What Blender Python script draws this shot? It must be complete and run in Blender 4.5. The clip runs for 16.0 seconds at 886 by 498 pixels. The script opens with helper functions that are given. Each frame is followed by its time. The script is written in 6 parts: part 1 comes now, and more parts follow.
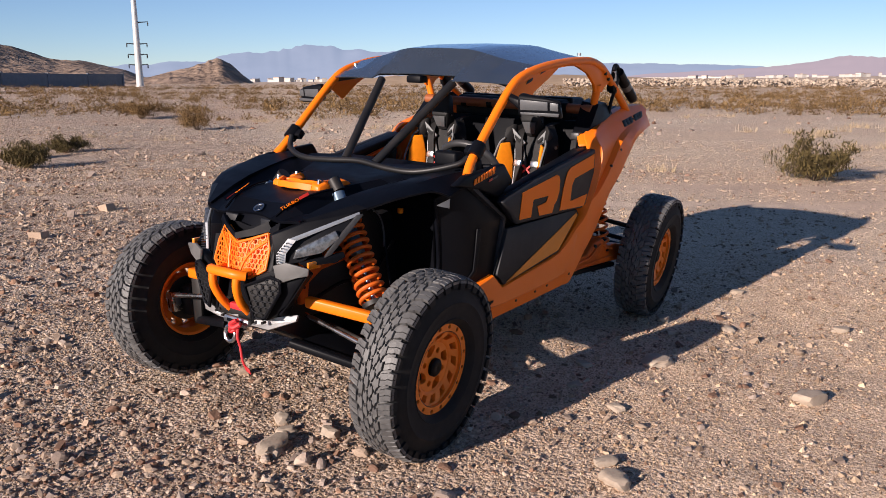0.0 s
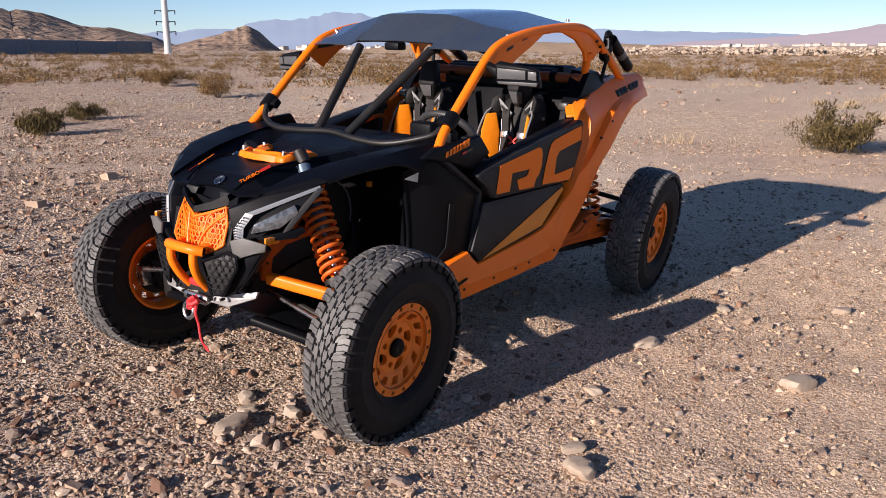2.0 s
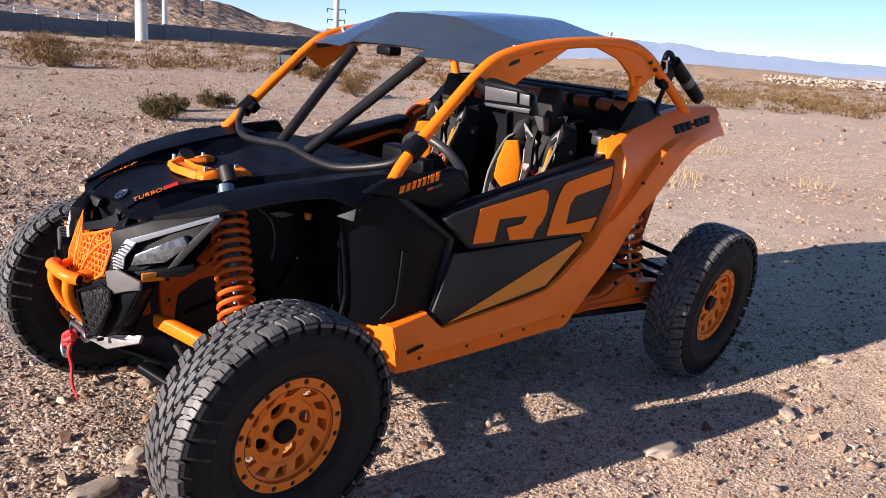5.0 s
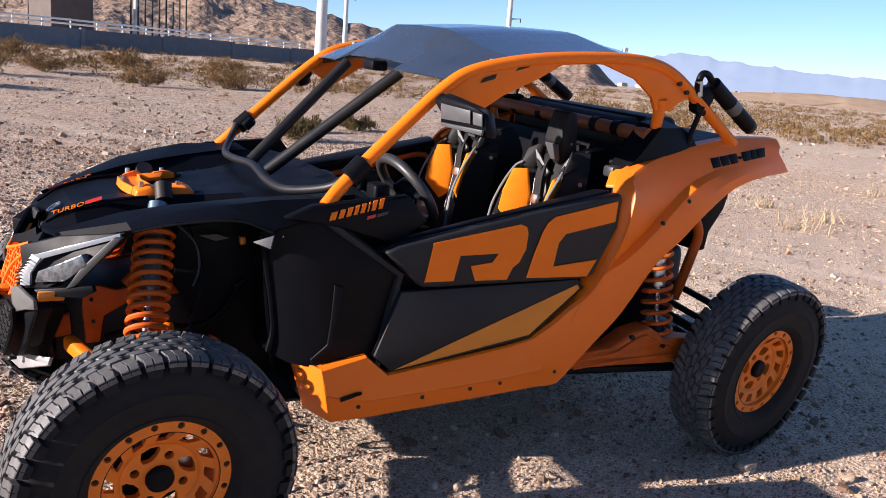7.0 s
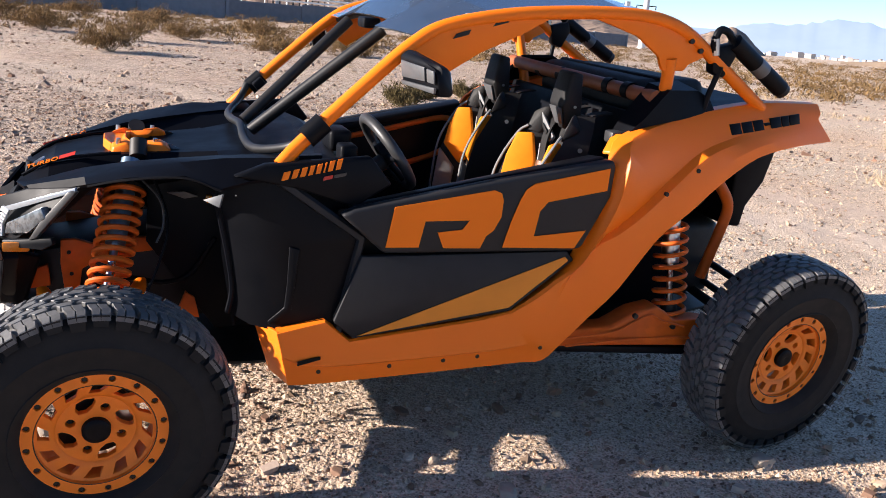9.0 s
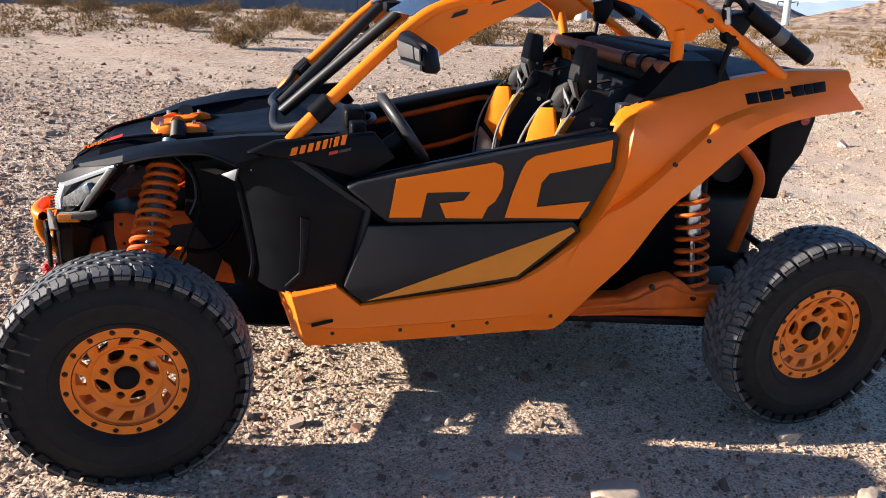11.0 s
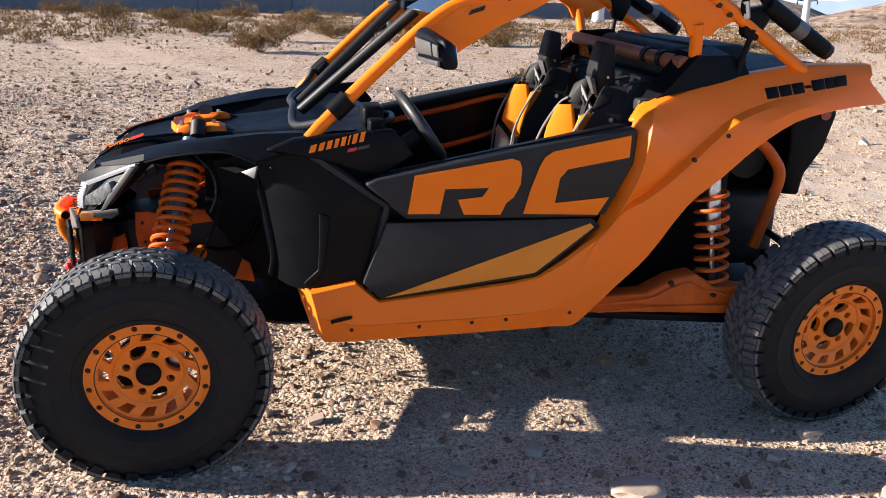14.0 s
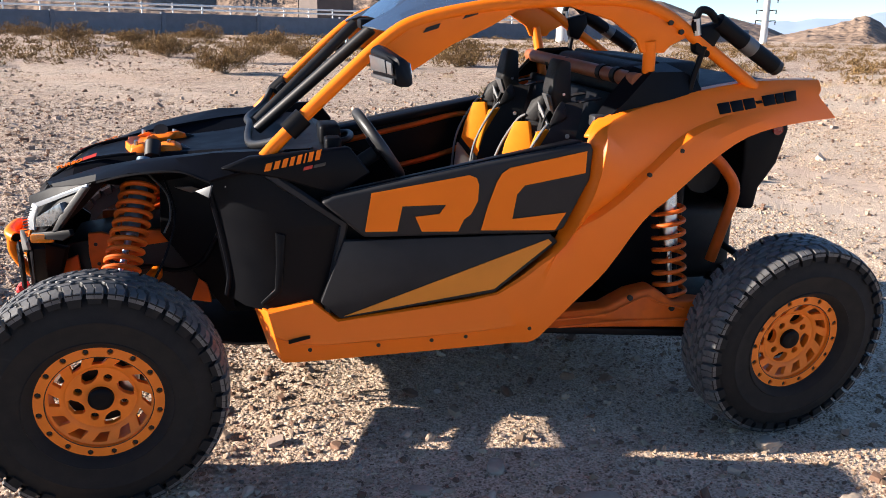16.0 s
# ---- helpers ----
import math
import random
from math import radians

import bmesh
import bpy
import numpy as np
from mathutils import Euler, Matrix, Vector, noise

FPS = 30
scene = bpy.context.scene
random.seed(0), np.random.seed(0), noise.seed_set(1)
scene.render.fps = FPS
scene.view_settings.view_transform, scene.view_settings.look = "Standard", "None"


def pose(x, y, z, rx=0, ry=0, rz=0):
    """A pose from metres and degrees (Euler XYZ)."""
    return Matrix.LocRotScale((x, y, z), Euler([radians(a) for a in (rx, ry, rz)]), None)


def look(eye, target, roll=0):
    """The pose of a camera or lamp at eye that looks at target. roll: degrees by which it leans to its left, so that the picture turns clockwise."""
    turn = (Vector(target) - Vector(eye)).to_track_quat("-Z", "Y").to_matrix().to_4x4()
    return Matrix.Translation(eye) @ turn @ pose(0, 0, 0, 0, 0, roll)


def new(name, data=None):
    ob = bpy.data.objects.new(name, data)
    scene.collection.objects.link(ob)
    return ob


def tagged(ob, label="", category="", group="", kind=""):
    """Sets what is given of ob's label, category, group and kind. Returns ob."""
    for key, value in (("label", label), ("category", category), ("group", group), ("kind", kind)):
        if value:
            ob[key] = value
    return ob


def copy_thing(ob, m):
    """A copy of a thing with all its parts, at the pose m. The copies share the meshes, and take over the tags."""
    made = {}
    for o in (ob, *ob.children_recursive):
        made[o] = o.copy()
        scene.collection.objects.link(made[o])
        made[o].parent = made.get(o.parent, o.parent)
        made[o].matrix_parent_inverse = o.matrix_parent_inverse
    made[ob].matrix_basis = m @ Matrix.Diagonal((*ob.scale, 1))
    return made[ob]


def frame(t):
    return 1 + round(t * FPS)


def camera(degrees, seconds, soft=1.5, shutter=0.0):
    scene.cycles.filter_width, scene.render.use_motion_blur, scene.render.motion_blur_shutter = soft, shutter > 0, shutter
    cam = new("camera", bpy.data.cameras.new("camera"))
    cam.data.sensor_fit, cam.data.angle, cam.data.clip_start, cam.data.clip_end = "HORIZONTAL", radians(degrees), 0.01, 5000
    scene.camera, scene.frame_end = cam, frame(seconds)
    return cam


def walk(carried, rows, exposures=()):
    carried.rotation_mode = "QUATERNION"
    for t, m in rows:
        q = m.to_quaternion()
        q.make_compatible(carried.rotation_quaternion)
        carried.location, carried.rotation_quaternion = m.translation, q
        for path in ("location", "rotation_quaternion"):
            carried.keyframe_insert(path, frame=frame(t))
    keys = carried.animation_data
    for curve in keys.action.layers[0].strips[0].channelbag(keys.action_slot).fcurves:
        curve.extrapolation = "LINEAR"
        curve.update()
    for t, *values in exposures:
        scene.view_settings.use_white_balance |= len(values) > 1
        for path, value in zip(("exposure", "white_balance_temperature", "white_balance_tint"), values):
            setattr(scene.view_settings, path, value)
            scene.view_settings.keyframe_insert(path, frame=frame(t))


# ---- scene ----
cam = camera(56.1, 16.0, soft=0.9)
PATH = [
    (0, (-2.747, -2.922, 1.565), (-1.155, -1.778, 1.166), -0.6),
    (0.5, (-2.739, -2.929, 1.569), (-1.142, -1.796, 1.165), -1.1),
    (1, (-2.686, -2.964, 1.561), (-1.091, -1.828, 1.154), -1.1),
    (1.5, (-2.584, -3.042, 1.559), (-1.021, -1.87, 1.129), -0.6),
    (2, (-2.461, -3.042, 1.559), (-0.922, -1.855, 1.089), -0.5),
    (2.5, (-2.288, -2.968, 1.562), (-0.735, -1.803, 1.083), 0.3),
    (3, (-2.109, -2.918, 1.585), (-0.535, -1.772, 1.128), 1.1),
    (3.5, (-1.871, -3.003, 1.588), (-0.342, -1.795, 1.138), 2.5),
    (4, (-1.694, -3.103, 1.603), (-0.265, -1.78, 1.148), 2.3),
    (4.5, (-1.527, -3.061, 1.596), (-0.163, -1.676, 1.126), 2.8),
    (4.7, (-1.445, -3.041, 1.58), (-0.099, -1.638, 1.113), 3.2),
    (6.8, (-0.566, -3.208, 1.552), (0.449, -1.53, 1.161), 4.1),
    (7, (-0.476, -3.184, 1.565), (0.526, -1.504, 1.149), 4.5),
    (7.5, (-0.315, -3.172, 1.572), (0.621, -1.462, 1.124), 4.5),
    (8, (-0.146, -3.293, 1.577), (0.712, -1.543, 1.128), 4.5),
    (8.5, (-0.015, -3.374, 1.583), (0.776, -1.598, 1.113), 4.6),
    (9, (0.079, -3.316, 1.564), (0.799, -1.52, 1.055), 4.4),
    (9.2, (0.109, -3.279, 1.557), (0.791, -1.47, 1.045), 4.2),
    (11.3, (0.477, -3.62, 1.565), (0.884, -1.743, 1.01), 1.8),
    (11.5, (0.46, -3.608, 1.55), (0.89, -1.737, 0.988), 1.8),
    (12, (0.467, -3.602, 1.549), (0.893, -1.735, 0.97), 1.7),
    (12.5, (0.466, -3.604, 1.547), (0.866, -1.732, 0.966), 1.8),
    (13, (0.465, -3.6, 1.544), (0.848, -1.728, 0.956), 1.8),
    (13.5, (0.463, -3.603, 1.54), (0.836, -1.728, 0.955), 1.7),
    (14, (0.458, -3.61, 1.545), (0.832, -1.723, 0.997), 1.3),
    (14.5, (0.472, -3.605, 1.549), (0.86, -1.706, 1.056), 0.6),
    (15, (0.498, -3.597, 1.55), (0.917, -1.697, 1.086), 0.8),
    (15.5, (0.509, -3.608, 1.546), (0.957, -1.716, 1.076), 0.9),
    (16, (0.497, -3.612, 1.535), (0.946, -1.728, 1.034), 1.1),
]
walk(cam, [(t, look(eye, target, roll)) for t, eye, target, roll in PATH],
     [(0.0, 0.60, 6200, 18.0), (2.0, 0.71, 6180, 18.0), (4.5, 1.01, 6100, 18.0), (7.0, 1.13, 5960, 17.5), (9.0, 1.46, 6000, 12.5), (11.5, 1.53, 6120, 10.5), (16.0, 1.52, 6100, 10.5)])


# ---- world, sun ----
world = bpy.data.worlds.new("desert_sky")
scene.world = world
world.use_nodes = True
wn = world.node_tree
sky = wn.nodes.new("ShaderNodeTexSky")
sky.sky_type = "NISHITA"
sky.sun_disc = False
sky.sun_elevation = radians(17.1)
sky.sun_rotation = radians(171.6 - 90.0)
sky.altitude = 600.0
sky.air_density = 0.75
sky.dust_density = 0.0
sky.ozone_density = 3.0
wn.nodes["Background"].inputs["Strength"].default_value = 0.062
wn.links.new(sky.outputs[0], wn.nodes["Background"].inputs[0])
sun = new("sun", bpy.data.lights.new("sun", "SUN"))
sun.data.energy, sun.data.angle, sun.data.color = 5.0, radians(0.53), (1.0, 0.865, 0.715)
sun.matrix_world = look((-94.5, 14.0, 29.4), (0, 0, 0))


# ---- materials ----
def material(name, colour, rough=0.5, metal=0.0, grain=0.0, scale=40.0, second=None, bump=0.0, bump_scale=200.0, spec=0.5,
             big=0.0, big_scale=3.0, coat=0.0, dust=0.0, per_object=0.0, per_island=0.0, stretch=None):
    """Principled surface with fine grain, large stains, settled dust on upward faces and fine relief."""
    m = bpy.data.materials.new(name)
    m.use_nodes = True
    nt, nd = m.node_tree, m.node_tree.nodes
    b = nd["Principled BSDF"]
    b.inputs["Roughness"].default_value = rough
    b.inputs["Metallic"].default_value = metal
    b.inputs["Specular IOR Level"].default_value = spec
    b.inputs["Coat Weight"].default_value = coat
    b.inputs["Coat Roughness"].default_value = 0.12
    co = nd.new("ShaderNodeTexCoord").outputs["Object"]
    if stretch:
        mp = nd.new("ShaderNodeMapping")
        mp.inputs["Scale"].default_value = stretch
        nt.links.new(co, mp.inputs[0])
        co = mp.outputs[0]

    def noise_node(sc, detail=4.0):
        n = nd.new("ShaderNodeTexNoise")
        n.inputs["Scale"].default_value, n.inputs["Detail"].default_value = sc, detail
        nt.links.new(co, n.inputs["Vector"])
        return n.outputs["Fac"]

    def mix(fac, a, bcol):
        x = nd.new("ShaderNodeMix")
        x.data_type = "RGBA"
        if isinstance(fac, float):
            x.inputs[0].default_value = fac
        else:
            nt.links.new(fac, x.inputs[0])
        for sock, v in ((x.inputs[6], a), (x.inputs[7], bcol)):
            if isinstance(v, tuple):
                sock.default_value = (*v, 1)
            else:
                nt.links.new(v, sock)
        return x.outputs[2]

    def ramp(fac, lo, hi, top=1.0):
        r = nd.new("ShaderNodeMapRange")
        r.inputs[1].default_value, r.inputs[2].default_value = lo, hi
        r.inputs[4].default_value = top
        nt.links.new(fac, r.inputs[0])
        return r.outputs[0]

    col = colour
    other = second or tuple(c * 0.6 for c in colour)
    if grain:
        col = mix(ramp(noise_node(scale), 0.38, 0.64, grain), col, other)
    if big:
        col = mix(ramp(noise_node(big_scale, 3.0), 0.4, 0.65, big), col, other)
    if per_object or per_island:
        src = nd.new("ShaderNodeObjectInfo").outputs["Random"] if per_object else nd.new("ShaderNodeNewGeometry").outputs["Random Per Island"]
        h = nd.new("ShaderNodeHueSaturation")
        nt.links.new(ramp(src, 0.0, 1.0, 1.0), h.inputs["Value"])
        amount = per_object or per_island
        mr = h.inputs["Value"].links[0].from_node
        mr.inputs[3].default_value, mr.inputs[4].default_value = 1 - amount, 1 + amount
        if isinstance(col, tuple):
            h.inputs["Color"].default_value = (*col, 1)
        else:
            nt.links.new(col, h.inputs["Color"])
        col = h.outputs[0]
    if dust:
        g = nd.new("ShaderNodeNewGeometry")
        s = nd.new("ShaderNodeSeparateXYZ")
        nt.links.new(g.outputs["Normal"], s.inputs[0])
        up = ramp(s.outputs[2], -0.3, 0.9, 1.0)
        mul = nd.new("ShaderNodeMath")
        mul.operation = "MULTIPLY"
        nt.links.new(up, mul.inputs[0])
        nt.links.new(ramp(noise_node(9.0, 6.0), 0.35, 0.75, dust), mul.inputs[1])
        col = mix(mul.outputs[0], col, (0.36, 0.28, 0.21))
    if isinstance(col, tuple):
        b.inputs["Base Color"].default_value = (*col, 1)
    else:
        nt.links.new(col, b.inputs["Base Color"])
    if bump:
        bn = nd.new("ShaderNodeBump")
        bn.inputs["Strength"].default_value, bn.inputs["Distance"].default_value = bump, 0.004
        nt.links.new(noise_node(bump_scale), bn.inputs["Height"])
        nt.links.new(bn.outputs[0], b.inputs["Normal"])
    if rough > 0.2:
        rr = nd.new("ShaderNodeMapRange")
        rr.inputs[3].default_value, rr.inputs[4].default_value = max(0.05, rr_low(rough)), min(1.0, rough + 0.12)
        nt.links.new(noise_node(14.0, 5.0), rr.inputs[0])
        nt.links.new(rr.outputs[0], b.inputs["Roughness"])
    return m


def rr_low(r):
    return r - 0.10


ORANGE = material("orange_paint", (0.93, 0.196, 0.002), 0.40, grain=0.25, scale=6.0, second=(0.84, 0.168, 0.002), bump=0.02, dust=0.015, spec=0.3)
# dusty powder coat; shade from deep in the arches is put into its colours
ORANGE_FRAME = material("shaded_orange_powder_coat", (0.74, 0.135, 0.008), 0.5, grain=0.5, scale=14.0, second=(0.42, 0.075, 0.010), bump=0.04, big=0.35, big_scale=4.0, dust=0.10, spec=0.25)
ORANGE_WHEEL = material("orange_wheel_paint", (0.86, 0.205, 0.005), 0.5, grain=0.3, scale=20.0, second=(0.70, 0.16, 0.005), bump=0.03, dust=0.05)
ORANGE_PLASTIC = material("orange_moulded_plastic", (0.94, 0.188, 0.002), 0.42, grain=0.3, scale=4.0, second=(0.88, 0.166, 0.002), bump=0.03, dust=0.01, spec=0.45)
ORANGE_DECAL = material("orange_vinyl", (0.95, 0.205, 0.004), 0.5, grain=0.2, scale=5.0, second=(0.86, 0.18, 0.004), spec=0.22)
STRIPE = material("dull_orange_vinyl", (0.80, 0.265, 0.012), 0.5, grain=0.3, scale=4.0)
BLACK_PLASTIC = material("black_textured_plastic", (0.0040, 0.0044, 0.0064), 0.46, grain=0.4, scale=30.0, second=(0.0032, 0.0035, 0.005), bump=0.06, bump_scale=420.0, spec=0.12)
BLACK_PAINT = material("black_glossy_panel", (0.003, 0.0036, 0.0062), 0.46, grain=0.3, scale=8.0, bump=0.004, spec=0.09)
DOOR_BLACK = material("charcoal_door_panel", (0.0165, 0.0174, 0.0205), 0.55, grain=0.4, scale=12.0, bump=0.08, bump_scale=300.0, dust=0.01, spec=0.3)
GREY_TRIM = material("grey_trim", (0.034, 0.034, 0.036), 0.42, grain=0.3, scale=20.0, bump=0.1, dust=0.03)
NOSE_GREY = material("light_grey_moulding", (0.115, 0.113, 0.110), 0.5, grain=0.3, scale=20.0, bump=0.06, dust=0.03)
PALE_TRIM = material("silver_grey_trim", (0.125, 0.128, 0.132), 0.4, metal=0.3, grain=0.3, scale=25.0, bump=0.05)
TUBE_BLACK = material("black_powder_coat", (0.010, 0.010, 0.011), 0.45, grain=0.3, scale=30.0, bump=0.06, dust=0.05, spec=0.4)
RUBBER = material("tyre_rubber", (0.010, 0.010, 0.011), 0.8, spec=0.3, grain=0.7, scale=25.0, second=(0.016, 0.015, 0.014), bump=0.12, bump_scale=160.0, big=0.4, big_scale=5.0)
TREAD = material("dusty_tread_rubber", (0.118, 0.116, 0.114), 0.5, grain=0.7, scale=22.0, second=(0.066, 0.064, 0.064), bump=0.2, bump_scale=150.0, big=0.4, big_scale=6.0, per_island=0.15)
ROOF = material("dark_blue_grey_roof_metal", (0.085, 0.108, 0.142), 0.24, metal=0.6, grain=0.3, scale=5.0, bump=0.01, dust=0.05, coat=0.9)
GREY_VANE = material("dark_grey_moulding", (0.085, 0.088, 0.093), 0.38, grain=0.3, scale=25.0, bump=0.05)
STEEL = material("bright_steel", (0.55, 0.56, 0.58), 0.28, metal=1.0, grain=0.3, scale=40.0)
PLATE = material("brushed_aluminium", (0.52, 0.52, 0.52), 0.42, metal=0.7, grain=0.4, scale=30.0, dust=0.2)
BLUE_STEEL = material("blue_grey_shock_body", (0.20, 0.28, 0.36), 0.3, metal=0.6, grain=0.2)
DARK = material("dark_steel", (0.014, 0.013, 0.013), 0.55, metal=0.2, grain=0.5, scale=30.0, bump=0.1, dust=0.06)
SEAT = material("black_seat_vinyl", (0.010, 0.010, 0.011), 0.6, spec=0.3, grain=0.3, scale=60.0, bump=0.25, bump_scale=300.0, dust=0.04)
SEAT_GREY = material("grey_seat_insert", (0.20, 0.205, 0.21), 0.55, grain=0.3, scale=60.0, bump=0.2)
SEAT_ORANGE = material("orange_seat_vinyl", (0.86, 0.262, 0.004), 0.6, spec=0.2, grain=0.2, scale=30.0, bump=0.15, bump_scale=260.0)
CARBON = material("dark_woven_insert", (0.030, 0.030, 0.032), 0.45, grain=0.8, scale=220.0, second=(0.012, 0.012, 0.013), bump=0.2, bump_scale=260.0)
RED = material("red_rope", (0.55, 0.022, 0.025), 0.6, grain=0.3, scale=90.0, bump=0.3)
RED_DECAL = material("red_vinyl", (0.52, 0.03, 0.02), 0.4, grain=0.1)
WHITE_DECAL = material("pale_grey_vinyl", (0.45, 0.46, 0.48), 0.4, grain=0.1)
BROWN_TUBE = material("brown_padded_tube", (0.30, 0.085, 0.025), 0.5, grain=0.4, scale=15.0, dust=0.1)
LAMP_CLEAR = material("clear_lamp_lens", (0.20, 0.21, 0.225), 0.14, metal=0.5, grain=0.7, scale=55.0, second=(0.05, 0.052, 0.055), bump=0.3, bump_scale=80.0, coat=0.6)
LAMP_STRIP = material("ribbed_white_lamp", (0.27, 0.29, 0.32), 0.2, metal=0.2, grain=0.2, scale=60.0, coat=0.5)
LAMP_WHITE = material("white_running_lamp", (0.62, 0.64, 0.66), 0.25, grain=0.2, scale=60.0, coat=0.5)
AMBER = material("amber_reflector", (0.80, 0.24, 0.012), 0.25, grain=0.2, scale=90.0, coat=0.4)
MIRROR = material("mirror_glass", (0.75, 0.77, 0.80), 0.05, metal=1.0)
RED_LAMP = material("red_lamp", (0.25, 0.012, 0.012), 0.25, coat=0.5)


# ---- mesh helpers ----
def part(name, bm, mat, parent=None, label="", smooth=True, angle=0.6):
    """Links a bmesh as one mesh object under a thing or part."""
    bmesh.ops.recalc_face_normals(bm, faces=bm.faces)
    me = bpy.data.meshes.new(name)
    if smooth:
        for f in bm.faces:
            f.smooth = True
        for e in bm.edges:
            if len(e.link_faces) == 2 and e.calc_face_angle(0.0) > angle:
                e.smooth = False
    bm.to_mesh(me)
    bm.free()
    me.materials.append(mat)
    ob = new(name, me)
    ob.parent = parent
    if label:
        ob["label"] = label
    return ob


def bevel(bm, r, seg=2, angle=0.5):
    edges = [e for e in bm.edges if len(e.link_faces) == 2 and e.calc_face_angle(0.0) > angle]
    if r and edges:
        bmesh.ops.bevel(bm, geom=edges, offset=r, segments=seg, affect="EDGES", profile=0.5, clamp_overlap=True)
    return bm


def slab(points, push, r=0.004, seg=2):
    """A polygon of 3D points pushed along a vector into a solid with rounded edges."""
    bm = bmesh.new()
    f = bm.faces.new([bm.verts.new(p) for p in points])
    got = bmesh.ops.extrude_face_region(bm, geom=[f])
    for v in got["geom"]:
        if isinstance(v, bmesh.types.BMVert):
            v.co += Vector(push)
    bmesh.ops.recalc_face_normals(bm, faces=bm.faces)
    return bevel(bm, r, seg)


def block(lo, hi, r=0.006, seg=2, m=None):
    bm = bmesh.new()
    bmesh.ops.create_cube(bm, size=1.0)
    for v in bm.verts:
        v.co = Vector([lo[i] + (v.co[i] + 0.5) * (hi[i] - lo[i]) for i in range(3)])
    bevel(bm, r, seg)
    if m:
        bm.transform(m)
    return bm


def shell(rows, thick=0.008, closed=False, inward=None):
    """A sheet through rows of points, given a thickness: along its normals, or by a second sheet set back by a vector."""
    bm = bmesh.new()

    def sheet(back):
        grid = [[bm.verts.new(Vector(p) + back) for p in row] for row in rows]
        for a, b in zip(grid, grid[1:]):
            n = len(a)
            for i in range(n if closed else n - 1):
                j = (i + 1) % n
                bm.faces.new((a[i], a[j], b[j], b[i]))
        return grid

    front = sheet(Vector((0, 0, 0)))
    if inward:
        rear = sheet(Vector(inward))
        rim = [[(g[0][k], g[0][k + 1]) for k in range(len(g[0]) - 1)] + [(g[-1][k], g[-1][k + 1]) for k in range(len(g[-1]) - 1)]
               + [(g[k][0], g[k + 1][0]) for k in range(len(g) - 1)] + [(g[k][-1], g[k + 1][-1]) for k in range(len(g) - 1)] for g in (front, rear)]
        for (a, b), (c, d) in zip(*rim):
            bm.faces.new((a, b, d, c))
    bmesh.ops.recalc_face_normals(bm, faces=bm.faces)
    if thick and not inward:
        bmesh.ops.solidify(bm, geom=bm.faces[:], thickness=thick)
    return bm


def smooth_line(pts, steps=6):
    """Catmull-Rom curve through points."""
    p = [Vector(q) for q in pts]
    if len(p) < 3:
        return p
    p = [2 * p[0] - p[1]] + p + [2 * p[-1] - p[-2]]
    out = []
    for i in range(1, len(p) - 2):
        for k in range(steps):
            t = k / steps
            a, b, c, d = p[i - 1], p[i], p[i + 1], p[i + 2]
            out.append(0.5 * (2 * b + (c - a) * t + (2 * a - 5 * b + 4 * c - d) * t * t + (3 * b - a - 3 * c + d) * t ** 3))
    return out + [p[-2]]


def tube(pts, r, sides=12, curve=True, steps=6, bm=None, closed=False):
    line = smooth_line(pts, steps) if curve else [Vector(q) for q in pts]
    bm = bm or bmesh.new()
    rings, ref = [], Vector((0, 0, 1))
    n = len(line)
    for i, q in enumerate(line):
        d = (line[min(i + 1, n - 1)] - line[max(i - 1, 0)]).normalized() if not closed else (line[(i + 1) % n] - line[i - 1]).normalized()
        if i == 0:
            ref = Vector((0, 0, 1)) if abs(d.z) < 0.9 else Vector((1, 0, 0))
        u = (ref - d * ref.dot(d)).normalized()
        ref = u
        w = d.cross(u)
        rad = r(i / max(1, n - 1)) if callable(r) else r
        rings.append([bm.verts.new(q + rad * (math.cos(2 * math.pi * k / sides) * u + math.sin(2 * math.pi * k / sides) * w)) for k in range(sides)])
    for a, b in zip(rings, rings[1:] + (rings[:1] if closed else [])):
        for k in range(sides):
            bm.faces.new((a[k], a[(k + 1) % sides], b[(k + 1) % sides], b[k]))
    if not closed:
        bm.faces.new(rings[0][::-1])
        bm.faces.new(rings[-1])
    return bm


def lathe(profile, sides=48, axis="y", bm=None, caps=True):
    """Turns (along, radius) pairs about an axis; along runs along that axis."""
    bm = bm or bmesh.new()
    rings = []
    for a, r in profile:
        ring = []
        for k in range(sides):
            c, s = math.cos(2 * math.pi * k / sides), math.sin(2 * math.pi * k / sides)
            ring.append(bm.verts.new((r * c, a, r * s) if axis == "y" else ((a, r * c, r * s) if axis == "x" else (r * c, r * s, a))))
        rings.append(ring)
    for p, q in zip(rings, rings[1:]):
        for k in range(sides):
            bm.faces.new((p[k], p[(k + 1) % sides], q[(k + 1) % sides], q[k]))
    if caps and profile[0][1] > 1e-5:
        bm.faces.new(rings[0][::-1])
    if caps and profile[-1][1] > 1e-5:
        bm.faces.new(rings[-1])
    bmesh.ops.remove_doubles(bm, verts=bm.verts, dist=1e-5)
    return bm


def rod(a, b, r, sides=14):
    return tube([a, b], r, sides, curve=False)


def coil(a, b, radius, wire, turns, steps=18):
    a, b = Vector(a), Vector(b)
    d = (b - a).normalized()
    u = d.orthogonal().normalized()
    w = d.cross(u)
    pts = []
    for i in range(int(turns * steps) + 1):
        t = i / (turns * steps)
        k = 2 * math.pi * i / steps
        pts.append(a.lerp(b, t) + radius * (math.cos(k) * u + math.sin(k) * w))
    return tube(pts, wire, 7, curve=False)


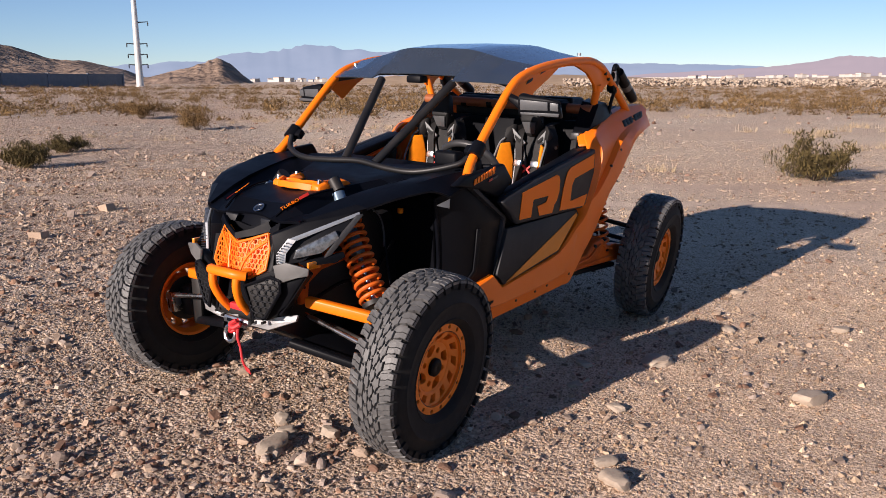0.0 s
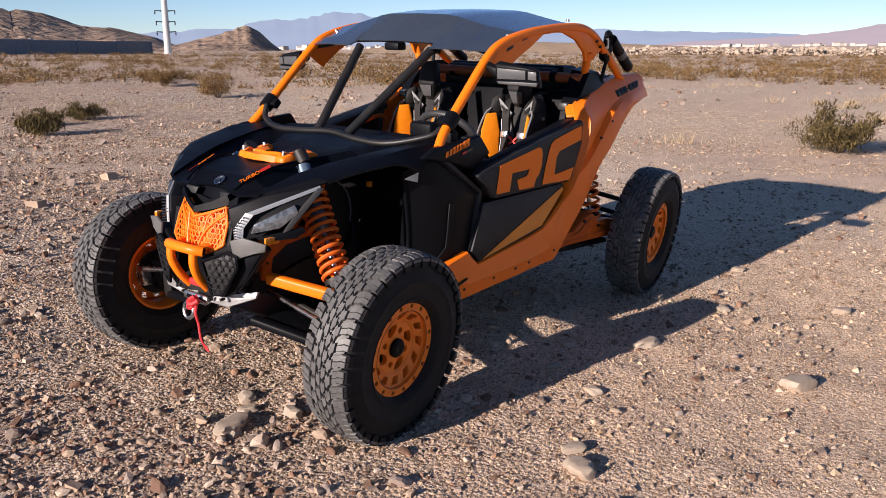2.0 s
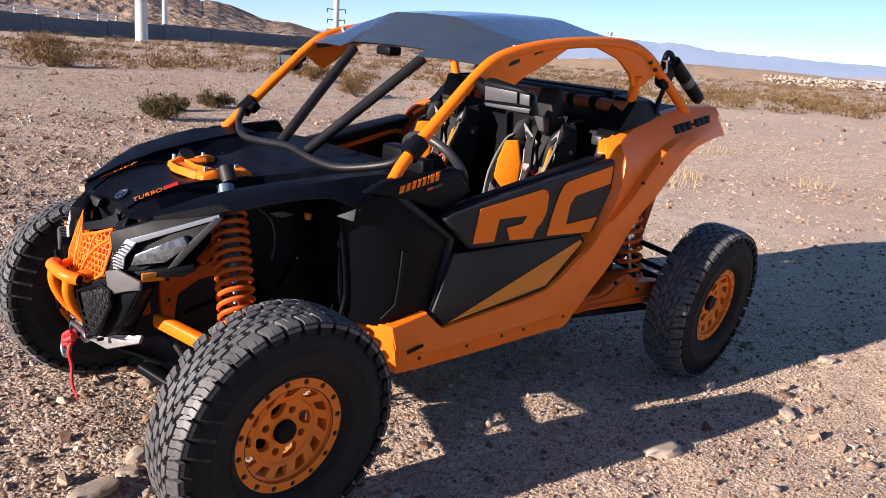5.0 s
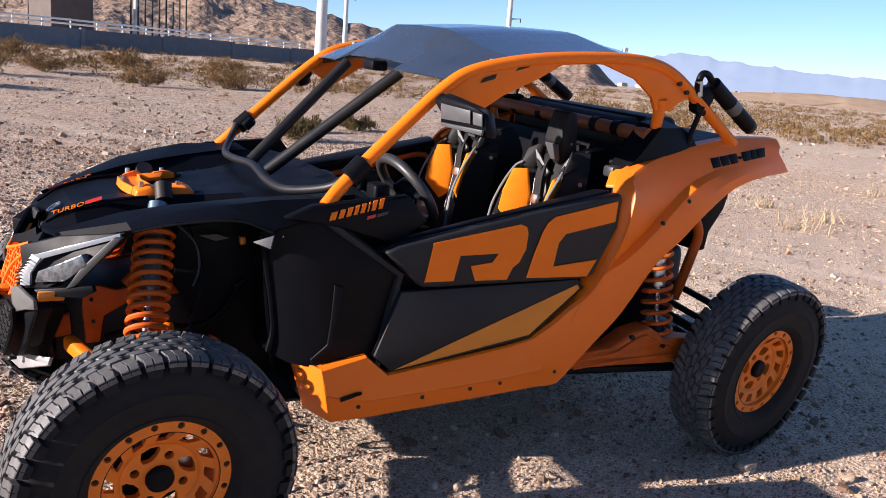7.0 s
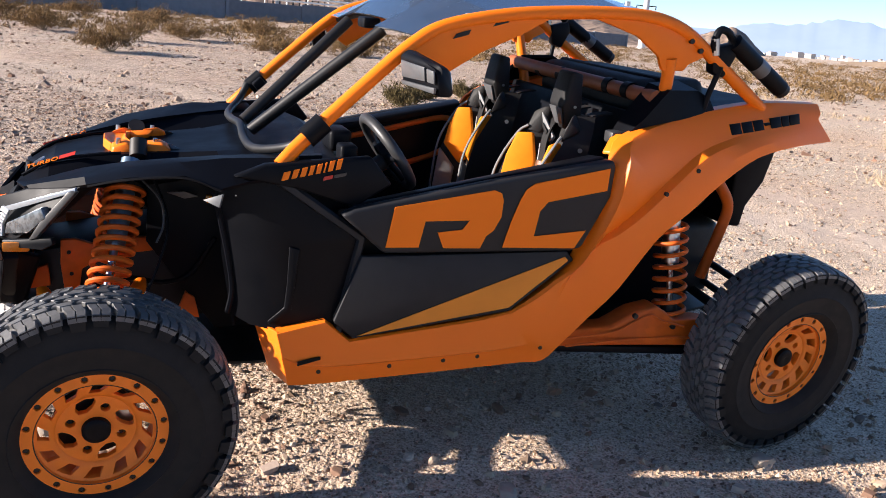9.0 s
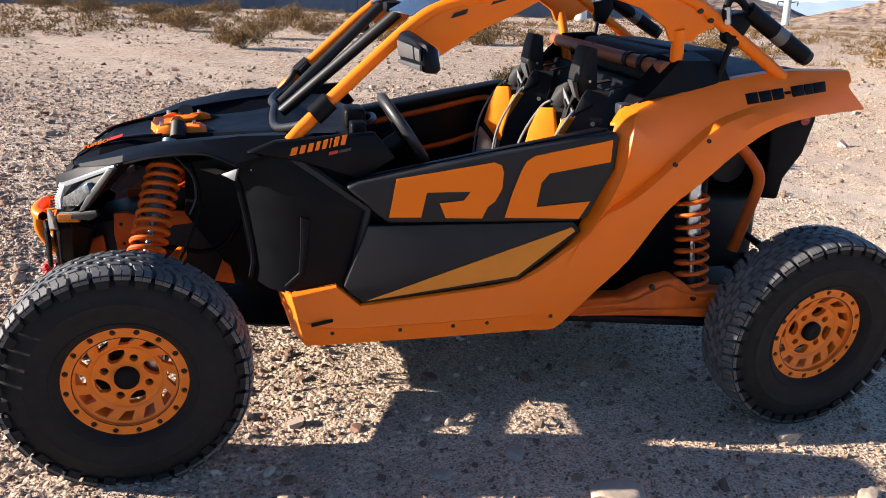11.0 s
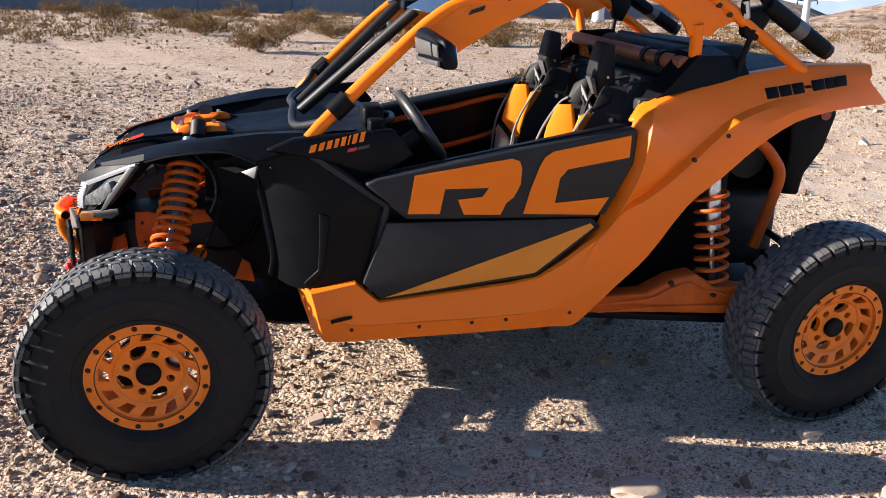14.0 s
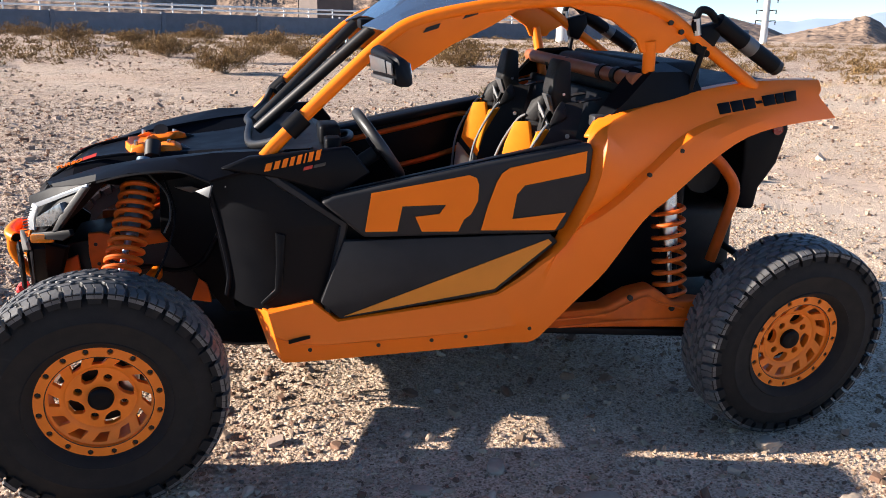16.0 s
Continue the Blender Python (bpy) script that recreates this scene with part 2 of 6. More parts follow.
def hull(points, r=0.006, seg=2):
    """A chunky solid drawn tight round its corner points, edges rounded."""
    bm = bmesh.new()
    for p in points:
        bm.verts.new(p)
    got = bmesh.ops.convex_hull(bm, input=bm.verts)
    bmesh.ops.delete(bm, geom=list({v for v in got["geom_interior"] + got["geom_unused"] if isinstance(v, bmesh.types.BMVert)}), context="VERTS")
    bmesh.ops.dissolve_limit(bm, angle_limit=0.02, verts=bm.verts, edges=bm.edges)
    bmesh.ops.recalc_face_normals(bm, faces=bm.faces)
    return bevel(bm, r, seg, 0.35)


def strap(pts, width, thick, across=(0, 1, 0), steps=6):
    """A flat belt swept along a smooth line."""
    line = smooth_line(pts, steps)
    bm = bmesh.new()
    side = Vector(across).normalized() * (width / 2)
    rings = []
    for i, q in enumerate(line):
        d = (line[min(i + 1, len(line) - 1)] - line[max(i - 1, 0)]).normalized()
        up = d.cross(side).normalized() * (thick / 2)
        rings.append([bm.verts.new(q + a * side + b * up) for a, b in ((-1, -1), (1, -1), (1, 1), (-1, 1))])
    for a, b in zip(rings, rings[1:]):
        for k in range(4):
            bm.faces.new((a[k], a[(k + 1) % 4], b[(k + 1) % 4], b[k]))
    bm.faces.new(rings[0][::-1])
    bm.faces.new(rings[-1])
    return bm


def graphic(pts, y, side, thick=0.003):
    """A flat cut shape, given in x and z, on an upright panel at lateral offset y (number or function of x, z)."""
    f = y if callable(y) else (lambda x, z: y)
    return slab([(x, side * f(x, z), z) for x, z in pts], (0, side * thick, 0), 0)


# ---- ground shape ----
SEEDS = np.random.RandomState(7)
LATTICE = SEEDS.rand(256, 256)


def value_noise(x, y):
    xi, yi = np.floor(x).astype(int), np.floor(y).astype(int)
    fx, fy = x - xi, y - yi
    fx, fy = fx * fx * (3 - 2 * fx), fy * fy * (3 - 2 * fy)
    a, b = LATTICE[xi % 256, yi % 256], LATTICE[(xi + 1) % 256, yi % 256]
    c, d = LATTICE[xi % 256, (yi + 1) % 256], LATTICE[(xi + 1) % 256, (yi + 1) % 256]
    return (a * (1 - fx) + b * fx) * (1 - fy) + (c * (1 - fx) + d * fx) * fy - 0.5


def height(x, y):
    """Ground level: a slight cross slope where the buggy stands, a gentle rise towards the wall."""
    x, y = np.asarray(x, float), np.asarray(y, float)
    r = np.hypot(x - 1.0, y)
    near = np.exp(-(r / 8.0) ** 2) * (0.0164 * x + 0.040 * y)
    k = np.minimum(1.0, 150.0 / np.maximum(r, 1e-6))
    t = np.clip((r - 12.0) / 60.0, 0, 1)
    far = t * t * (3 - 2 * t) * (0.0115 * y * k - 0.0045 * x * k)
    rough = 0.035 * value_noise(x * 0.9 + 31, y * 0.9 + 17) * np.clip((r - 2.2) / 2.0, 0.12, 1)
    rough = rough + 0.016 * value_noise(x * 4.1, y * 4.1 + 50) + 0.011 * value_noise(x * 7.3 + 20, y * 7.3 + 90) + 0.30 * value_noise(x * 0.11 + 9, y * 0.11) * np.clip((r - 14) / 20.0, 0, 1)
    dip = -0.056 * np.exp(-((x - 2.80) / 0.85) ** 2 - (y / 2.2) ** 2)
    return near + far + dip + rough * np.where(r < 600, 1, 0.3)




def ground_material():
    m = bpy.data.materials.new("stony_desert_soil")
    m.use_nodes = True
    nt, nd = m.node_tree, m.node_tree.nodes
    b = nd["Principled BSDF"]
    b.inputs["Roughness"].default_value = 0.92
    b.inputs["Specular IOR Level"].default_value = 0.2
    co = nd.new("ShaderNodeTexCoord").outputs["Object"]

    def tex(kind, sc, det=5.0):
        n = nd.new(kind)
        n.inputs["Scale"].default_value = sc
        if kind == "ShaderNodeTexNoise":
            n.inputs["Detail"].default_value = det
        nt.links.new(co, n.inputs["Vector"])
        return n

    def ramp(src, stops):
        r = nd.new("ShaderNodeValToRGB")
        r.color_ramp.elements[0].position, r.color_ramp.elements[0].color = stops[0][0], (*stops[0][1], 1)
        r.color_ramp.elements[1].position, r.color_ramp.elements[1].color = stops[-1][0], (*stops[-1][1], 1)
        for p, c in stops[1:-1]:
            r.color_ramp.elements.new(p).color = (*c, 1)
        nt.links.new(src, r.inputs[0])
        return r.outputs[0]

    def mix(fac, a, c, kind="MIX"):
        x = nd.new("ShaderNodeMix")
        x.data_type, x.blend_type = "RGBA", kind
        if isinstance(fac, float):
            x.inputs[0].default_value = fac
        else:
            nt.links.new(fac, x.inputs[0])
        nt.links.new(a, x.inputs[6])
        nt.links.new(c, x.inputs[7])
        return x.outputs[2]

    soil = ramp(tex("ShaderNodeTexNoise", 0.45, 8.0).outputs["Fac"], [(0.30, (0.54, 0.395, 0.288)), (0.5, (0.67, 0.505, 0.375)), (0.70, (0.76, 0.590, 0.445))])
    grit = ramp(tex("ShaderNodeTexNoise", 38.0, 6.0).outputs["Fac"], [(0.38, (0.11, 0.086, 0.070)), (0.5, (0.50, 0.405, 0.335)), (0.62, (0.82, 0.71, 0.61))])
    peb = tex("ShaderNodeTexVoronoi", 46.0)
    pebc = ramp(peb.outputs["Color"], [(0.1, (0.20, 0.155, 0.130)), (0.5, (0.44, 0.365, 0.315)), (0.9, (0.72, 0.655, 0.595))])
    edge = nd.new("ShaderNodeMapRange")
    edge.inputs[1].default_value, edge.inputs[2].default_value = 0.25, 0.5
    edge.inputs[3].default_value, edge.inputs[4].default_value = 0.9, 0.0
    nt.links.new(peb.outputs["Distance"], edge.inputs[0])
    col = mix(mix_fac(nd, nt, edge.outputs[0]), mix(0.6, soil, grit), pebc)
    cob = tex("ShaderNodeTexVoronoi", 9.0)
    cobc = ramp(cob.outputs["Color"], [(0.1, (0.58, 0.56, 0.56)), (0.5, (1.0, 0.985, 0.97)), (0.9, (1.30, 1.29, 1.27))])
    col = mix(0.8, col, cobc, "MULTIPLY")
    sand = nd.new("ShaderNodeAttribute")
    sand.attribute_name = "sand"
    fine = ramp(tex("ShaderNodeTexNoise", 95.0, 4.0).outputs["Fac"], [(0.38, (0.33, 0.240, 0.168)), (0.5, (0.74, 0.575, 0.425)), (0.62, (0.88, 0.735, 0.580))])
    sm = nd.new("ShaderNodeMath")
    sm.operation = "MULTIPLY"
    sm.inputs[1].default_value = 0.72
    nt.links.new(sand.outputs["Fac"], sm.inputs[0])
    col = mix(sm.outputs[0], col, fine)
    att = nd.new("ShaderNodeAttribute")
    att.attribute_name = "track"
    dirt = ramp(tex("ShaderNodeTexNoise", 2.2, 8.0).outputs["Fac"], [(0.3, (0.57, 0.44, 0.345)), (0.7, (0.72, 0.58, 0.465))])
    tm = nd.new("ShaderNodeMath")
    tm.operation = "MULTIPLY"
    tm.inputs[1].default_value = 0.72
    nt.links.new(att.outputs["Fac"], tm.inputs[0])
    col = mix(tm.outputs[0], col, dirt)
    red = ramp(tex("ShaderNodeTexNoise", 0.16, 6.0).outputs["Fac"], [(0.40, (1.0, 1.0, 0.98)), (0.62, (0.97, 0.91, 0.86))])
    col = mix(1.0, col, red, "MULTIPLY")
    nt.links.new(col, b.inputs["Base Color"])
    n2 = tex("ShaderNodeTexNoise", 70.0, 6.0)
    add = nd.new("ShaderNodeMath")
    add.operation = "SUBTRACT"
    nt.links.new(n2.outputs["Fac"], add.inputs[0])
    nt.links.new(peb.outputs["Distance"], add.inputs[1])
    bn = nd.new("ShaderNodeBump")
    bn.inputs["Strength"].default_value, bn.inputs["Distance"].default_value = 1.0, 0.022
    nt.links.new(add.outputs[0], bn.inputs["Height"])
    soft = nd.new("ShaderNodeMapRange")
    soft.inputs[3].default_value, soft.inputs[4].default_value = 1.0, 0.35
    nt.links.new(sand.outputs["Fac"], soft.inputs[0])
    nt.links.new(soft.outputs[0], bn.inputs["Strength"])
    fn = nd.new("ShaderNodeBump")
    fn.inputs["Strength"].default_value, fn.inputs["Distance"].default_value = 0.9, 0.006
    nt.links.new(tex("ShaderNodeTexNoise", 150.0, 4.0).outputs["Fac"], fn.inputs["Height"])
    nt.links.new(bn.outputs[0], fn.inputs["Normal"])
    nt.links.new(fn.outputs[0], b.inputs["Normal"])
    return m


def mix_fac(nd, nt, src):
    m = nd.new("ShaderNodeMath")
    m.operation = "MULTIPLY"
    m.inputs[1].default_value = 0.8
    nt.links.new(src, m.inputs[0])
    return m.outputs[0]


SOIL = ground_material()


def spaced(near, step, far, growth):
    out, d = [], 0.0
    while d < near:
        out.append(d)
        d += step
    while d < far:
        out.append(d)
        step *= growth
        d += step
    out.append(far)
    return np.array([-v for v in out[:0:-1]] + out)


TRACK = ((-60.0, 62.0), (-24.0, 57.0), (-13.0, 47.0), (-8.2, 37.0), (-3.9, 22.5), (-1.6, 17.5), (1.0, 12.2), (3.5, 8.0), (6.0, 3.0), (8.6, -0.6), (12.5, -6.0), (20.0, -16.0))


def track_near(x, y):
    """1 on the worn vehicle track, falling to 0 beside it."""
    d = np.full(np.shape(x), 1e9)
    for (ax, ay), (bx, by) in zip(TRACK, TRACK[1:]):
        ux, uy = bx - ax, by - ay
        t = np.clip(((x - ax) * ux + (y - ay) * uy) / (ux * ux + uy * uy), 0, 1)
        d = np.minimum(d, np.hypot(x - ax - t * ux, y - ay - t * uy))
    d = d + 0.5 * value_noise(x * 0.4 + 3, y * 0.4) + 0.25 * value_noise(x * 2.3, y * 2.3 + 8)
    rut = np.clip(1.25 - np.abs(d - 0.85) / 0.42, 0, 1)
    return np.maximum(rut, 0.25 * np.clip(1.7 - d, 0, 1))


def sand_near(x, y):
    """1 on the finer, paler gravel behind and beside the buggy, 0 on the coarse stones ahead of it."""
    d = 0.75 * x - 0.65 * y + 0.1 + 1.1 * value_noise(x * 0.8 + 13, y * 0.8 + 41) + 0.5 * value_noise(x * 2.7, y * 2.7 + 21)
    return np.clip(d / 1.5, 0, 1)


def build_ground():
    gx, gy = spaced(5.0, 0.045, 4700.0, 1.09) + 1.2, spaced(5.0, 0.045, 4700.0, 1.09) + 0.2
    X, Y = np.meshgrid(gx, gy, indexing="ij")
    Z = height(X, Y)
    verts = np.stack([X, Y, Z], -1).reshape(-1, 3)
    nx, ny = len(gx), len(gy)
    idx = np.arange(nx * ny).reshape(nx, ny)
    faces = np.stack([idx[:-1, :-1], idx[1:, :-1], idx[1:, 1:], idx[:-1, 1:]], -1).reshape(-1, 4)
    me = bpy.data.meshes.new("ground")
    me.from_pydata(verts.tolist(), [], faces.tolist())
    me.polygons.foreach_set("use_smooth", np.ones(len(faces), bool))
    me.attributes.new("track", "FLOAT", "POINT").data.foreach_set("value", track_near(verts[:, 0], verts[:, 1]).astype(np.float32))
    me.attributes.new("sand", "FLOAT", "POINT").data.foreach_set("value", sand_near(verts[:, 0], verts[:, 1]).astype(np.float32))
    me.materials.append(SOIL)
    return tagged(new("ground", me), "pale stony desert soil, dry and dusty, with vehicle tracks", "ground", kind="structure")


build_ground()

# ---- the buggy: x runs from the nose to the tail, y to its right, z up; the front axle stands at x = 0 ----
buggy = tagged(new("off_road_buggy"), "orange and black two-seat desert buggy parked on stony ground", "off-road buggy")
buggy.matrix_world = pose(0, 0, 0, 2.3, 0, 0) @ pose(0, 0, 0, 0, -0.94, 0)
SIDES = (-1, 1)


def group(name, parent, m=None, label=""):
    e = new(name)
    e.parent = parent
    if m:
        e.matrix_basis = m
    if label:
        e["label"] = label
    return e


# -- wheels --
TYRE_W, RIM_H = 0.206, 0.0715


def tyre_mesh():
    """Carcass of the tyre; the outer face looks along -y."""
    h = TYRE_W / 2
    half = [(h - 0.045, 0.188), (h - 0.026, 0.202), (h - 0.012, 0.212), (h - 0.001, 0.224), (h + 0.004, 0.231), (h + 0.0005, 0.234), (h + 0.003, 0.250), (h + 0.008, 0.275),
            (h + 0.0085, 0.296), (h + 0.0105, 0.299), (h + 0.0105, 0.304), (h + 0.008, 0.307), (h + 0.004, 0.330), (h - 0.003, 0.352), (h - 0.012, 0.372), (h - 0.030, 0.386), (h - 0.055, 0.394)]
    prof = [(-a, r) for a, r in half] + [(0, 0.396)] + half[::-1]
    bm = lathe(prof, 84, caps=False)
    return bm


def crown(y):
    """Tread radius at a lateral offset: flat in the middle, rounded at the shoulder."""
    return 0.4140 - 0.0125 * max(0.0, (abs(y) - 0.045) / 0.060) ** 2.0


def tread_mesh():
    """Stepped shoulder lugs that run down the sidewall and staggered rows of six-sided blocks in the middle."""
    bm = bmesh.new()
    n = 40
    d = 2 * math.pi / n
    h = TYRE_W / 2

    def ring(pts, drop, grow):
        """Verts of a block outline (across, angle) at a depth under the crown, drawn in or out round its middle."""
        cy, ca = sum(p[0] for p in pts) / len(pts), sum(p[1] for p in pts) / len(pts)
        out = []
        for y, a in pts:
            y2, a2 = cy + (y - cy) * grow, ca + (a - ca) * grow
            r = crown(y2) - drop
            out.append(bm.verts.new((r * math.cos(a2), y2, r * math.sin(a2))))
        return out

    def lug(pts, depth=0.017):
        top, lip, low = ring(pts, 0.0, 0.90), ring(pts, 0.0020, 0.98), ring(pts, depth, 1.10)
        m = len(pts)
        bm.faces.new(top)
        for u, v in ((top, lip), (lip, low)):
            for q in range(m):
                bm.faces.new((u[q], u[(q + 1) % m], v[(q + 1) % m], v[q]))

    for i in range(n):
        for s in SIDES:
            o = 2 * math.pi * i / n + (0.5 * d if s > 0 else 0)
            k = 0.0 if i % 2 else 1.0
            # shoulder lug in two stepped halves, split by a narrow groove
            inner, outer = 0.051 + 0.005 * k, h + 0.0015
            mid = 0.076
            for a, b in ((-0.40, -0.03), (0.02, 0.36)):
                lug([(s * inner, o + (a + 0.16) * d), (s * mid, o + (a + 0.06) * d), (s * (mid + 0.006), o + (a - 0.02) * d), (s * outer, o + a * d),
                     (s * outer, o + b * d), (s * (mid + 0.006), o + b * d), (s * mid, o + (b + 0.08) * d), (s * inner, o + (b + 0.18) * d)])
            # staggered, stepped blocks: a long one by the shoulder, a shorter one at the middle line
            lug([(s * (0.0245 + y), o + (a + 0.50) * d) for y, a in ((0.000, -0.30), (0.007, -0.52), (0.012, -0.34), (0.0235, -0.46), (0.0245, 0.10), (0.015, 0.24), (0.011, 0.46), (0.000, 0.34))], 0.015)
            lug([(s * (0.0015 + y), o + (a + 0.04 + 0.04 * k) * d) for y, a in ((0.000, -0.26), (0.006, -0.50), (0.011, -0.32), (0.020, -0.44), (0.021, 0.12), (0.014, 0.24), (0.009, 0.44), (0.000, 0.32))], 0.015)
    return bm


def lug_ends(bm):
    """Ends of the shoulder lugs, turned over the edge and down both sidewalls."""
    h, d = TYRE_W / 2, 2 * math.pi / 40
    for i in range(40):
        for s in SIDES:
            o = i * d + (0.5 * d if s > 0 else 0)
            r_top, r_low = crown(h) - 0.002, 0.366 - 0.010 * (i % 2)
            top, base = [], []
            for a, r, out in ((-0.38, r_top, 0.0015), (0.34, r_top, 0.0015), (0.31, r_low, 0.0045), (-0.33, r_low, 0.0045)):
                th = o + a * d
                top.append(bm.verts.new((r * math.cos(th), s * (h + out), r * math.sin(th))))
                base.append(bm.verts.new(((r - 0.004) * math.cos(th), s * (h - 0.026), (r - 0.004) * math.sin(th))))
            for q in range(4):
                bm.faces.new((base[q], base[(q + 1) % 4], top[(q + 1) % 4], top[q])).material_index = 1
            bm.faces.new(top).material_index = 1
    return bm


def holed_disc(y, r_out, r_in, holes, depth, sides=96):
    """A flat ring with shaped holes through it: cut by filling between outlines."""
    bm = bmesh.new()
    edges = []

    def loop(pts):
        vs = [bm.verts.new((px, y, pz)) for px, pz in pts]
        for i in range(len(vs)):
            edges.append(bm.edges.new((vs[i], vs[(i + 1) % len(vs)])))

    loop([(r_out * math.cos(2 * math.pi * k / sides), r_out * math.sin(2 * math.pi * k / sides)) for k in range(sides)])
    if r_in:
        loop([(r_in * math.cos(2 * math.pi * k / 32), r_in * math.sin(2 * math.pi * k / 32)) for k in range(32)])
    for hpts in holes:
        loop(hpts)
    bmesh.ops.triangle_fill(bm, use_beauty=True, use_dissolve=False, edges=edges)
    bmesh.ops.recalc_face_normals(bm, faces=bm.faces)
    if depth:
        got = bmesh.ops.extrude_face_region(bm, geom=bm.faces[:])
        for v in got["geom"]:
            if isinstance(v, bmesh.types.BMVert):
                v.co.y += depth
    return bm


def polar(a, r):
    return (r * math.cos(a), r * math.sin(a))


def build_wheel():
    w = new("wheel")
    h = RIM_H
    part("tyre", tyre_mesh(), RUBBER, w, "black off-road tyre sidewall", angle=0.6)
    part("tread", lug_ends(tread_mesh()), TREAD, w, "dusty knobbly tread blocks", smooth=False).data.materials.append(RUBBER)
    t = TYRE_W / 2
    part("tread_base", lathe([(-t + 0.022, 0.3890), (-t + 0.045, 0.4000), (0, 0.4035), (t - 0.045, 0.4000), (t - 0.022, 0.3890)], 84, caps=False), TREAD, w, "dusty tread grooves")
    # beadlock ring with bolt holes
    ring_holes = [[(polar(2 * math.pi * (i + 0.5) / 16, 0.188)[0] + 0.0100 * math.cos(k * math.pi / 4), polar(2 * math.pi * (i + 0.5) / 16, 0.188)[1] + 0.0100 * math.sin(k * math.pi / 4)) for k in range(8)] for i in range(16)]
    part("beadlock_ring", bevel(holed_disc(-h - 0.004, 0.206, 0.166, ring_holes, 0.022), 0.0015, 1, 1.0), ORANGE_WHEEL, w, "orange bolted beadlock ring", angle=0.5)
    bolt = None
    for i in range(16):
        px, pz = polar(2 * math.pi * (i + 0.5) / 16, 0.188)
        if bolt is None:
            bm = lathe([(-0.006, 0.0), (-0.006, 0.0078), (0.006, 0.0092)], 8)
            ob = part("ring_bolt", bm, DARK, w, "dark recessed bolt")
            bolt = ob.data
        else:
            ob = new("ring_bolt", bolt)
            ob.parent = w
        ob.location = (px, -h + 0.008, pz)
    # dished face: outer windows, then a lower centre with larger windows
    outer = []
    for i in range(12):
        a = 2 * math.pi * i / 12
        outer.append([polar(a + 0.185, 0.1275), polar(a + 0.115, 0.146), polar(a + 0.085, 0.157), polar(a - 0.07, 0.1585), polar(a - 0.205, 0.1585), polar(a - 0.17, 0.150), polar(a - 0.06, 0.128)])
    face = holed_disc(-h + 0.010, 0.168, 0.113, outer, 0.020)
    for v in face.verts:
        v.co.y += 0.36 * (0.168 - math.hypot(v.co.x, v.co.z))
    part("rim_face", bevel(face, 0.0012, 1, 1.0), ORANGE_WHEEL, w, "orange vented wheel face")
    part("rim_seam", lathe([(-h - 0.0035, 0.1695), (-h - 0.0042, 0.1685), (-h - 0.0042, 0.1665), (-h - 0.0035, 0.1655)], 64, caps=False), DARK, w, "dark seam between ring and face")
    inner = []
    for i in range(4):
        a = 2 * math.pi * i / 4 + 0.35
        inner.append([polar(a + 0.42, 0.083), polar(a + 0.24, 0.103), polar(a - 0.02, 0.106), polar(a - 0.27, 0.103), polar(a - 0.30, 0.092), polar(a - 0.16, 0.071), polar(a + 0.12, 0.062), polar(a + 0.42, 0.070)])
        b = a - 0.66
        cx, cz = polar(b, 0.074)
        inner.append([(cx + 0.0135 * math.cos(k * math.pi / 6), cz + 0.0135 * math.sin(k * math.pi / 6)) for k in range(12)])
    bm = lathe([(-h + 0.0285, 0.1155), (-h + 0.034, 0.1095), (-h + 0.042, 0.111), (-h + 0.040, 0.118)], 64, caps=False)
    part("rim_step", bm, ORANGE_WHEEL, w)
    part("rim_centre", bevel(holed_disc(-h + 0.033, 0.1125, 0.040, inner, 0.024), 0.0015, 1, 1.0), ORANGE_WHEEL, w, "orange wheel centre with lug holes")
    part("rim_barrel", lathe([(-h + 0.02, 0.180), (-h + 0.05, 0.172), (h - 0.03, 0.172), (h - 0.004, 0.188), (h + 0.006, 0.199), (h + 0.002, 0.186), (h - 0.03, 0.164), (-h + 0.05, 0.164), (-h + 0.02, 0.166), (-h + 0.02, 0.180)], 64, caps=False), ORANGE_WHEEL, w, "orange wheel barrel")
    part("hub_cap", lathe([(-h + 0.016, 0.0), (-h + 0.012, 0.010), (-h + 0.011, 0.026), (-h + 0.013, 0.034), (-h + 0.019, 0.040), (-h + 0.05, 0.0415), (-h + 0.06, 0.0)], 32), BLACK_PLASTIC, w, "black plastic hub cap")
    for i in range(4):
        px, pz = polar(2 * math.pi * i / 4 + 0.35 - 0.66, 0.074)
        bm = lathe([(-h + 0.050, 0.0), (-h + 0.046, 0.006), (-h + 0.056, 0.009), (-h + 0.070, 0.009)], 6)
        bmesh.ops.translate(bm, verts=bm.verts, vec=(px, 0, pz))
        part("lug_nut", bm, DARK, w)
    # brake disc and hub behind the face
    part("brake_disc", lathe([(0.02, 0.03), (0.02, 0.118), (0.028, 0.118), (0.028, 0.03)], 48), DARK, w, "dark brake disc")
    part("hub_carrier", block((-0.05, 0.03, -0.085), (0.05, 0.125, 0.085), 0.02), DARK, w, "dark cast hub carrier")
    part("brake_caliper", block((0.055, 0.0, -0.05), (0.115, 0.06, 0.06), 0.012), STEEL, w, "silver brake caliper")
    return w


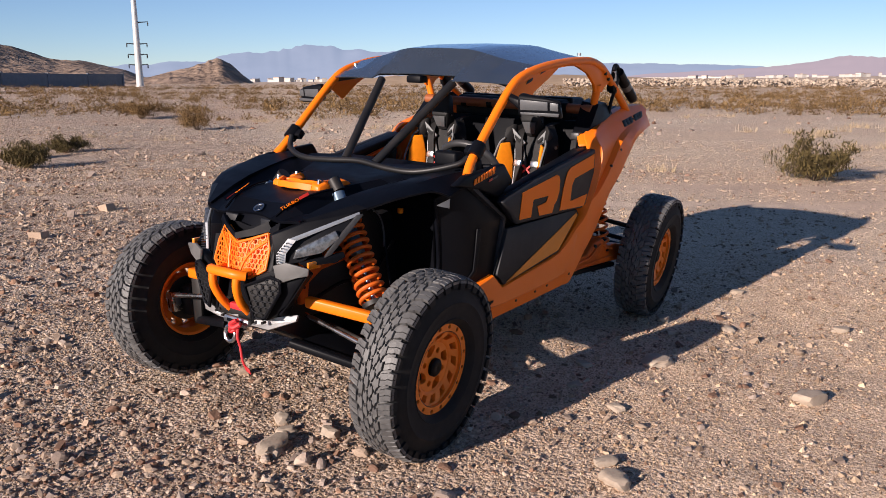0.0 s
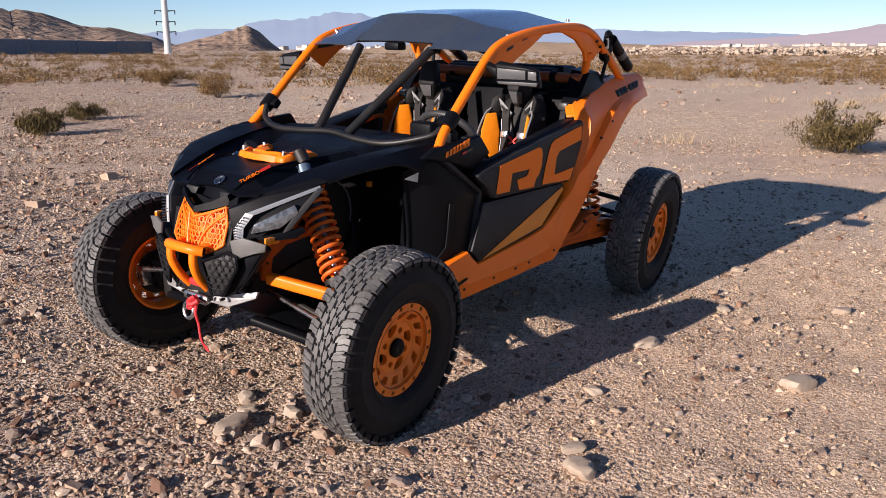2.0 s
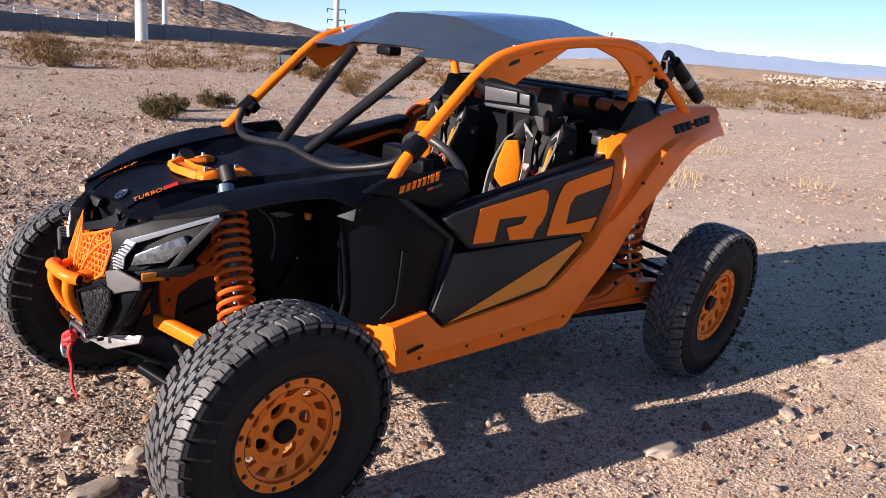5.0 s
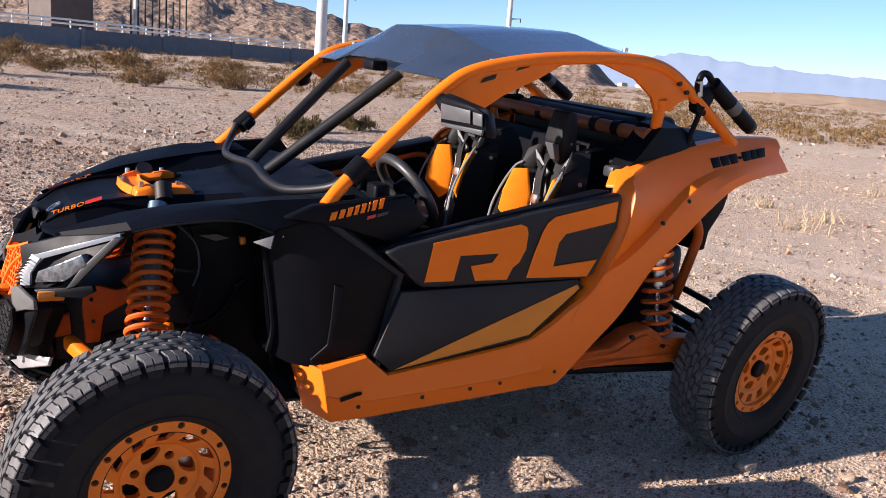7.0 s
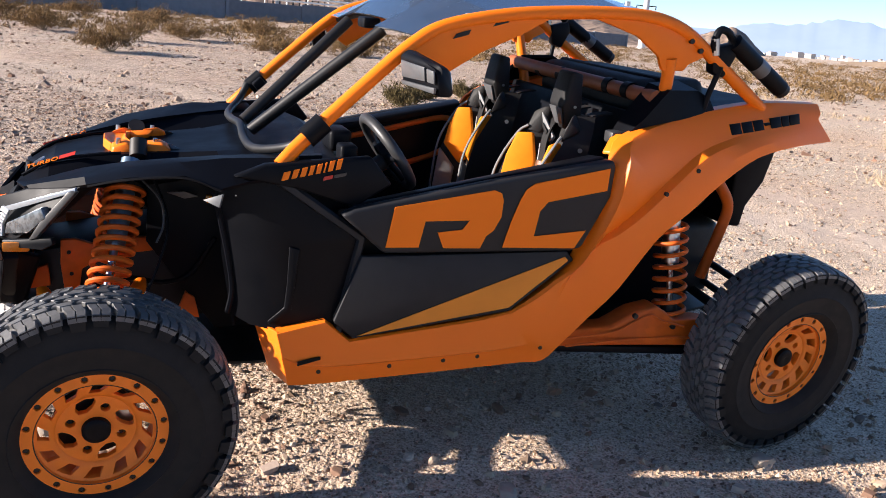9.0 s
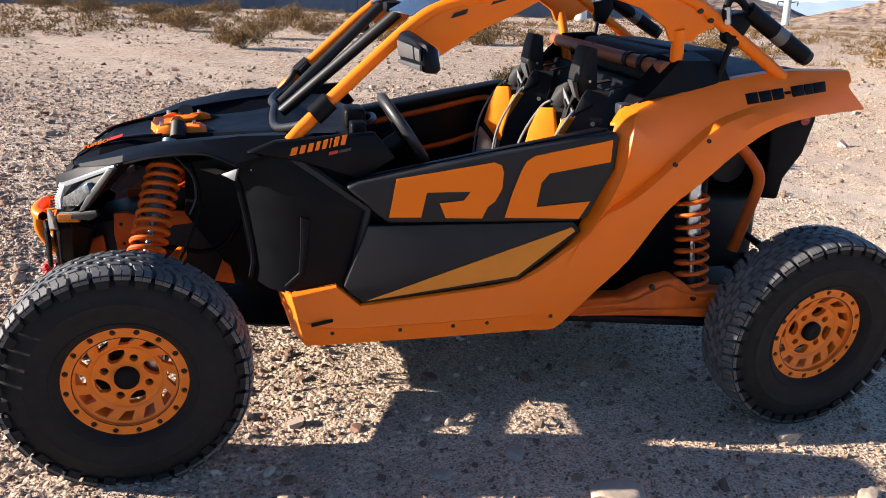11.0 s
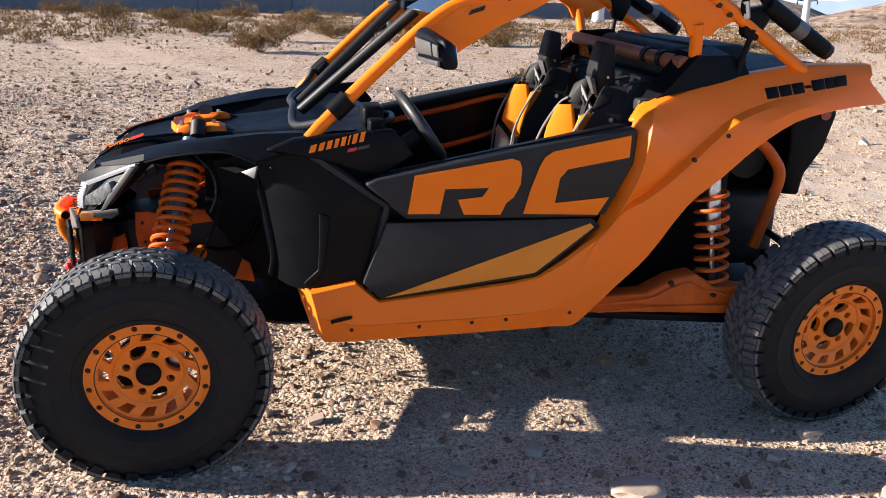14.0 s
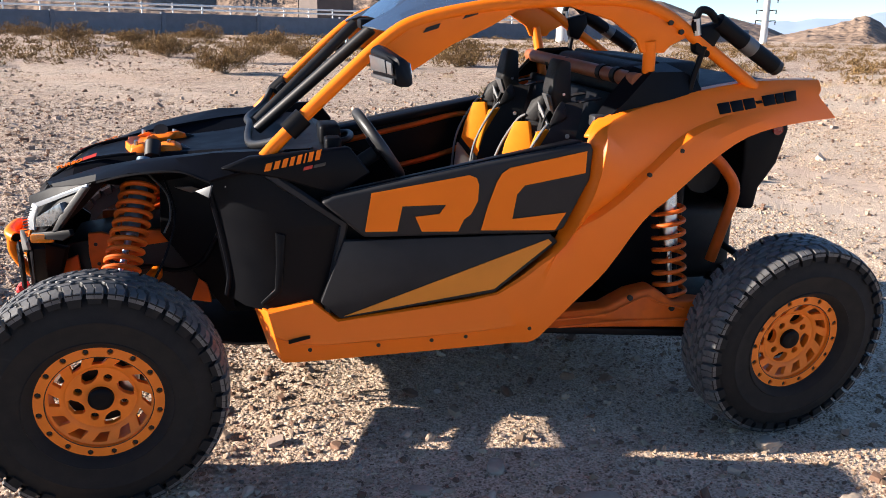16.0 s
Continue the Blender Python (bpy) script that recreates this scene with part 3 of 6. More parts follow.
wheel = build_wheel()
for x, y, z, s, camber, toe in ((0, 0.841, 0.391, -1, 3.5, 2.6), (0, 0.800, 0.391, 1, 3.5, 2.6), (2.588, 0.815, 0.373, -1, 5.8, 5.0), (2.588, 0.775, 0.373, 1, 5.8, 5.0)):
    m = pose(x, s * y, z, 0, 0, 0 if s < 0 else 180) @ pose(0, 0, 0, camber, 0, -s * toe) @ pose(0, 0, 0, 0, x * 47 + 4, 0)
    k = copy_thing(wheel, m) if (x, s) != (0, -1) else wheel
    k.parent = buggy
    k.matrix_basis = m

# -- body shell, left and right --
for s in SIDES:
    def at(x, w, z, s=s):
        return (x, s * w, z)

    # rocker panel
    front_rows = []
    for (ux, uz, uy), (cx, cz), (lx, lz) in (((0.556, .585, .722), (0.575, .492), (0.598, .378)), ((0.64, .603, .728), (0.645, .462), (0.65, .378)), ((0.715, .618, .731), (0.72, .452), (0.722, .378)),
                                             ((0.750, .585, .731), (0.755, .450), (0.757, .378)), ((0.800, .540, .731), (0.805, .449), (0.807, .379)), ((1.10, .567, .734), (1.11, .452), (1.115, .382)),
                                             ((1.300, .587, .736), (1.34, .458), (1.345, .386)), ((1.40, .606, .740), (1.46, .470), (1.47, .390))):
        front_rows.append([at(ux + 0.002, uy - 0.05, uz - 0.004), at(ux, uy - 0.010, uz), at(ux, uy, uz - 0.006), at((ux + cx) / 2, uy + 0.001, uz + (cz - uz) * 0.5), at(cx, uy + 0.006, cz + 0.003),
                           at(cx, uy - 0.004, cz - 0.006), at((cx + lx) / 2, uy - 0.009, (cz + lz) / 2), at(lx, uy - 0.014, lz + 0.003), at(lx, uy - 0.045, lz)])
    # rear fender, upper and lower face with a ledge between
    U = [(1.49, .660), (1.56, .715), (1.650, .800), (1.745, 1.0), (1.775, 1.155), (1.822, 1.236), (2.034, 1.294), (2.23, 1.336), (2.46, 1.364), (2.735, 1.364)]
    C = [(1.53, .500), (1.61, .700), (1.690, .842), (1.775, .895), (1.868, .962), (1.992, 1.074), (2.12, 1.180), (2.285, 1.236), (2.50, 1.279), (2.722, 1.303)]
    L = [(1.552, .396), (1.625, .462), (1.715, .556), (1.825, .672), (1.955, .866), (2.075, .970), (2.205, 1.080), (2.37, 1.172), (2.57, 1.212), (2.805, 1.224)]
    uw = [.746, .752, .774, .794, .796, .732, .676, .660, .648, .636]
    cw = [.744, .748, .752, .752, .748, .742, .732, .716, .692, .662]
    lw = [.730, .734, .742, .754, .770, .778, .774, .752, .722, .664]
    rows = [front_rows[-1]]
    for i in range(10):
        (ux, uz), (cx, cz), (lx, lz) = U[i], C[i], L[i]
        step = (0.000, 0.004, 0.012, 0.022, 0.028, 0.032, 0.034, 0.028, 0.016, 0.004)[i]
        tuck = (0.01, 0.01, -0.02, -0.050, -0.050, -0.02, 0.01, 0.01, 0.01, 0.01)[i]
        rows.append([at(ux + tuck, uw[i] - 0.07, uz + (0.004 if i > 3 else 0)), at(ux, uw[i] - 0.012, uz + 0.003), at(ux, uw[i], uz - 0.008),
                     at(ux + (cx - ux) * 0.5, (uw[i] + cw[i]) / 2 + 0.008, uz + (cz - uz) * 0.5), at(cx - 0.004, cw[i], cz + 0.010),
                     at(cx + 0.004, cw[i] + step, cz - 0.004), at(cx + (lx - cx) * 0.5, (cw[i] + lw[i]) / 2 + step, cz + (lz - cz) * 0.5),
                     at(lx, lw[i], lz), at(lx, lw[i] - 0.05, lz + 0.01)])
    rows = list(zip(*[smooth_line(col, 3) for col in zip(*rows)]))
    fender = part("side_skin", shell(front_rows[:-1] + rows, inward=(0.003, -s * 0.009, -0.004)), ORANGE_PLASTIC, buggy, "orange rocker panel flowing into the rear fender", angle=0.55)
    part("rocker_front", slab([at(0.556, 0.720, 0.585), at(0.598, 0.706, 0.381), at(0.556, 0.560, 0.378), at(0.500, 0.560, 0.575)], (0.012, -s * 0.004, 0), 0.003), ORANGE_PLASTIC, fender)
    for x, z, w in ((0.698, 0.430, 0.727), (0.949, 0.428, 0.7295), (1.150, 0.432, 0.732), (1.282, 0.436, 0.733), (1.532, 0.452, 0.7415)):
        bm = lathe([(0, 0.0), (0, 0.007), (0.008, 0.009)], 12)
        bmesh.ops.rotate(bm, verts=bm.verts, cent=(0, 0, 0), matrix=Matrix.Rotation(0 if s < 0 else math.pi, 3, "Z"))
        bmesh.ops.translate(bm, verts=bm.verts, vec=(x, s * w, z))
        part("rocker_bolt", bm, DARK, fender)
    part("rocker_badge", graphic([(0.622, 0.466), (0.700, 0.482), (0.700, 0.492), (0.676, 0.490), (0.622, 0.480)], 0.7365, s, 0.005), BLACK_PLASTIC, fender, "small black badge bar")

    for x, z, w in ((1.964, 1.042, 0.7775), (2.086, 1.129, 0.7795)):
        bm = lathe([(0, 0.0), (0, 0.008), (0.012, 0.009)], 12)
        bmesh.ops.rotate(bm, verts=bm.verts, cent=(0, 0, 0), matrix=Matrix.Rotation(0 if s < 0 else math.pi, 3, "Z"))
        bmesh.ops.translate(bm, verts=bm.verts, vec=(x, s * w, z))
        part("fender_bolt", bm, DARK, fender)
    # brand mark: plain dark letter-sized bars
    def lat(x, z):
        """Lateral place of the fender's upper face."""
        t = (x - 2.23) / 0.27
        top_z, top_w, low_z, low_w = 1.336 + 0.028 * t, 0.663 - 0.012 * t, 1.206 + 0.073 * t, 0.722 - 0.030 * t
        v = min(1.0, max(0.0, (top_z - z) / (top_z - low_z)))
        return top_w + (low_w - top_w) * v + 0.030 * v * (1 - v) + 0.004

    x0 = 2.262
    for k, (bw, lo, hi) in enumerate(((0.050, 0, 1), (0.050, 0, 1), (0.048, 0, 1), (0.026, 0.38, 0.62), (0.052, 0, 1), (0.036, 0, 1), (0.050, 0, 1))):
        z0 = 1.248 + (x0 - 2.262) * 0.13
        za, zb = z0 + 0.004 + 0.038 * lo, z0 + 0.004 + 0.038 * hi
        bar = slab([(x, s * (lat(x, z) - 0.003), z) for x, z in ((x0, za), (x0 + bw, za + bw * 0.13), (x0 + bw - 0.006, zb + bw * 0.13), (x0 - 0.006, zb))], (0, s * 0.006, 0), 0.001)
        part("brand_bar", bar, BLACK_PLASTIC, fender, "dark brand mark bar")
        x0 += bw + 0.005

    # door
    door = group("door", buggy, label="black door with orange lettering graphic")
    dw = lambda x, z: 0.752 + 0.022 * min(1.0, max(0.0, (x - 0.76) / 0.9))
    up = [(0.752, 0.985), (0.794, 1.004), (1.25, 1.090), (1.722, 1.168), (1.735, 1.145), (1.728, 1.034), (1.635, 0.850), (1.592, 0.838), (0.899, 0.852)]
    part("upper_panel", slab([at(x, dw(x, z), z) for x, z in up], (0, -s * 0.05, 0), 0.012, 3), DOOR_BLACK, door, "charcoal upper door panel")
    part("door_top", slab([at(0.80, 0.700, 1.008), at(1.715, 0.724, 1.174), at(1.700, 0.64, 1.165), at(0.80, 0.63, 0.995)], (0, 0, -0.04), 0.012, 3), BLACK_PLASTIC, door, "black door sill rail")
    low = [(0.829, 0.838), (1.598, 0.826), (1.632, 0.790), (1.390, 0.606), (0.812, 0.545), (0.742, 0.612)]
    part("lower_panel", slab([at(x, 0.734, z) for x, z in low], (0, -s * 0.03, 0), 0.006), DOOR_BLACK, door, "charcoal lower door panel")
    part("door_stripe", graphic([(0.822, 0.556), (1.592, 0.806), (1.606, 0.790), (1.386, 0.622)], 0.735, s), STRIPE, door, "dull orange wedge stripe")
    letter_r = [(0.901, 0.875), (0.926, 1.012), (1.273, 1.066), (1.300, 1.055), (1.309, 1.030), (1.306, 0.971), (1.282, 0.924), (1.256, 0.905), (1.236, 0.862),
                (1.103, 0.867), (1.08, 0.922), (1.168, 0.930), (1.192, 0.962), (1.034, 0.962), (1.015, 0.872)]
    letter_c = [(1.32, 0.862), (1.344, 0.952), (1.373, 1.033), (1.392, 1.068), (1.422, 1.088), (1.708, 1.140), (1.706, 1.060), (1.478, 1.022), (1.45, 0.989), (1.436, 0.899), (1.640, 0.915), (1.600, 0.850)]
    part("letter_graphic", graphic(letter_r, lambda x, z: dw(x, z) + 0.001, s), ORANGE_DECAL, door, "large orange letter R")
    part("letter_graphic", graphic(letter_c, lambda x, z: dw(x, z) + 0.001, s), ORANGE_DECAL, door, "large orange letter C")
    part("door_liner", slab([at(0.76, 0.66, 0.98), at(1.70, 0.68, 1.15), at(1.62, 0.66, 0.80), at(1.38, 0.64, 0.58), at(0.80, 0.64, 0.52)], (0, -s * 0.012, 0), 0.003), BLACK_PLASTIC, door, "black inner door skin")
    part("door_frame_tube", tube([at(0.86, 0.63, 0.935), at(1.30, 0.64, 1.025), at(1.64, 0.64, 1.085), at(1.60, 0.63, 0.92), at(1.10, 0.62, 0.80), at(0.90, 0.62, 0.82)], 0.014, 10), ORANGE_FRAME, door, "orange inner door tube")

    # chevron fender pod ahead of the door
    top = [(0.372, .600, 1.035), (0.43, .640, 1.072), (0.535, .658, 1.085), (0.66, .676, 1.01), (0.79, .690, .930), (0.835, .690, .894)]
    shoulder = [(0.386, .599, .985), (0.455, .656, .955), (0.575, .696, .893), (0.67, .704, .893), (0.80, .706, .896), (0.834, .692, .888)]
    mid = [(0.412, .594, .82), (0.465, .645, .83), (0.57, .690, .85), (0.70, .702, .87), (0.795, .704, .880), (0.828, .692, .870)]
    waist = [(0.426, .588, .70), (0.480, .636, .70), (0.565, .680, .705), (0.68, .698, .73), (0.765, .702, .74), (0.798, .691, .735)]
    low = [(0.412, .580, .615), (0.480, .622, .580), (0.550, .668, .572), (0.66, .692, .605), (0.742, .701, .600), (0.770, .690, .600)]
    rows = [[at(*a) for a in line] for line in (top, shoulder, mid, waist, low)]
    pod = part("side_pod", shell(rows, 0.014), BLACK_PLASTIC, buggy, "black faceted side fender pod", angle=0.7)
    part("arch_lip", tube([at(0.374, .603, 1.03), at(0.394, .601, .930), at(0.414, .597, .82), at(0.428, .591, .70), at(0.414, .583, .612)], 0.010, 8), BLACK_PAINT, pod, "glossy black arch lip")
    part("pod_edge", bevel(tube([at(0.552, .668, 1.095), at(0.835, .697, .892), at(0.765, .700, .565)], 0.019, 6, curve=False), 0.004, 1), DOOR_BLACK, pod, "raised black border")
    part("pod_rib", slab([at(0.596, .694, .872), at(0.630, .696, .862), at(0.618, .694, .75), at(0.606, .690, .648), at(0.540, .668, .592), at(0.532, .666, .606), at(0.584, .684, .660), at(0.592, .688, .75)], (0, s * 0.010, 0), 0.004, 2), BLACK_PLASTIC, pod, "raised rib")
    for x, w, z in ((0.437, .640, 1.03), (0.452, .640, 1.062)):
        part("pod_rivet", rod(at(x, w - 0.01, z), at(x - 0.002, w + 0.004, z), 0.0026, 8), STEEL, pod, "small bright rivet")
    part("chrome_chip", slab([at(0.340, .640, 1.018), at(0.396, .676, 1.045), at(0.384, .682, 1.003)], (-0.006, s * 0.006, 0), 0.001), PALE_TRIM, pod, "bright triangular chip")

    # cowl panel with the model mark
    mav = [(0.42, 1.100), (0.52, 1.138), (0.862, 1.162), (0.935, 1.070), (0.81, 0.995), (0.62, 1.060)]
    cowl = part("cowl_panel", slab([at(x, 0.695 - 0.10 * max(0, z - 1.06), z) for x, z in mav], (0, -s * 0.04, 0), 0.010, 3), BLACK_PLASTIC, buggy, "black cowl side panel")
    x0 = 0.567
    for k, bw in enumerate((0.022, 0.018, 0.017, 0.014, 0.015, 0.005, 0.016, 0.016)):
        z0 = 1.088 + (x0 - 0.567) * 0.19
        lat = lambda x, z: 0.697 - 0.10 * max(0, z - 1.06)
        part("model_bar", graphic([(x0, z0), (x0 + bw, z0 + bw * 0.19), (x0 + bw + 0.009, z0 + bw * 0.19 + 0.027 + 0.001 * k), (x0 + 0.009, z0 + 0.027 + 0.001 * k)], lat, s), ORANGE_DECAL, cowl)
        x0 += bw + 0.0095
    part("model_bar", graphic([(0.70, 1.088), (0.730, 1.094), (0.733, 1.106), (0.703, 1.100)], 0.694, s), RED_DECAL, cowl)
    part("model_bar", graphic([(0.735, 1.095), (0.775, 1.103), (0.778, 1.114), (0.738, 1.106)], 0.694, s), GREY_TRIM, cowl)

    # front fender: from the headlamp back to the cowl
    rows = [
        [at(-0.19, .30, 1.000), at(-0.19, .325, .995), at(-0.175, .335, .97)],
        [at(-0.02, .34, 1.055), at(-0.01, .46, 1.052), at(-0.005, .515, 1.040)],
        [at(0.12, .38, 1.085), at(0.12, .52, 1.096), at(0.12, .590, 1.078)],
        [at(0.27, .42, 1.105), at(0.27, .575, 1.122), at(0.28, .655, 1.098)],
        [at(0.40, .45, 1.120), at(0.40, .605, 1.142), at(0.385, .685, 1.062)],
        [at(0.52, .48, 1.130), at(0.50, .600, 1.142), at(0.47, .685, 1.085)],
        [at(0.66, .50, 1.130), at(0.64, .610, 1.145), at(0.60, .690, 1.100)],
    ]
    part("front_fender", shell(rows, 0.012), BLACK_PAINT, buggy, "black front fender over the wheel", angle=0.5)
    part("fender_lip", tube([at(0.0, .512, 1.034), at(0.12, .587, 1.071), at(0.28, .652, 1.090), at(0.388, .684, 1.056)], 0.005, 6), BLACK_PLASTIC, buggy, "thin black arch lip")
    # inner arch
    # added black sheet: stands for the deep shade inside the arch, closes the view
    part("inner_liner", slab([at(0.17, .285, .78), at(0.40, .300, .44), at(0.56, .300, .44), at(0.54, .320, 1.09), at(0.26, .300, 1.065), at(0.185, .285, 1.00)], (0, -s * 0.008, 0), 0.002), BLACK_PLASTIC, buggy, "added black panel that stands for the dark inside the wheel arch")
    part("inner_arch", shell([[at(0.388, .600, 1.035), at(0.405, .585, .82), at(0.44, .575, .56)], [at(0.43, .48, 1.07), at(0.46, .45, .80), at(0.48, .44, .54)], [at(0.40, .26, 1.07), at(0.45, .26, .80), at(0.47, .24, .54)]], 0.01), BLACK_PLASTIC, buggy, "black inner wheel arch")

    # headlamp; the nose sits a little towards the near side
    def at(x, w, z, s=s):
        return (x, s * w - (0.05 if s > 0 else 0.0), z)

    lamp = group("headlamp", buggy, label="angular headlamp in a black bezel")
    part("bezel", slab([at(-0.300, .225, .930), at(-0.292, .240, .790), at(-0.235, .340, .815), at(-0.13, .455, .915), at(-0.02, .500, 1.030), at(-0.19, .325, .985)], (0.05, -s * 0.04, 0), 0.006), BLACK_PLASTIC, lamp, "black bezel")
    part("light_strip", slab([at(-0.258, .292, .918), at(-0.03, .494, 1.027), at(-0.03, .499, 1.014), at(-0.236, .318, .910)], (-0.007, s * 0.007, 0), 0.002), LAMP_STRIP, lamp, "thin pale light strip")
    part("light_strip", slab([at(-0.296, .250, .806), at(-0.296, .248, .850), at(-0.262, .290, .920), at(-0.240, .316, .912), at(-0.268, .280, .852), at(-0.270, .276, .812)], (-0.008, s * 0.008, 0), 0.002), LAMP_WHITE, lamp, "ribbed white running lamp")
    for k in range(9):
        z = 0.808 + k * 0.0115
        bx = -0.306 + max(0, k - 4) * 0.007
        part("strip_rib", block((-0.004, -0.014, 0), (0.004, 0.014, 0.003), 0, m=Matrix.Translation(at(bx, 0.266 + max(0, k - 4) * 0.008, z)) @ pose(0, 0, 0, 0, 0, s * 45)), GREY_TRIM, lamp)
    part("lens", slab([at(-0.246, .300, .830), at(-0.236, .312, .872), at(-0.120, .440, .955), at(-0.110, .452, .920), at(-0.168, .400, .858)], (-0.022, s * 0.018, 0), 0.006), LAMP_CLEAR, lamp, "clear lens over a projector")
    part("lamp_fin", slab([at(-0.175, .412, .838), at(-0.150, .432, .850), at(-0.02, .506, 1.018), at(-0.045, .492, 1.016), at(-0.135, .436, .905)], (-0.014, s * 0.018, 0), 0.004), GREY_TRIM, lamp, "grey fin under the lamp")
    part("lamp_sill", slab([at(-0.262, .345, .822), at(-0.105, .462, .858), at(-0.100, .468, .838), at(-0.135, .448, .815), at(-0.245, .368, .806)], (-0.012, s * 0.016, 0), 0.004), BLACK_PLASTIC, lamp, "grey sill under the lamp")
    part("side_marker", slab([at(-0.262, .396, .797), at(-0.262, .396, .828), at(-0.186, .396, .825), at(-0.186, .396, .794)], (-0.004, s * 0.015, 0), 0.004), AMBER, lamp, "amber side marker")

    # lower front corner with honeycomb vent; the nose is nearly square to the front
    def fore(x, w, z, s=s):
        return (x - 0.042 * min(1.0, max(0.0, (w - 0.10) / 0.26)), s * w - (0.05 if s > 0 else 0.0), z)

    part("nose_corner", slab([fore(-0.362, .105, .718), fore(-0.300, .245, .778), fore(-0.240, .370, .800), fore(-0.226, .398, .770), fore(-0.245, .350, .700), fore(-0.262, .305, .625), fore(-0.308, .215, .548), fore(-0.342, .145, .543)], (0.05, 0, 0), 0.006), BLACK_PLASTIC, buggy, "black lower nose corner")
    part("nose_side", slab([fore(-0.240, .370, .800), fore(-0.222, .405, .770), fore(-0.250, .335, .660), fore(-0.278, .270, .575), fore(-0.21, .26, .56), fore(-0.14, .30, .74)], (0.01, -s * 0.03, 0), 0.004), BLACK_PLASTIC, buggy, "black nose side")
    part("nose_trim", slab([fore(-0.296, .258, .806), fore(-0.270, .318, .826), fore(-0.225, .420, .806), fore(-0.222, .410, .772), fore(-0.244, .368, .762), fore(-0.282, .290, .731), fore(-0.292, .270, .752)], (-0.012, s * 0.006, 0), 0.004), NOSE_GREY, buggy, "grey nose trim wedge")
    vent = group("nose_vent", buggy, label="black honeycomb side vent")
    o, ux, uz = Vector(at(-0.346, .222, .660)), Vector((0.290, s * 0.957, 0)), Vector((0, 0, 1))
    frame_pts = [(-0.093, .046), (0.038, .098), (0.081, .083), (0.084, .037), (0.004, -.090), (-0.052, -.100)]
    part("vent_back", slab([o + ux * u + uz * v for u, v in frame_pts], (-0.004, 0, 0), 0.001), DARK, vent)
    part("vent_frame", tube([o + ux * u + uz * v + Vector((-0.008, 0, 0)) for u, v in frame_pts], 0.008, 6, curve=False, closed=True), BLACK_PLASTIC, vent, "black vent rim")
    for r in range(7):
        for c in range(5):
            v = -0.082 + r * 0.0265
            u = -0.060 + c * 0.034 + (r % 2) * 0.017 + (v + 0.09) * 0.16
            left = -0.052 - (v + 0.10) * 0.28
            right = 0.004 + (v + 0.09) * 0.62
            if u < left + 0.012 or u > min(0.078, right) - 0.006 or v > 0.05 + (u + 0.093) * 0.40 - 0.014:
                continue
            pts = [o + ux * (u + 0.0205 * math.cos(k * math.pi / 3)) + uz * (v + 0.0135 * math.sin(k * math.pi / 3)) + Vector((-0.012, 0, 0)) for k in range(6)]
            part("vent_cell", tube(pts, 0.0024, 5, curve=False, closed=True), DOOR_BLACK, vent)
    # shock absorbers
    def at(x, w, z, s=s):
        return (x, s * w, z)

    fa, fb = Vector(at(0.022, .535, .610)), Vector(at(0.130, .225, 1.045))
    shock = group("front_shock", buggy, label="front shock with orange coil spring")
    part("spring", coil(fa.lerp(fb, 0.02), fa.lerp(fb, 0.82), 0.060, 0.0100, 12), ORANGE_FRAME, shock, "orange coil spring")
    part("damper_body", rod(fa.lerp(fb, 0.45), fa.lerp(fb, 1.02), 0.033), BLUE_STEEL, shock, "blue-grey damper body")
    part("damper_shaft", rod(fa.lerp(fb, -0.08), fa.lerp(fb, 0.5), 0.013), STEEL, shock, "bright damper shaft")
    part("spring_seat", rod(fa.lerp(fb, -0.04), fa.lerp(fb, 0.0), 0.062), DARK, shock)
    part("spring_collar", rod(fa.lerp(fb, 0.80), fa.lerp(fb, 0.84), 0.062), DARK, shock)
    ra, rb = Vector(at(2.175, .630, .465)), Vector(at(2.155, .560, .960))
    shock = group("rear_shock", buggy, label="rear shock with orange coil spring")
    part("spring", coil(ra.lerp(rb, 0.04), ra.lerp(rb, 0.86), 0.062, 0.0090, 8.5), ORANGE_FRAME, shock, "orange coil spring")
    part("damper_body", rod(ra.lerp(rb, 0.50), ra.lerp(rb, 1.05), 0.036), STEEL, shock, "silver damper body")
    part("damper_shaft", rod(ra.lerp(rb, -0.06), ra.lerp(rb, 0.6), 0.012), STEEL, shock)
    part("bump_stop", rod(ra.lerp(rb, 0.02), ra.lerp(rb, 0.16), 0.035), DARK, shock)
    part("shock_hose", tube([at(2.12, .58, 1.0), at(2.15, .63, 1.15), at(2.17, .64, 1.35), at(2.20, .66, 1.50)], 0.011), BLACK_PLASTIC, shock, "black hose")

    part("wing_blade", slab([at(0.240, .335, .968), at(0.300, .345, .972), at(0.345, .345, .955), at(0.300, .335, .945)], (0, s * 0.008, 0), 0.002), PALE_TRIM, buggy, "pale grey blade in the wheel arch")
    part("arch_reflector", block((0.365, s * 0.40 - 0.012, 0.945), (0.385, s * 0.40 + 0.012, 0.972), 0.004), AMBER, buggy, "small amber reflector")
    # suspension arms
    part("upper_arm", slab([at(-0.19, .30, .640), at(-0.15, .30, .640), at(-0.005, .690, .580), at(-0.055, .690, .580)], (0, 0, -0.052), 0.012, 3), ORANGE, buggy, "orange upper suspension arm")
    part("upper_arm", slab([at(0.13, .30, .655), at(0.17, .30, .655), at(0.03, .680, .580), at(-0.01, .680, .580)], (0, 0, -0.052), 0.012, 3), ORANGE, buggy, "orange upper suspension arm")
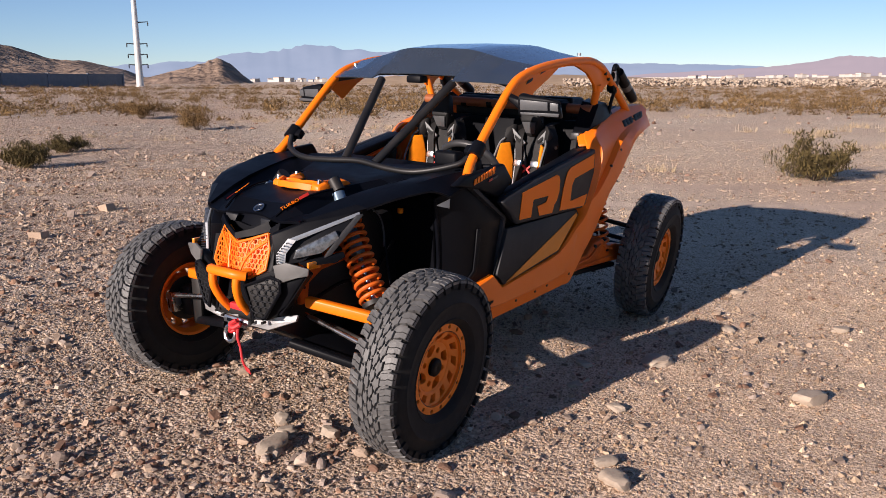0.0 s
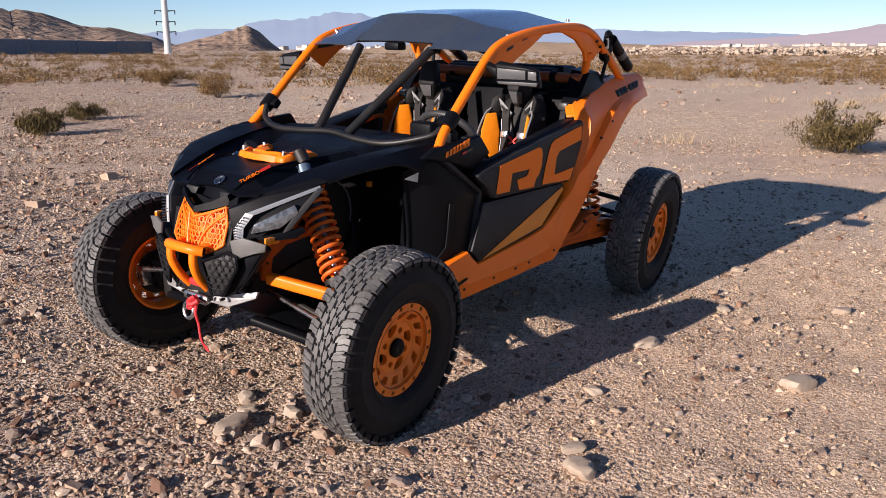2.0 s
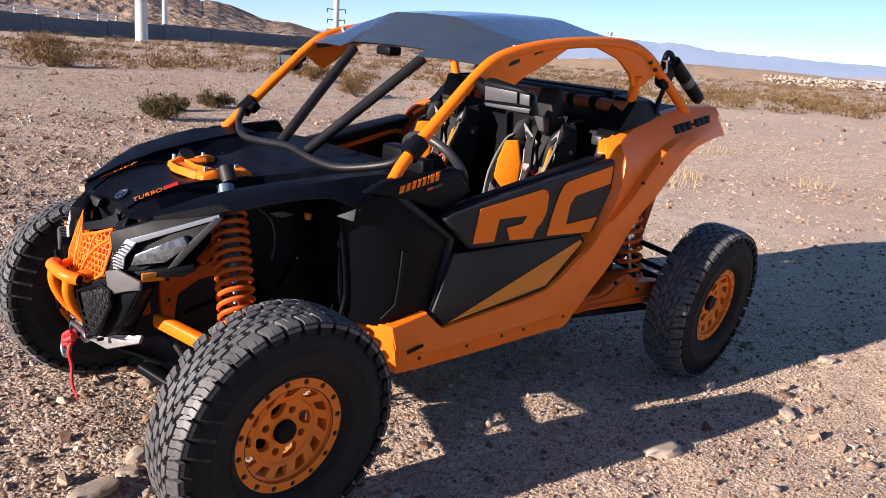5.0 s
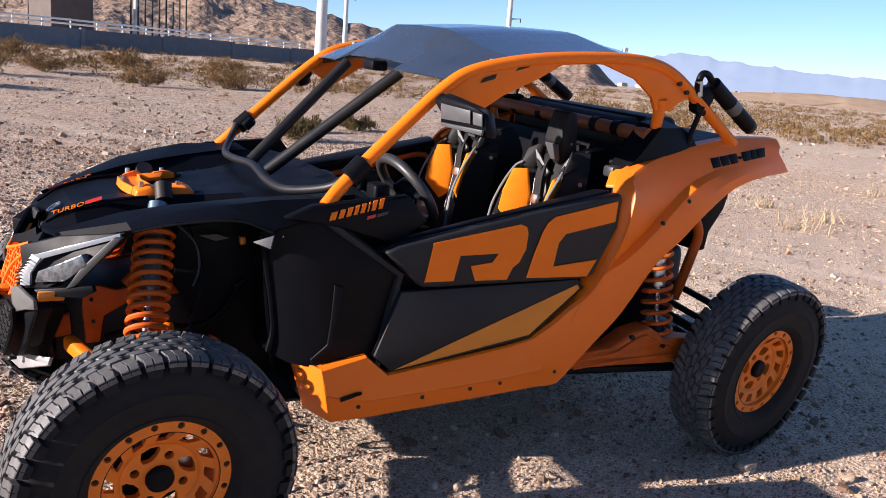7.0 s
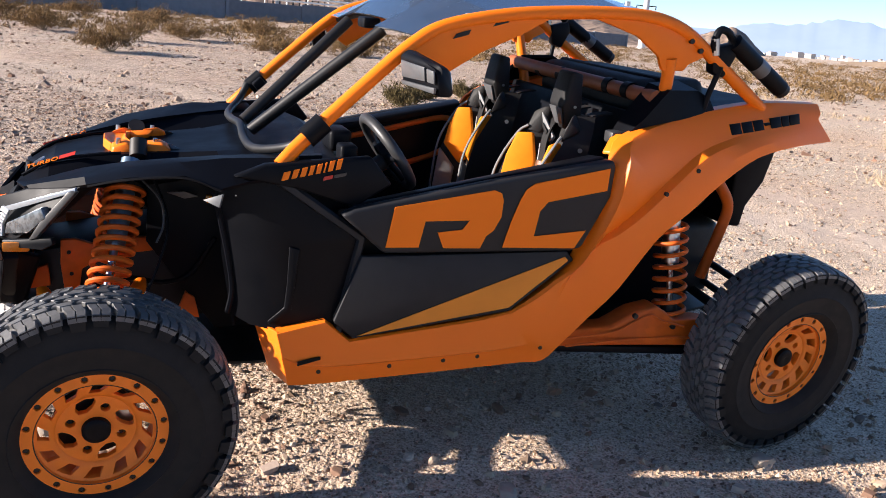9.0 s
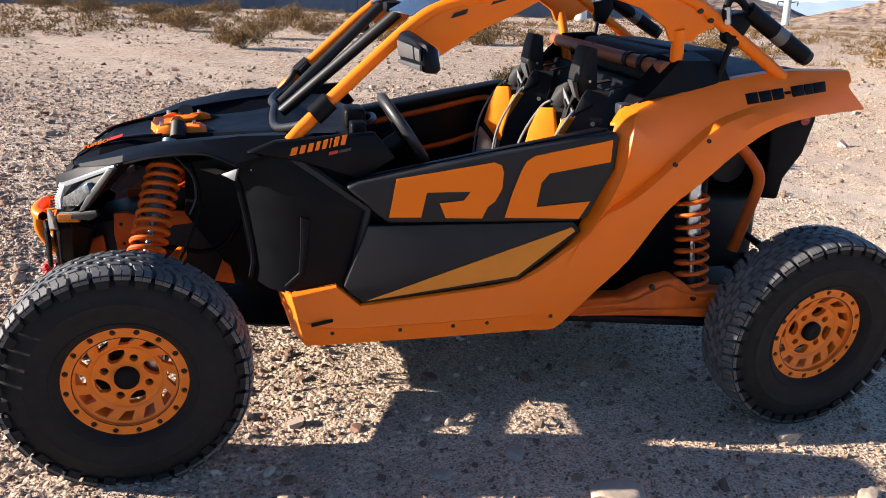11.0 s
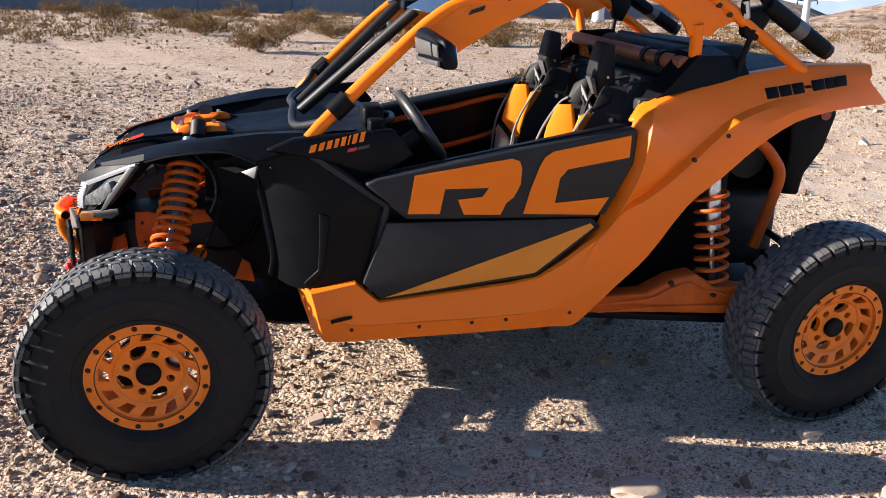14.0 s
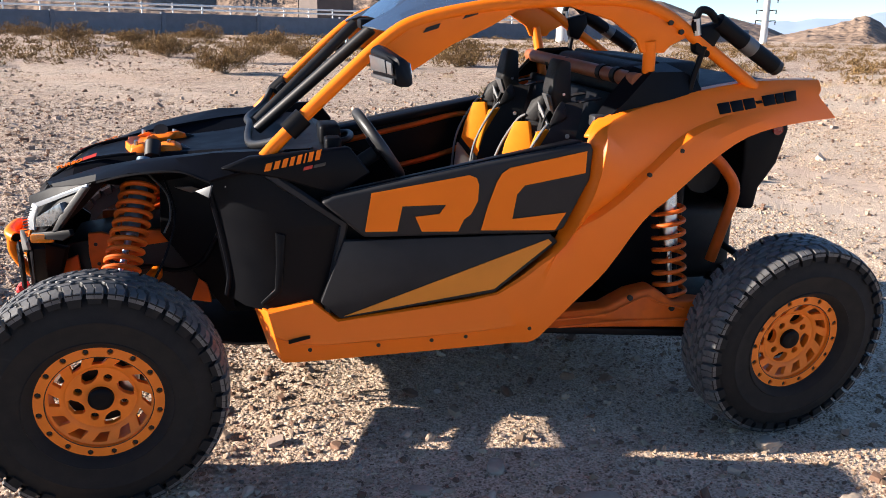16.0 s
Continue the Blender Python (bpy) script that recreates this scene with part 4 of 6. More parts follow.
    part("lower_arm", slab([at(-0.22, .22, .430), at(-0.17, .22, .432), at(0.01, .690, .310), at(-0.03, .690, .306)], (0, 0, -0.04), 0.012, 3), BLACK_PLASTIC, buggy, "black lower suspension arm")
    part("lower_arm", slab([at(0.16, .22, .420), at(0.22, .22, .420), at(0.06, .690, .305), at(0.0, .690, .305)], (0, 0, -0.04), 0.012, 3), BLACK_PLASTIC, buggy, "black lower suspension arm")
    part("lower_arm_plate", slab([at(-0.19, .24, .418), at(0.19, .24, .412), at(0.045, .69, .296), at(-0.02, .69, .296)], (0, 0, -0.022), 0.006, 2), BLACK_PLASTIC, buggy, "black lower arm skid plate")
    part("tie_rod", rod(at(-0.10, .22, .52), at(-0.14, .70, .45), 0.012), STEEL, buggy, "steel tie rod")
    part("trailing_arm", slab([at(1.45, .600, .450), at(1.60, .66, .475), at(1.86, .690, .490), at(1.97, .69, .545), at(2.06, .70, .565), at(2.11, .70, .535), at(2.15, .70, .500), at(2.26, .70, .495), at(2.50, .66, .44), at(2.52, .66, .33), at(2.22, .70, .385), at(1.9, .69, .405), at(1.50, .62, .400)], (0, -s * 0.10, 0), 0.014, 3), ORANGE_FRAME, buggy, "orange boxed trailing arm")
    part("arm_rib", tube([at(1.62, .703, .462), at(1.86, .703, .472), at(1.95, .703, .505), at(2.03, .703, .532), at(2.085, .703, .505), at(2.20, .703, .470)], 0.005, 6), ORANGE_FRAME, buggy, "stamped rib along the arm")
    part("arm_rib", tube([at(1.66, .703, .432), at(1.90, .703, .436), at(2.10, .703, .430), at(2.24, .703, .418)], 0.005, 6), ORANGE_FRAME, buggy, "stamped rib along the arm")
    for x, z in ((1.963, .530), (2.149, .472)):
        part("arm_hole", rod(at(x, .690, z), at(x, .7025, z), 0.011, 12), DARK, buggy, "dark bolt hole in the arm")
    part("arm_guard", slab([at(1.50, .60, .408), at(2.24, .712, .376), at(2.24, .60, .376), at(1.50, .50, .408)], (0, 0, -0.03), 0.006), BLACK_PLASTIC, buggy, "black arm guard")
    for z, zz in ((0.60, 0.53), (0.50, 0.43), (0.38, 0.32)):
        part("radius_rod", rod(at(2.62, .15, z), at(2.66, .64, zz), 0.016), TUBE_BLACK, buggy, "black radius rod")
    part("drive_shaft", rod(at(2.585, .15, .45), at(2.585, .72, .39), 0.022), DARK, buggy)

    # roll cage side: pillar, roof rail and rear brace in one tube
    line = [at(0.570, .652, 1.128), at(0.645, .632, 1.202), at(0.830, .622, 1.372), at(1.000, .616, 1.520), at(1.115, .618, 1.585), at(1.316, .628, 1.630),
            at(1.521, .634, 1.652), at(1.732, .638, 1.662), at(1.900, .640, 1.655), at(2.041, .642, 1.612), at(2.188, .645, 1.515), at(2.440, .640, 1.345)]
    cage = part("cage_rail", tube(line, 0.0235, 14, steps=5), ORANGE, buggy, "orange roll cage side tube")
    part("front_gusset", slab([at(0.985, .632, 1.490), at(1.115, .636, 1.580), at(1.316, .640, 1.626), at(1.50, .646, 1.640), at(1.379, .636, 1.570), at(1.237, .632, 1.505), at(1.095, .628, 1.415)], (0, -s * 0.010, 0), 0.003), ORANGE, cage, "orange slotted gusset plate")
    for x, z in ((1.13, 1.545), (1.27, 1.592)):
        part("gusset_slot", slab([at(x, .637, z), at(x + 0.055, .640, z + 0.017), at(x + 0.062, .640, z + 0.034), at(x + 0.012, .637, z + 0.018)], (0, s * 0.0035, 0), 0.001), DARK, cage, "dark slot")
    part("rear_gusset", slab([at(1.62, .648, 1.650), at(1.90, .650, 1.650), at(2.041, .650, 1.606), at(2.14, .652, 1.535), at(2.065, .650, 1.500), at(2.045, .648, 1.475), at(1.955, .645, 1.475), at(1.93, .646, 1.525), at(1.83, .648, 1.590), at(1.72, .648, 1.622)], (0, -s * 0.02, 0), 0.006), ORANGE, cage, "orange rear gusset plate")
    part("cage_post", tube([at(1.985, .640, 1.52), at(2.000, .618, 1.42), at(2.02, .575, 1.24)], 0.024, 12), ORANGE, cage, "orange rear post")
    for x, z in ((2.055, 1.585), (2.10, 1.552)):
        bm = rod(at(x, .646, z), at(x, .664, z), 0.010, 8)
        part("gusset_bolt", bm, DARK, cage)
    part("pillar_clamp", bevel(rod(at(0.655, .632, 1.212), at(0.712, .628, 1.264), 0.037, 12), 0.008, 2, 1.0), BLACK_PLASTIC, cage, "black tube clamp")
    part("clamp_ear", block((-0.025, -0.035, -0.02), (0.025, 0.035, 0.02), 0.008, m=pose(0.690, s * 0.600, 1.235, 0, -42, 0)), BLACK_PLASTIC, cage)

    # side mirror
    mirror = group("side_mirror", buggy, label="black side mirror on the pillar")
    m = pose(0.962, s * (0.820 if s < 0 else 0.765), 1.446, 0, -7, -s * 11)
    rear = [(0.060, s * -0.085, 0.044), (0.060, s * -0.085, -0.036), (0.064, s * 0.078, 0.010), (0.066, s * 0.084, -0.058)]
    fore_ = [(0.0, s * -0.122, 0.052), (0.0, s * -0.122, -0.044), (0.0, s * 0.100, 0.036), (0.0, s * 0.104, -0.056), (0.030, s * -0.112, 0.066), (0.040, s * 0.090, 0.026), (0.045, s * 0.108, -0.064)]
    part("mirror_housing", hull(fore_ + rear, 0.012), BLACK_PLASTIC, mirror, "black moulded housing").matrix_basis = m
    part("mirror_face", slab([(0.0625, s * -0.076, 0.034), (0.0665, s * 0.066, 0.006), (0.0675, s * 0.072, -0.046), (0.0625, s * -0.076, -0.030)], (0.003, 0, 0), 0.001), MIRROR, mirror, "mirror glass").matrix_basis = m
    part("mirror_vane", slab([(-0.003, s * -0.104, 0.034), (-0.003, s * 0.040, 0.026), (-0.003, s * 0.040, -0.016), (-0.003, s * -0.104, -0.018)], (-0.006, 0, 0), 0.002), GREY_VANE, mirror, "grey front vane").matrix_basis = m
    part("mirror_vane", slab([(-0.003, s * 0.052, 0.024), (-0.003, s * 0.094, 0.020), (-0.003, s * 0.094, -0.018), (-0.003, s * 0.052, -0.016)], (-0.006, 0, 0), 0.002), PALE_TRIM, mirror, "pale front vane").matrix_basis = m
    part("mirror_sill", slab([(-0.003, s * -0.104, -0.028), (-0.003, s * 0.100, -0.028), (-0.003, s * 0.096, -0.046), (-0.003, s * -0.098, -0.040)], (-0.010, 0, 0), 0.003), GREY_VANE, mirror).matrix_basis = m
    part("mirror_arm", hull([at(0.955, .612, 1.49), at(0.985, .612, 1.515), at(0.955, .715, 1.42), at(0.955, .715, 1.475), at(1.00, .715, 1.42), at(1.00, .715, 1.475), at(1.00, .620, 1.46)], 0.006), BLACK_PLASTIC, mirror, "black mirror bracket")

    # shock reservoir on the rear brace
    res = group("shock_reservoir", buggy, label="black shock reservoir strapped to the rear brace")
    a, b = Vector(at(2.245, .655, 1.590)), Vector(at(2.515, .640, 1.425))
    part("canister", bevel(rod(a, b, 0.033, 18), 0.005, 2, 1.0), BLACK_PLASTIC, res, "black canister")
    part("canister_cap", bevel(rod(b, b + (b - a).normalized() * 0.022, 0.030, 18), 0.004, 2, 1.0), DARK, res)
    part("canister_label", rod(a.lerp(b, 0.45) + Vector((0, s * 0.001, 0)), a.lerp(b, 0.62), 0.0337, 18), PALE_TRIM, res, "grey label band")
    part("reservoir_hose", tube([a, at(2.205, .662, 1.625), at(2.165, .665, 1.628), at(2.150, .665, 1.585), at(2.160, .665, 1.545)], 0.014, 10), BLACK_PLASTIC, res, "black looped hose")
    part("hose_fitting", rod(at(2.152, .665, 1.600), at(2.162, .665, 1.540), 0.016, 10), STEEL, res, "bright fitting")
    part("reservoir_clamp", slab([at(2.15, .665, 1.565), at(2.25, .665, 1.590), at(2.265, .665, 1.54), at(2.22, .665, 1.455), at(2.165, .665, 1.475)], (0, -s * 0.05, 0), 0.012), BLACK_PLASTIC, res, "black clamp")

# -- nose, hood and centre parts --
def both(rows):
    """Half sections, from the middle outwards, completed to full ones."""
    return [[(x, -w, z) for x, w, z in reversed(row)] + [(x, w, z) for x, w, z in row if w > 0] for row in rows]


hood = part("hood", shell(both([
    [(-0.188, 0, .985), (-0.198, .07, .985), (-0.224, .140, .982), (-0.232, .200, .978), (-0.200, .300, .985)],
    [(-0.125, 0, 1.030), (-0.125, .10, 1.034), (-0.13, .18, 1.036), (-0.13, .26, 1.000), (-0.10, .33, 1.016)],
    [(0.00, 0, 1.056), (0.00, .14, 1.064), (0.00, .195, 1.064), (0.02, .27, 0.985), (0.03, .37, 1.055)],
    [(0.20, 0, 1.070), (0.20, .14, 1.078), (0.20, .195, 1.076), (0.20, .27, 0.985), (0.20, .42, 1.090)],
    [(0.42, 0, 1.085), (0.42, .16, 1.090), (0.42, .24, 1.092), (0.42, .35, 1.060), (0.42, .46, 1.118)],
    [(0.62, 0, 1.100), (0.62, .16, 1.105), (0.62, .26, 1.108), (0.62, .40, 1.104), (0.62, .50, 1.128)],
    [(0.78, 0, 1.120), (0.78, .16, 1.125), (0.78, .26, 1.125), (0.76, .40, 1.120), (0.74, .50, 1.130)],
]), 0.012), BLACK_PAINT, buggy, "black sculpted hood", angle=0.3)
part("scoop_lip", shell(both([[(-0.306, 0, .912), (-0.278, .085, .938), (-0.244, .150, .972)], [(-0.312, 0, .884), (-0.282, .095, .908), (-0.244, .172, .932)], [(-0.270, 0, .884), (-0.245, .095, .905), (-0.215, .172, .930)]]), 0.010), BLACK_PAINT, hood, "black pointed intake lip", angle=0.3)
part("scoop_hollow", slab([(-0.180, -.150, .975), (-0.180, .150, .975), (-0.215, .12, .90), (-0.215, -.12, .90)], (0.02, 0, 0), 0.002), BLACK_PAINT, hood, "dark intake")
for s in SIDES:
    part("scoop_cheek", slab([(-0.222, s * .075, .972), (-0.232, s * .148, .975), (-0.238, s * .135, .945), (-0.232, s * .085, .942)], (0.012, 0, 0.002), 0.003), DOOR_BLACK, hood, "dark scoop cheek")
    part("hood_crease", tube([(-0.215, s * .165, .992), (-0.13, s * .182, 1.042), (0.0, s * .208, 1.070), (0.10, s * .215, 1.078)], 0.006, 6), BLACK_PAINT, hood)
# round badge, drawn as a plain ring
badge = lathe([(0.0, 0.027), (0.004, 0.027), (0.004, 0.021), (0.0, 0.021)], 28, "z")
badge.transform(pose(-0.176, -0.018, 1.008, 0, -35, 0))
part("badge_ring", badge, STEEL, hood, "bright ring badge")
badge = slab([(-0.014, -0.004, 0), (0.014, 0.004, 0), (0.010, 0.012, 0), (-0.010, -0.012, 0)], (0, 0, 0.003), 0)
badge.transform(pose(-0.176, -0.018, 1.008, 0, -35, 0))
part("badge_bar", badge, STEEL, hood)


def lettering(name, text, size, m, mat, parent, depth=0.0015):
    cu = bpy.data.curves.new(name, "FONT")
    cu.body, cu.size, cu.extrude, cu.shear, cu.space_character = text, size, depth, 0.25, 1.05
    ob = bpy.data.objects.new(name, cu)
    me = bpy.data.meshes.new_from_object(ob)
    bpy.data.objects.remove(ob)
    me.name = name
    me.materials.clear()
    me.materials.append(mat)
    ob = new(name, me)
    ob.parent, ob.matrix_basis = parent, m
    return ob


for s in SIDES:
    run = Vector((0.185, s * 0.025, 0.062)).normalized() * (1 if s < 0 else -1)
    base = Vector((-0.195, s * 0.176, 1.004)) if s < 0 else Vector((-0.01, s * 0.215, 1.060))
    out = Vector((-0.25, s * 0.75, 1.0)).normalized()
    upv = (out.cross(run)).normalized()
    out = run.cross(upv)
    m = Matrix.Translation(base + out * 0.019) @ Matrix((run, upv, out)).transposed().to_4x4()
    lettering("hood_lettering", "TURBO", 0.030, m @ Matrix.Diagonal((1.05, 0.72, 1, 1)), ORANGE_DECAL, hood)
    part("hood_mark", slab([m @ Vector((0.105 + dx, dy, 0)) for dx, dy in ((0.006, 0), (0.060, 0), (0.064, 0.0145), (0.010, 0.0145))], out * 0.002, 0), RED_DECAL, hood)

# orange shock tower brace that rises through the hood
brace = group("tower_brace", buggy, label="orange cast brace across the shock tops")
part("brace_bar", bevel(shell(both([
    [(0.040, 0, 1.068), (0.040, .05, 1.070), (0.062, .11, 1.062)], [(0.046, 0, 1.098), (0.044, .05, 1.102), (0.070, .115, 1.094)],
    [(0.062, 0, 1.088), (0.062, .05, 1.090), (0.088, .105, 1.090)], [(0.105, 0, 1.086), (0.106, .05, 1.088), (0.122, .105, 1.090)],
    [(0.118, 0, 1.100), (0.120, .05, 1.104), (0.142, .115, 1.098)], [(0.126, 0, 1.068), (0.130, .05, 1.070), (0.155, .115, 1.064)]]), 0.008), 0.002, 1), ORANGE, brace, "orange cast bar with a hollow")
for s in SIDES:
    part("brace_lug", slab([(0.062, s * .105, 1.060), (0.070, s * .105, 1.098), (0.115, s * .115, 1.112), (0.142, s * .120, 1.100), (0.150, s * .125, 1.062)], (0.004, s * 0.050, -0.010), 0.008), ORANGE, brace, "orange clamp lug")
    part("brace_lug", slab([(0.172, s * .110, 1.062), (0.180, s * .110, 1.106), (0.235, s * .118, 1.112), (0.262, s * .122, 1.098), (0.266, s * .125, 1.064)], (0.004, s * 0.062, -0.012), 0.008), ORANGE, brace, "orange clamp lug")
    part("lug_web", slab([(0.14, s * .07, 1.075), (0.20, s * .07, 1.080), (0.22, s * .12, 1.090), (0.12, s * .11, 1.085)], (0, 0, 0.014), 0.003), ORANGE, brace)
    bm = bmesh.new()
    tube([(0.156, s * 0.205, 1.062), (0.160, s * 0.165, 1.112)], 0.030, 14, curve=False, bm=bm)
    part("shock_cap", bevel(bm, 0.005, 2, 1.0), DARK, brace, "dark shock cap")
    for x in (0.092, 0.215):
        part("lug_bolt", rod((x, s * .135, 1.095), (x + 0.002, s * .137, 1.116), 0.008, 8), STEEL, brace)
    part("brace_tab", slab([(0.262, s * .13, 1.10), (0.300, s * .16, 1.082), (0.296, s * .165, 1.068), (0.258, s * .14, 1.080)], (0, s * 0.003, 0), 0), PALE_TRIM, brace)

# front bulkhead and grille
def grille_x(y, z):
    return -0.300 + 0.214 * (z - 0.875) + (0.14 + 0.8 * (z - 0.766)) * abs(y)


def grille_point(y, z, ahead=0.0):
    return (grille_x(y, z) - 0.022 - ahead, 0.84 * y - 0.033, z)


nose = part("nose_panel", shell(both([
    [(-0.225, 0, .930), (-0.215, .12, .945), (-0.205, .20, .965)],
    [(-0.235, 0, .860), (-0.225, .15, .865), (-0.225, .235, .880)],
    [(-0.260, 0, .740), (-0.255, .12, .745), (-0.255, .225, .770)],
    [(-0.30, 0, .690), (-0.31, .10, .690), (-0.285, .215, .700)],
    [(-0.30, 0, .560), (-0.31, .10, .560), (-0.270, .185, .560)],
    [(-0.25, 0, .500), (-0.25, .10, .500), (-0.230, .185, .510)]]), 0.015), BLACK_PLASTIC, buggy, "black nose panel", angle=0.4)
for s in SIDES:
    edge = [(-0.236, .163, .945), (-0.205, .205, .975), (-0.262, .228, .880), (-0.285, .232, .760), (-0.318, .150, .715), (-0.322, .10, .722), (-0.292, .198, .768), (-0.270, .197, .850)]
    part("grille_surround", slab([(x - 0.02, s * w * 0.86 - 0.030, z) for x, w, z in edge], (0.03, 0, 0), 0.004), BLACK_PLASTIC, nose, "black grille surround")
outline = [(0.168, .925), (0.196, .86), (0.198, .775), (0.12, .733), (0.0, .726)]
ring = [(y, z) for y, z in outline] + [(-y, z) for y, z in reversed(outline[:-1])] + [(-0.085, .898), (0.0, .876), (0.085, .898)]
part("grille_backing", slab([grille_point(y * 0.98, z, -0.022) for y, z in ring], (0.010, 0, 0), 0), ORANGE_PLASTIC, nose, "orange grille recess")
grille = group("grille", buggy, label="orange honeycomb grille")
for r in range(9):
    for c in range(16):
        y = -0.196 + c * 0.0262 + (r % 2) * 0.0131
        z = 0.742 + r * 0.0205
        edge = 0.125 + (z - 0.733) * 1.7 if z < 0.775 else 0.197 - max(0.0, z - 0.86) * 0.4
        crown = 0.876 + abs(y) * 0.28
        if abs(y) > edge - 0.010 or z > crown - 0.008:
            continue
        pts = [grille_point(yy, zz) for yy, zz in ((y + 0.0152 * math.cos(a * math.pi / 3), z + 0.0128 * math.sin(a * math.pi / 3)) for a in range(6))]
        part("grille_cell", tube(pts, 0.0030, 5, curve=False, closed=True), ORANGE_PLASTIC, grille)
for s in SIDES:
    pts = [(s * 0.035, .735), (s * 0.060, .80), (s * 0.105, .850), (s * 0.175, .895)]
    part("grille_rib", tube([grille_point(y, z, 0.004) for y, z in pts], 0.0060, 8), ORANGE_PLASTIC, grille, "orange rib")
    pts = [(s * 0.06, .80), (s * 0.072, .87), (s * 0.09, .895)]
    part("grille_rib", tube([grille_point(y, z, 0.003) for y, z in pts], 0.0045, 8), ORANGE_PLASTIC, grille, "orange rib")
part("grille_frame", tube([grille_point(y, z, 0.002) for y, z in ring], 0.0065, 8, curve=False, closed=True), ORANGE_PLASTIC, grille, "orange grille frame")

# bumper guard, winch plate, fairlead, hook and rope
guard = group("bumper_guard", buggy, pose(0.004, -0.034, 0), "orange tubular bumper guard")
part("guard_bar", tube([(-0.384, -.112, .750), (-0.408, -.085, .756), (-0.419, -.045, .760), (-0.419, .045, .760), (-0.410, .085, .757), (-0.390, .108, .752)], 0.022, 14), ORANGE, guard, "orange top bar")
for s in SIDES:
    part("guard_leg", tube([(-0.408, s * .078, .752), (-0.410, s * .076, .690), (-0.380, s * .066, .620), (-0.330, s * .060, .560)], 0.019, 14), ORANGE, guard, "orange leg")
    part("guard_stay", tube([(-0.385, s * .070, .752), (-0.34, s * .085, .758), (-0.28, s * .09, .745)], 0.016, 10), ORANGE, guard, "orange stay")
    part("guard_cap", rod((-0.390, s * .104, .751), (-0.382, s * .1155, .750), 0.017, 12), BLACK_PLASTIC, guard)
half = [(-0.340, .075, .572), (-0.345, .130, .592), (-0.326, .175, .578), (-0.300, .195, .552), (-0.228, .300, .566), (-0.236, .292, .535), (-0.315, .185, .498), (-0.345, .10, .512), (-0.352, .06, .490)]
outline = [(x if x < -0.29 else -0.318, 0.88 * y - 0.037, z - (0.02 if x > -0.29 else 0.0)) for x, y, z in half] + [(x, -0.88 * y - 0.037, z) for x, y, z in half[::-1]]
plate = part("winch_plate", slab(outline, (0.010, 0, -0.003), 0.0015), PLATE, buggy, "bare aluminium winch plate")
for s in SIDES:
    for y, x, z in ((0.135, -0.341, .552), (0.105, -0.346, .528), (0.175, -0.330, .535)):
        part("plate_bolt", rod((x - 0.012, s * y * 0.88 - 0.037, z), (x + 0.01, s * y * 0.88 - 0.037, z), 0.007, 8), DARK, plate)
fair = part("fairlead", slab([(x, y - 0.040, z) for x, y, z in ((-0.352, -.075, .505), (-0.348, -.085, .522), (-0.346, -.075, .538), (-0.346, .075, .538), (-0.348, .085, .522), (-0.352, .075, .505))], (-0.014, 0, 0), 0.006), STEEL, buggy, "worn steel hawse fairlead")
part("fairlead_slot", slab([(-0.3675, -.090, .515), (-0.3635, -.090, .528), (-0.3635, .010, .528), (-0.3675, .010, .515)], (-0.003, 0, 0), 0.002), BLACK_PAINT, fair)
hook = group("winch_hook", buggy, pose(-0.012, -0.082, 0.018), label="steel winch hook on a red rope")
ring = [(-0.392 + 0.005 * math.sin(a), 0.030 + 0.033 * math.cos(a), 0.458 + 0.035 * math.sin(a)) for a in [k * math.pi / 8 for k in range(16)]]
part("hook_ring", tube(ring, 0.0090, 8, curve=False, closed=True), STEEL, hook, "bright steel ring")
part("rope_loop", tube([(-0.366, 0.0, .520), (-0.395, 0.010, .505), (-0.400, 0.018, .475), (-0.390, 0.0, .480), (-0.372, -0.02, .510)], 0.0105, 8), RED, hook, "red rope thimble")
part("rope_knot", tube([(-0.385, -0.030, .510), (-0.402, -0.005, .495), (-0.398, 0.015, .505), (-0.380, 0.0, .520)], 0.012, 8), RED, hook, "red rope knot")
part("rope_tail", tube([(-0.380, -0.015, .505), (-0.402, -0.030, .460), (-0.398, -0.040, .41), (-0.406, -0.060, .355), (-0.402, -0.080, .315)], lambda t: 0.008 - 0.003 * t, 8), RED, hook, "red pull strap")
part("strap_tip", slab([(-0.404, -0.070, .335), (-0.404, -0.100, .320), (-0.404, -0.108, .298), (-0.404, -0.078, .308)], (0.004, 0, 0), 0.001), RED, hook)
part("winch_drum", rod((-0.30, -.12, .56), (-0.30, .12, .56), 0.045), DARK, buggy, "dark winch drum")
part("winch_rope_pad", block((-0.350, -0.087, 0.566), (-0.318, 0.013, 0.598), 0.008), RED, buggy, "red rope pad")

# frame, skid plate, tub and engine
part("skid_plate", slab([(-0.30, -.20, .50), (-0.05, -.22, .36), (0.45, -.40, .33), (1.60, -.52, .33), (2.65, -.32, .38), (2.65, .32, .38), (1.60, .52, .33), (0.45, .40, .33), (-0.05, .22, .36), (-0.30, .20, .50)], (0, 0, 0.012), 0.003), DARK, buggy, "dark skid plate")
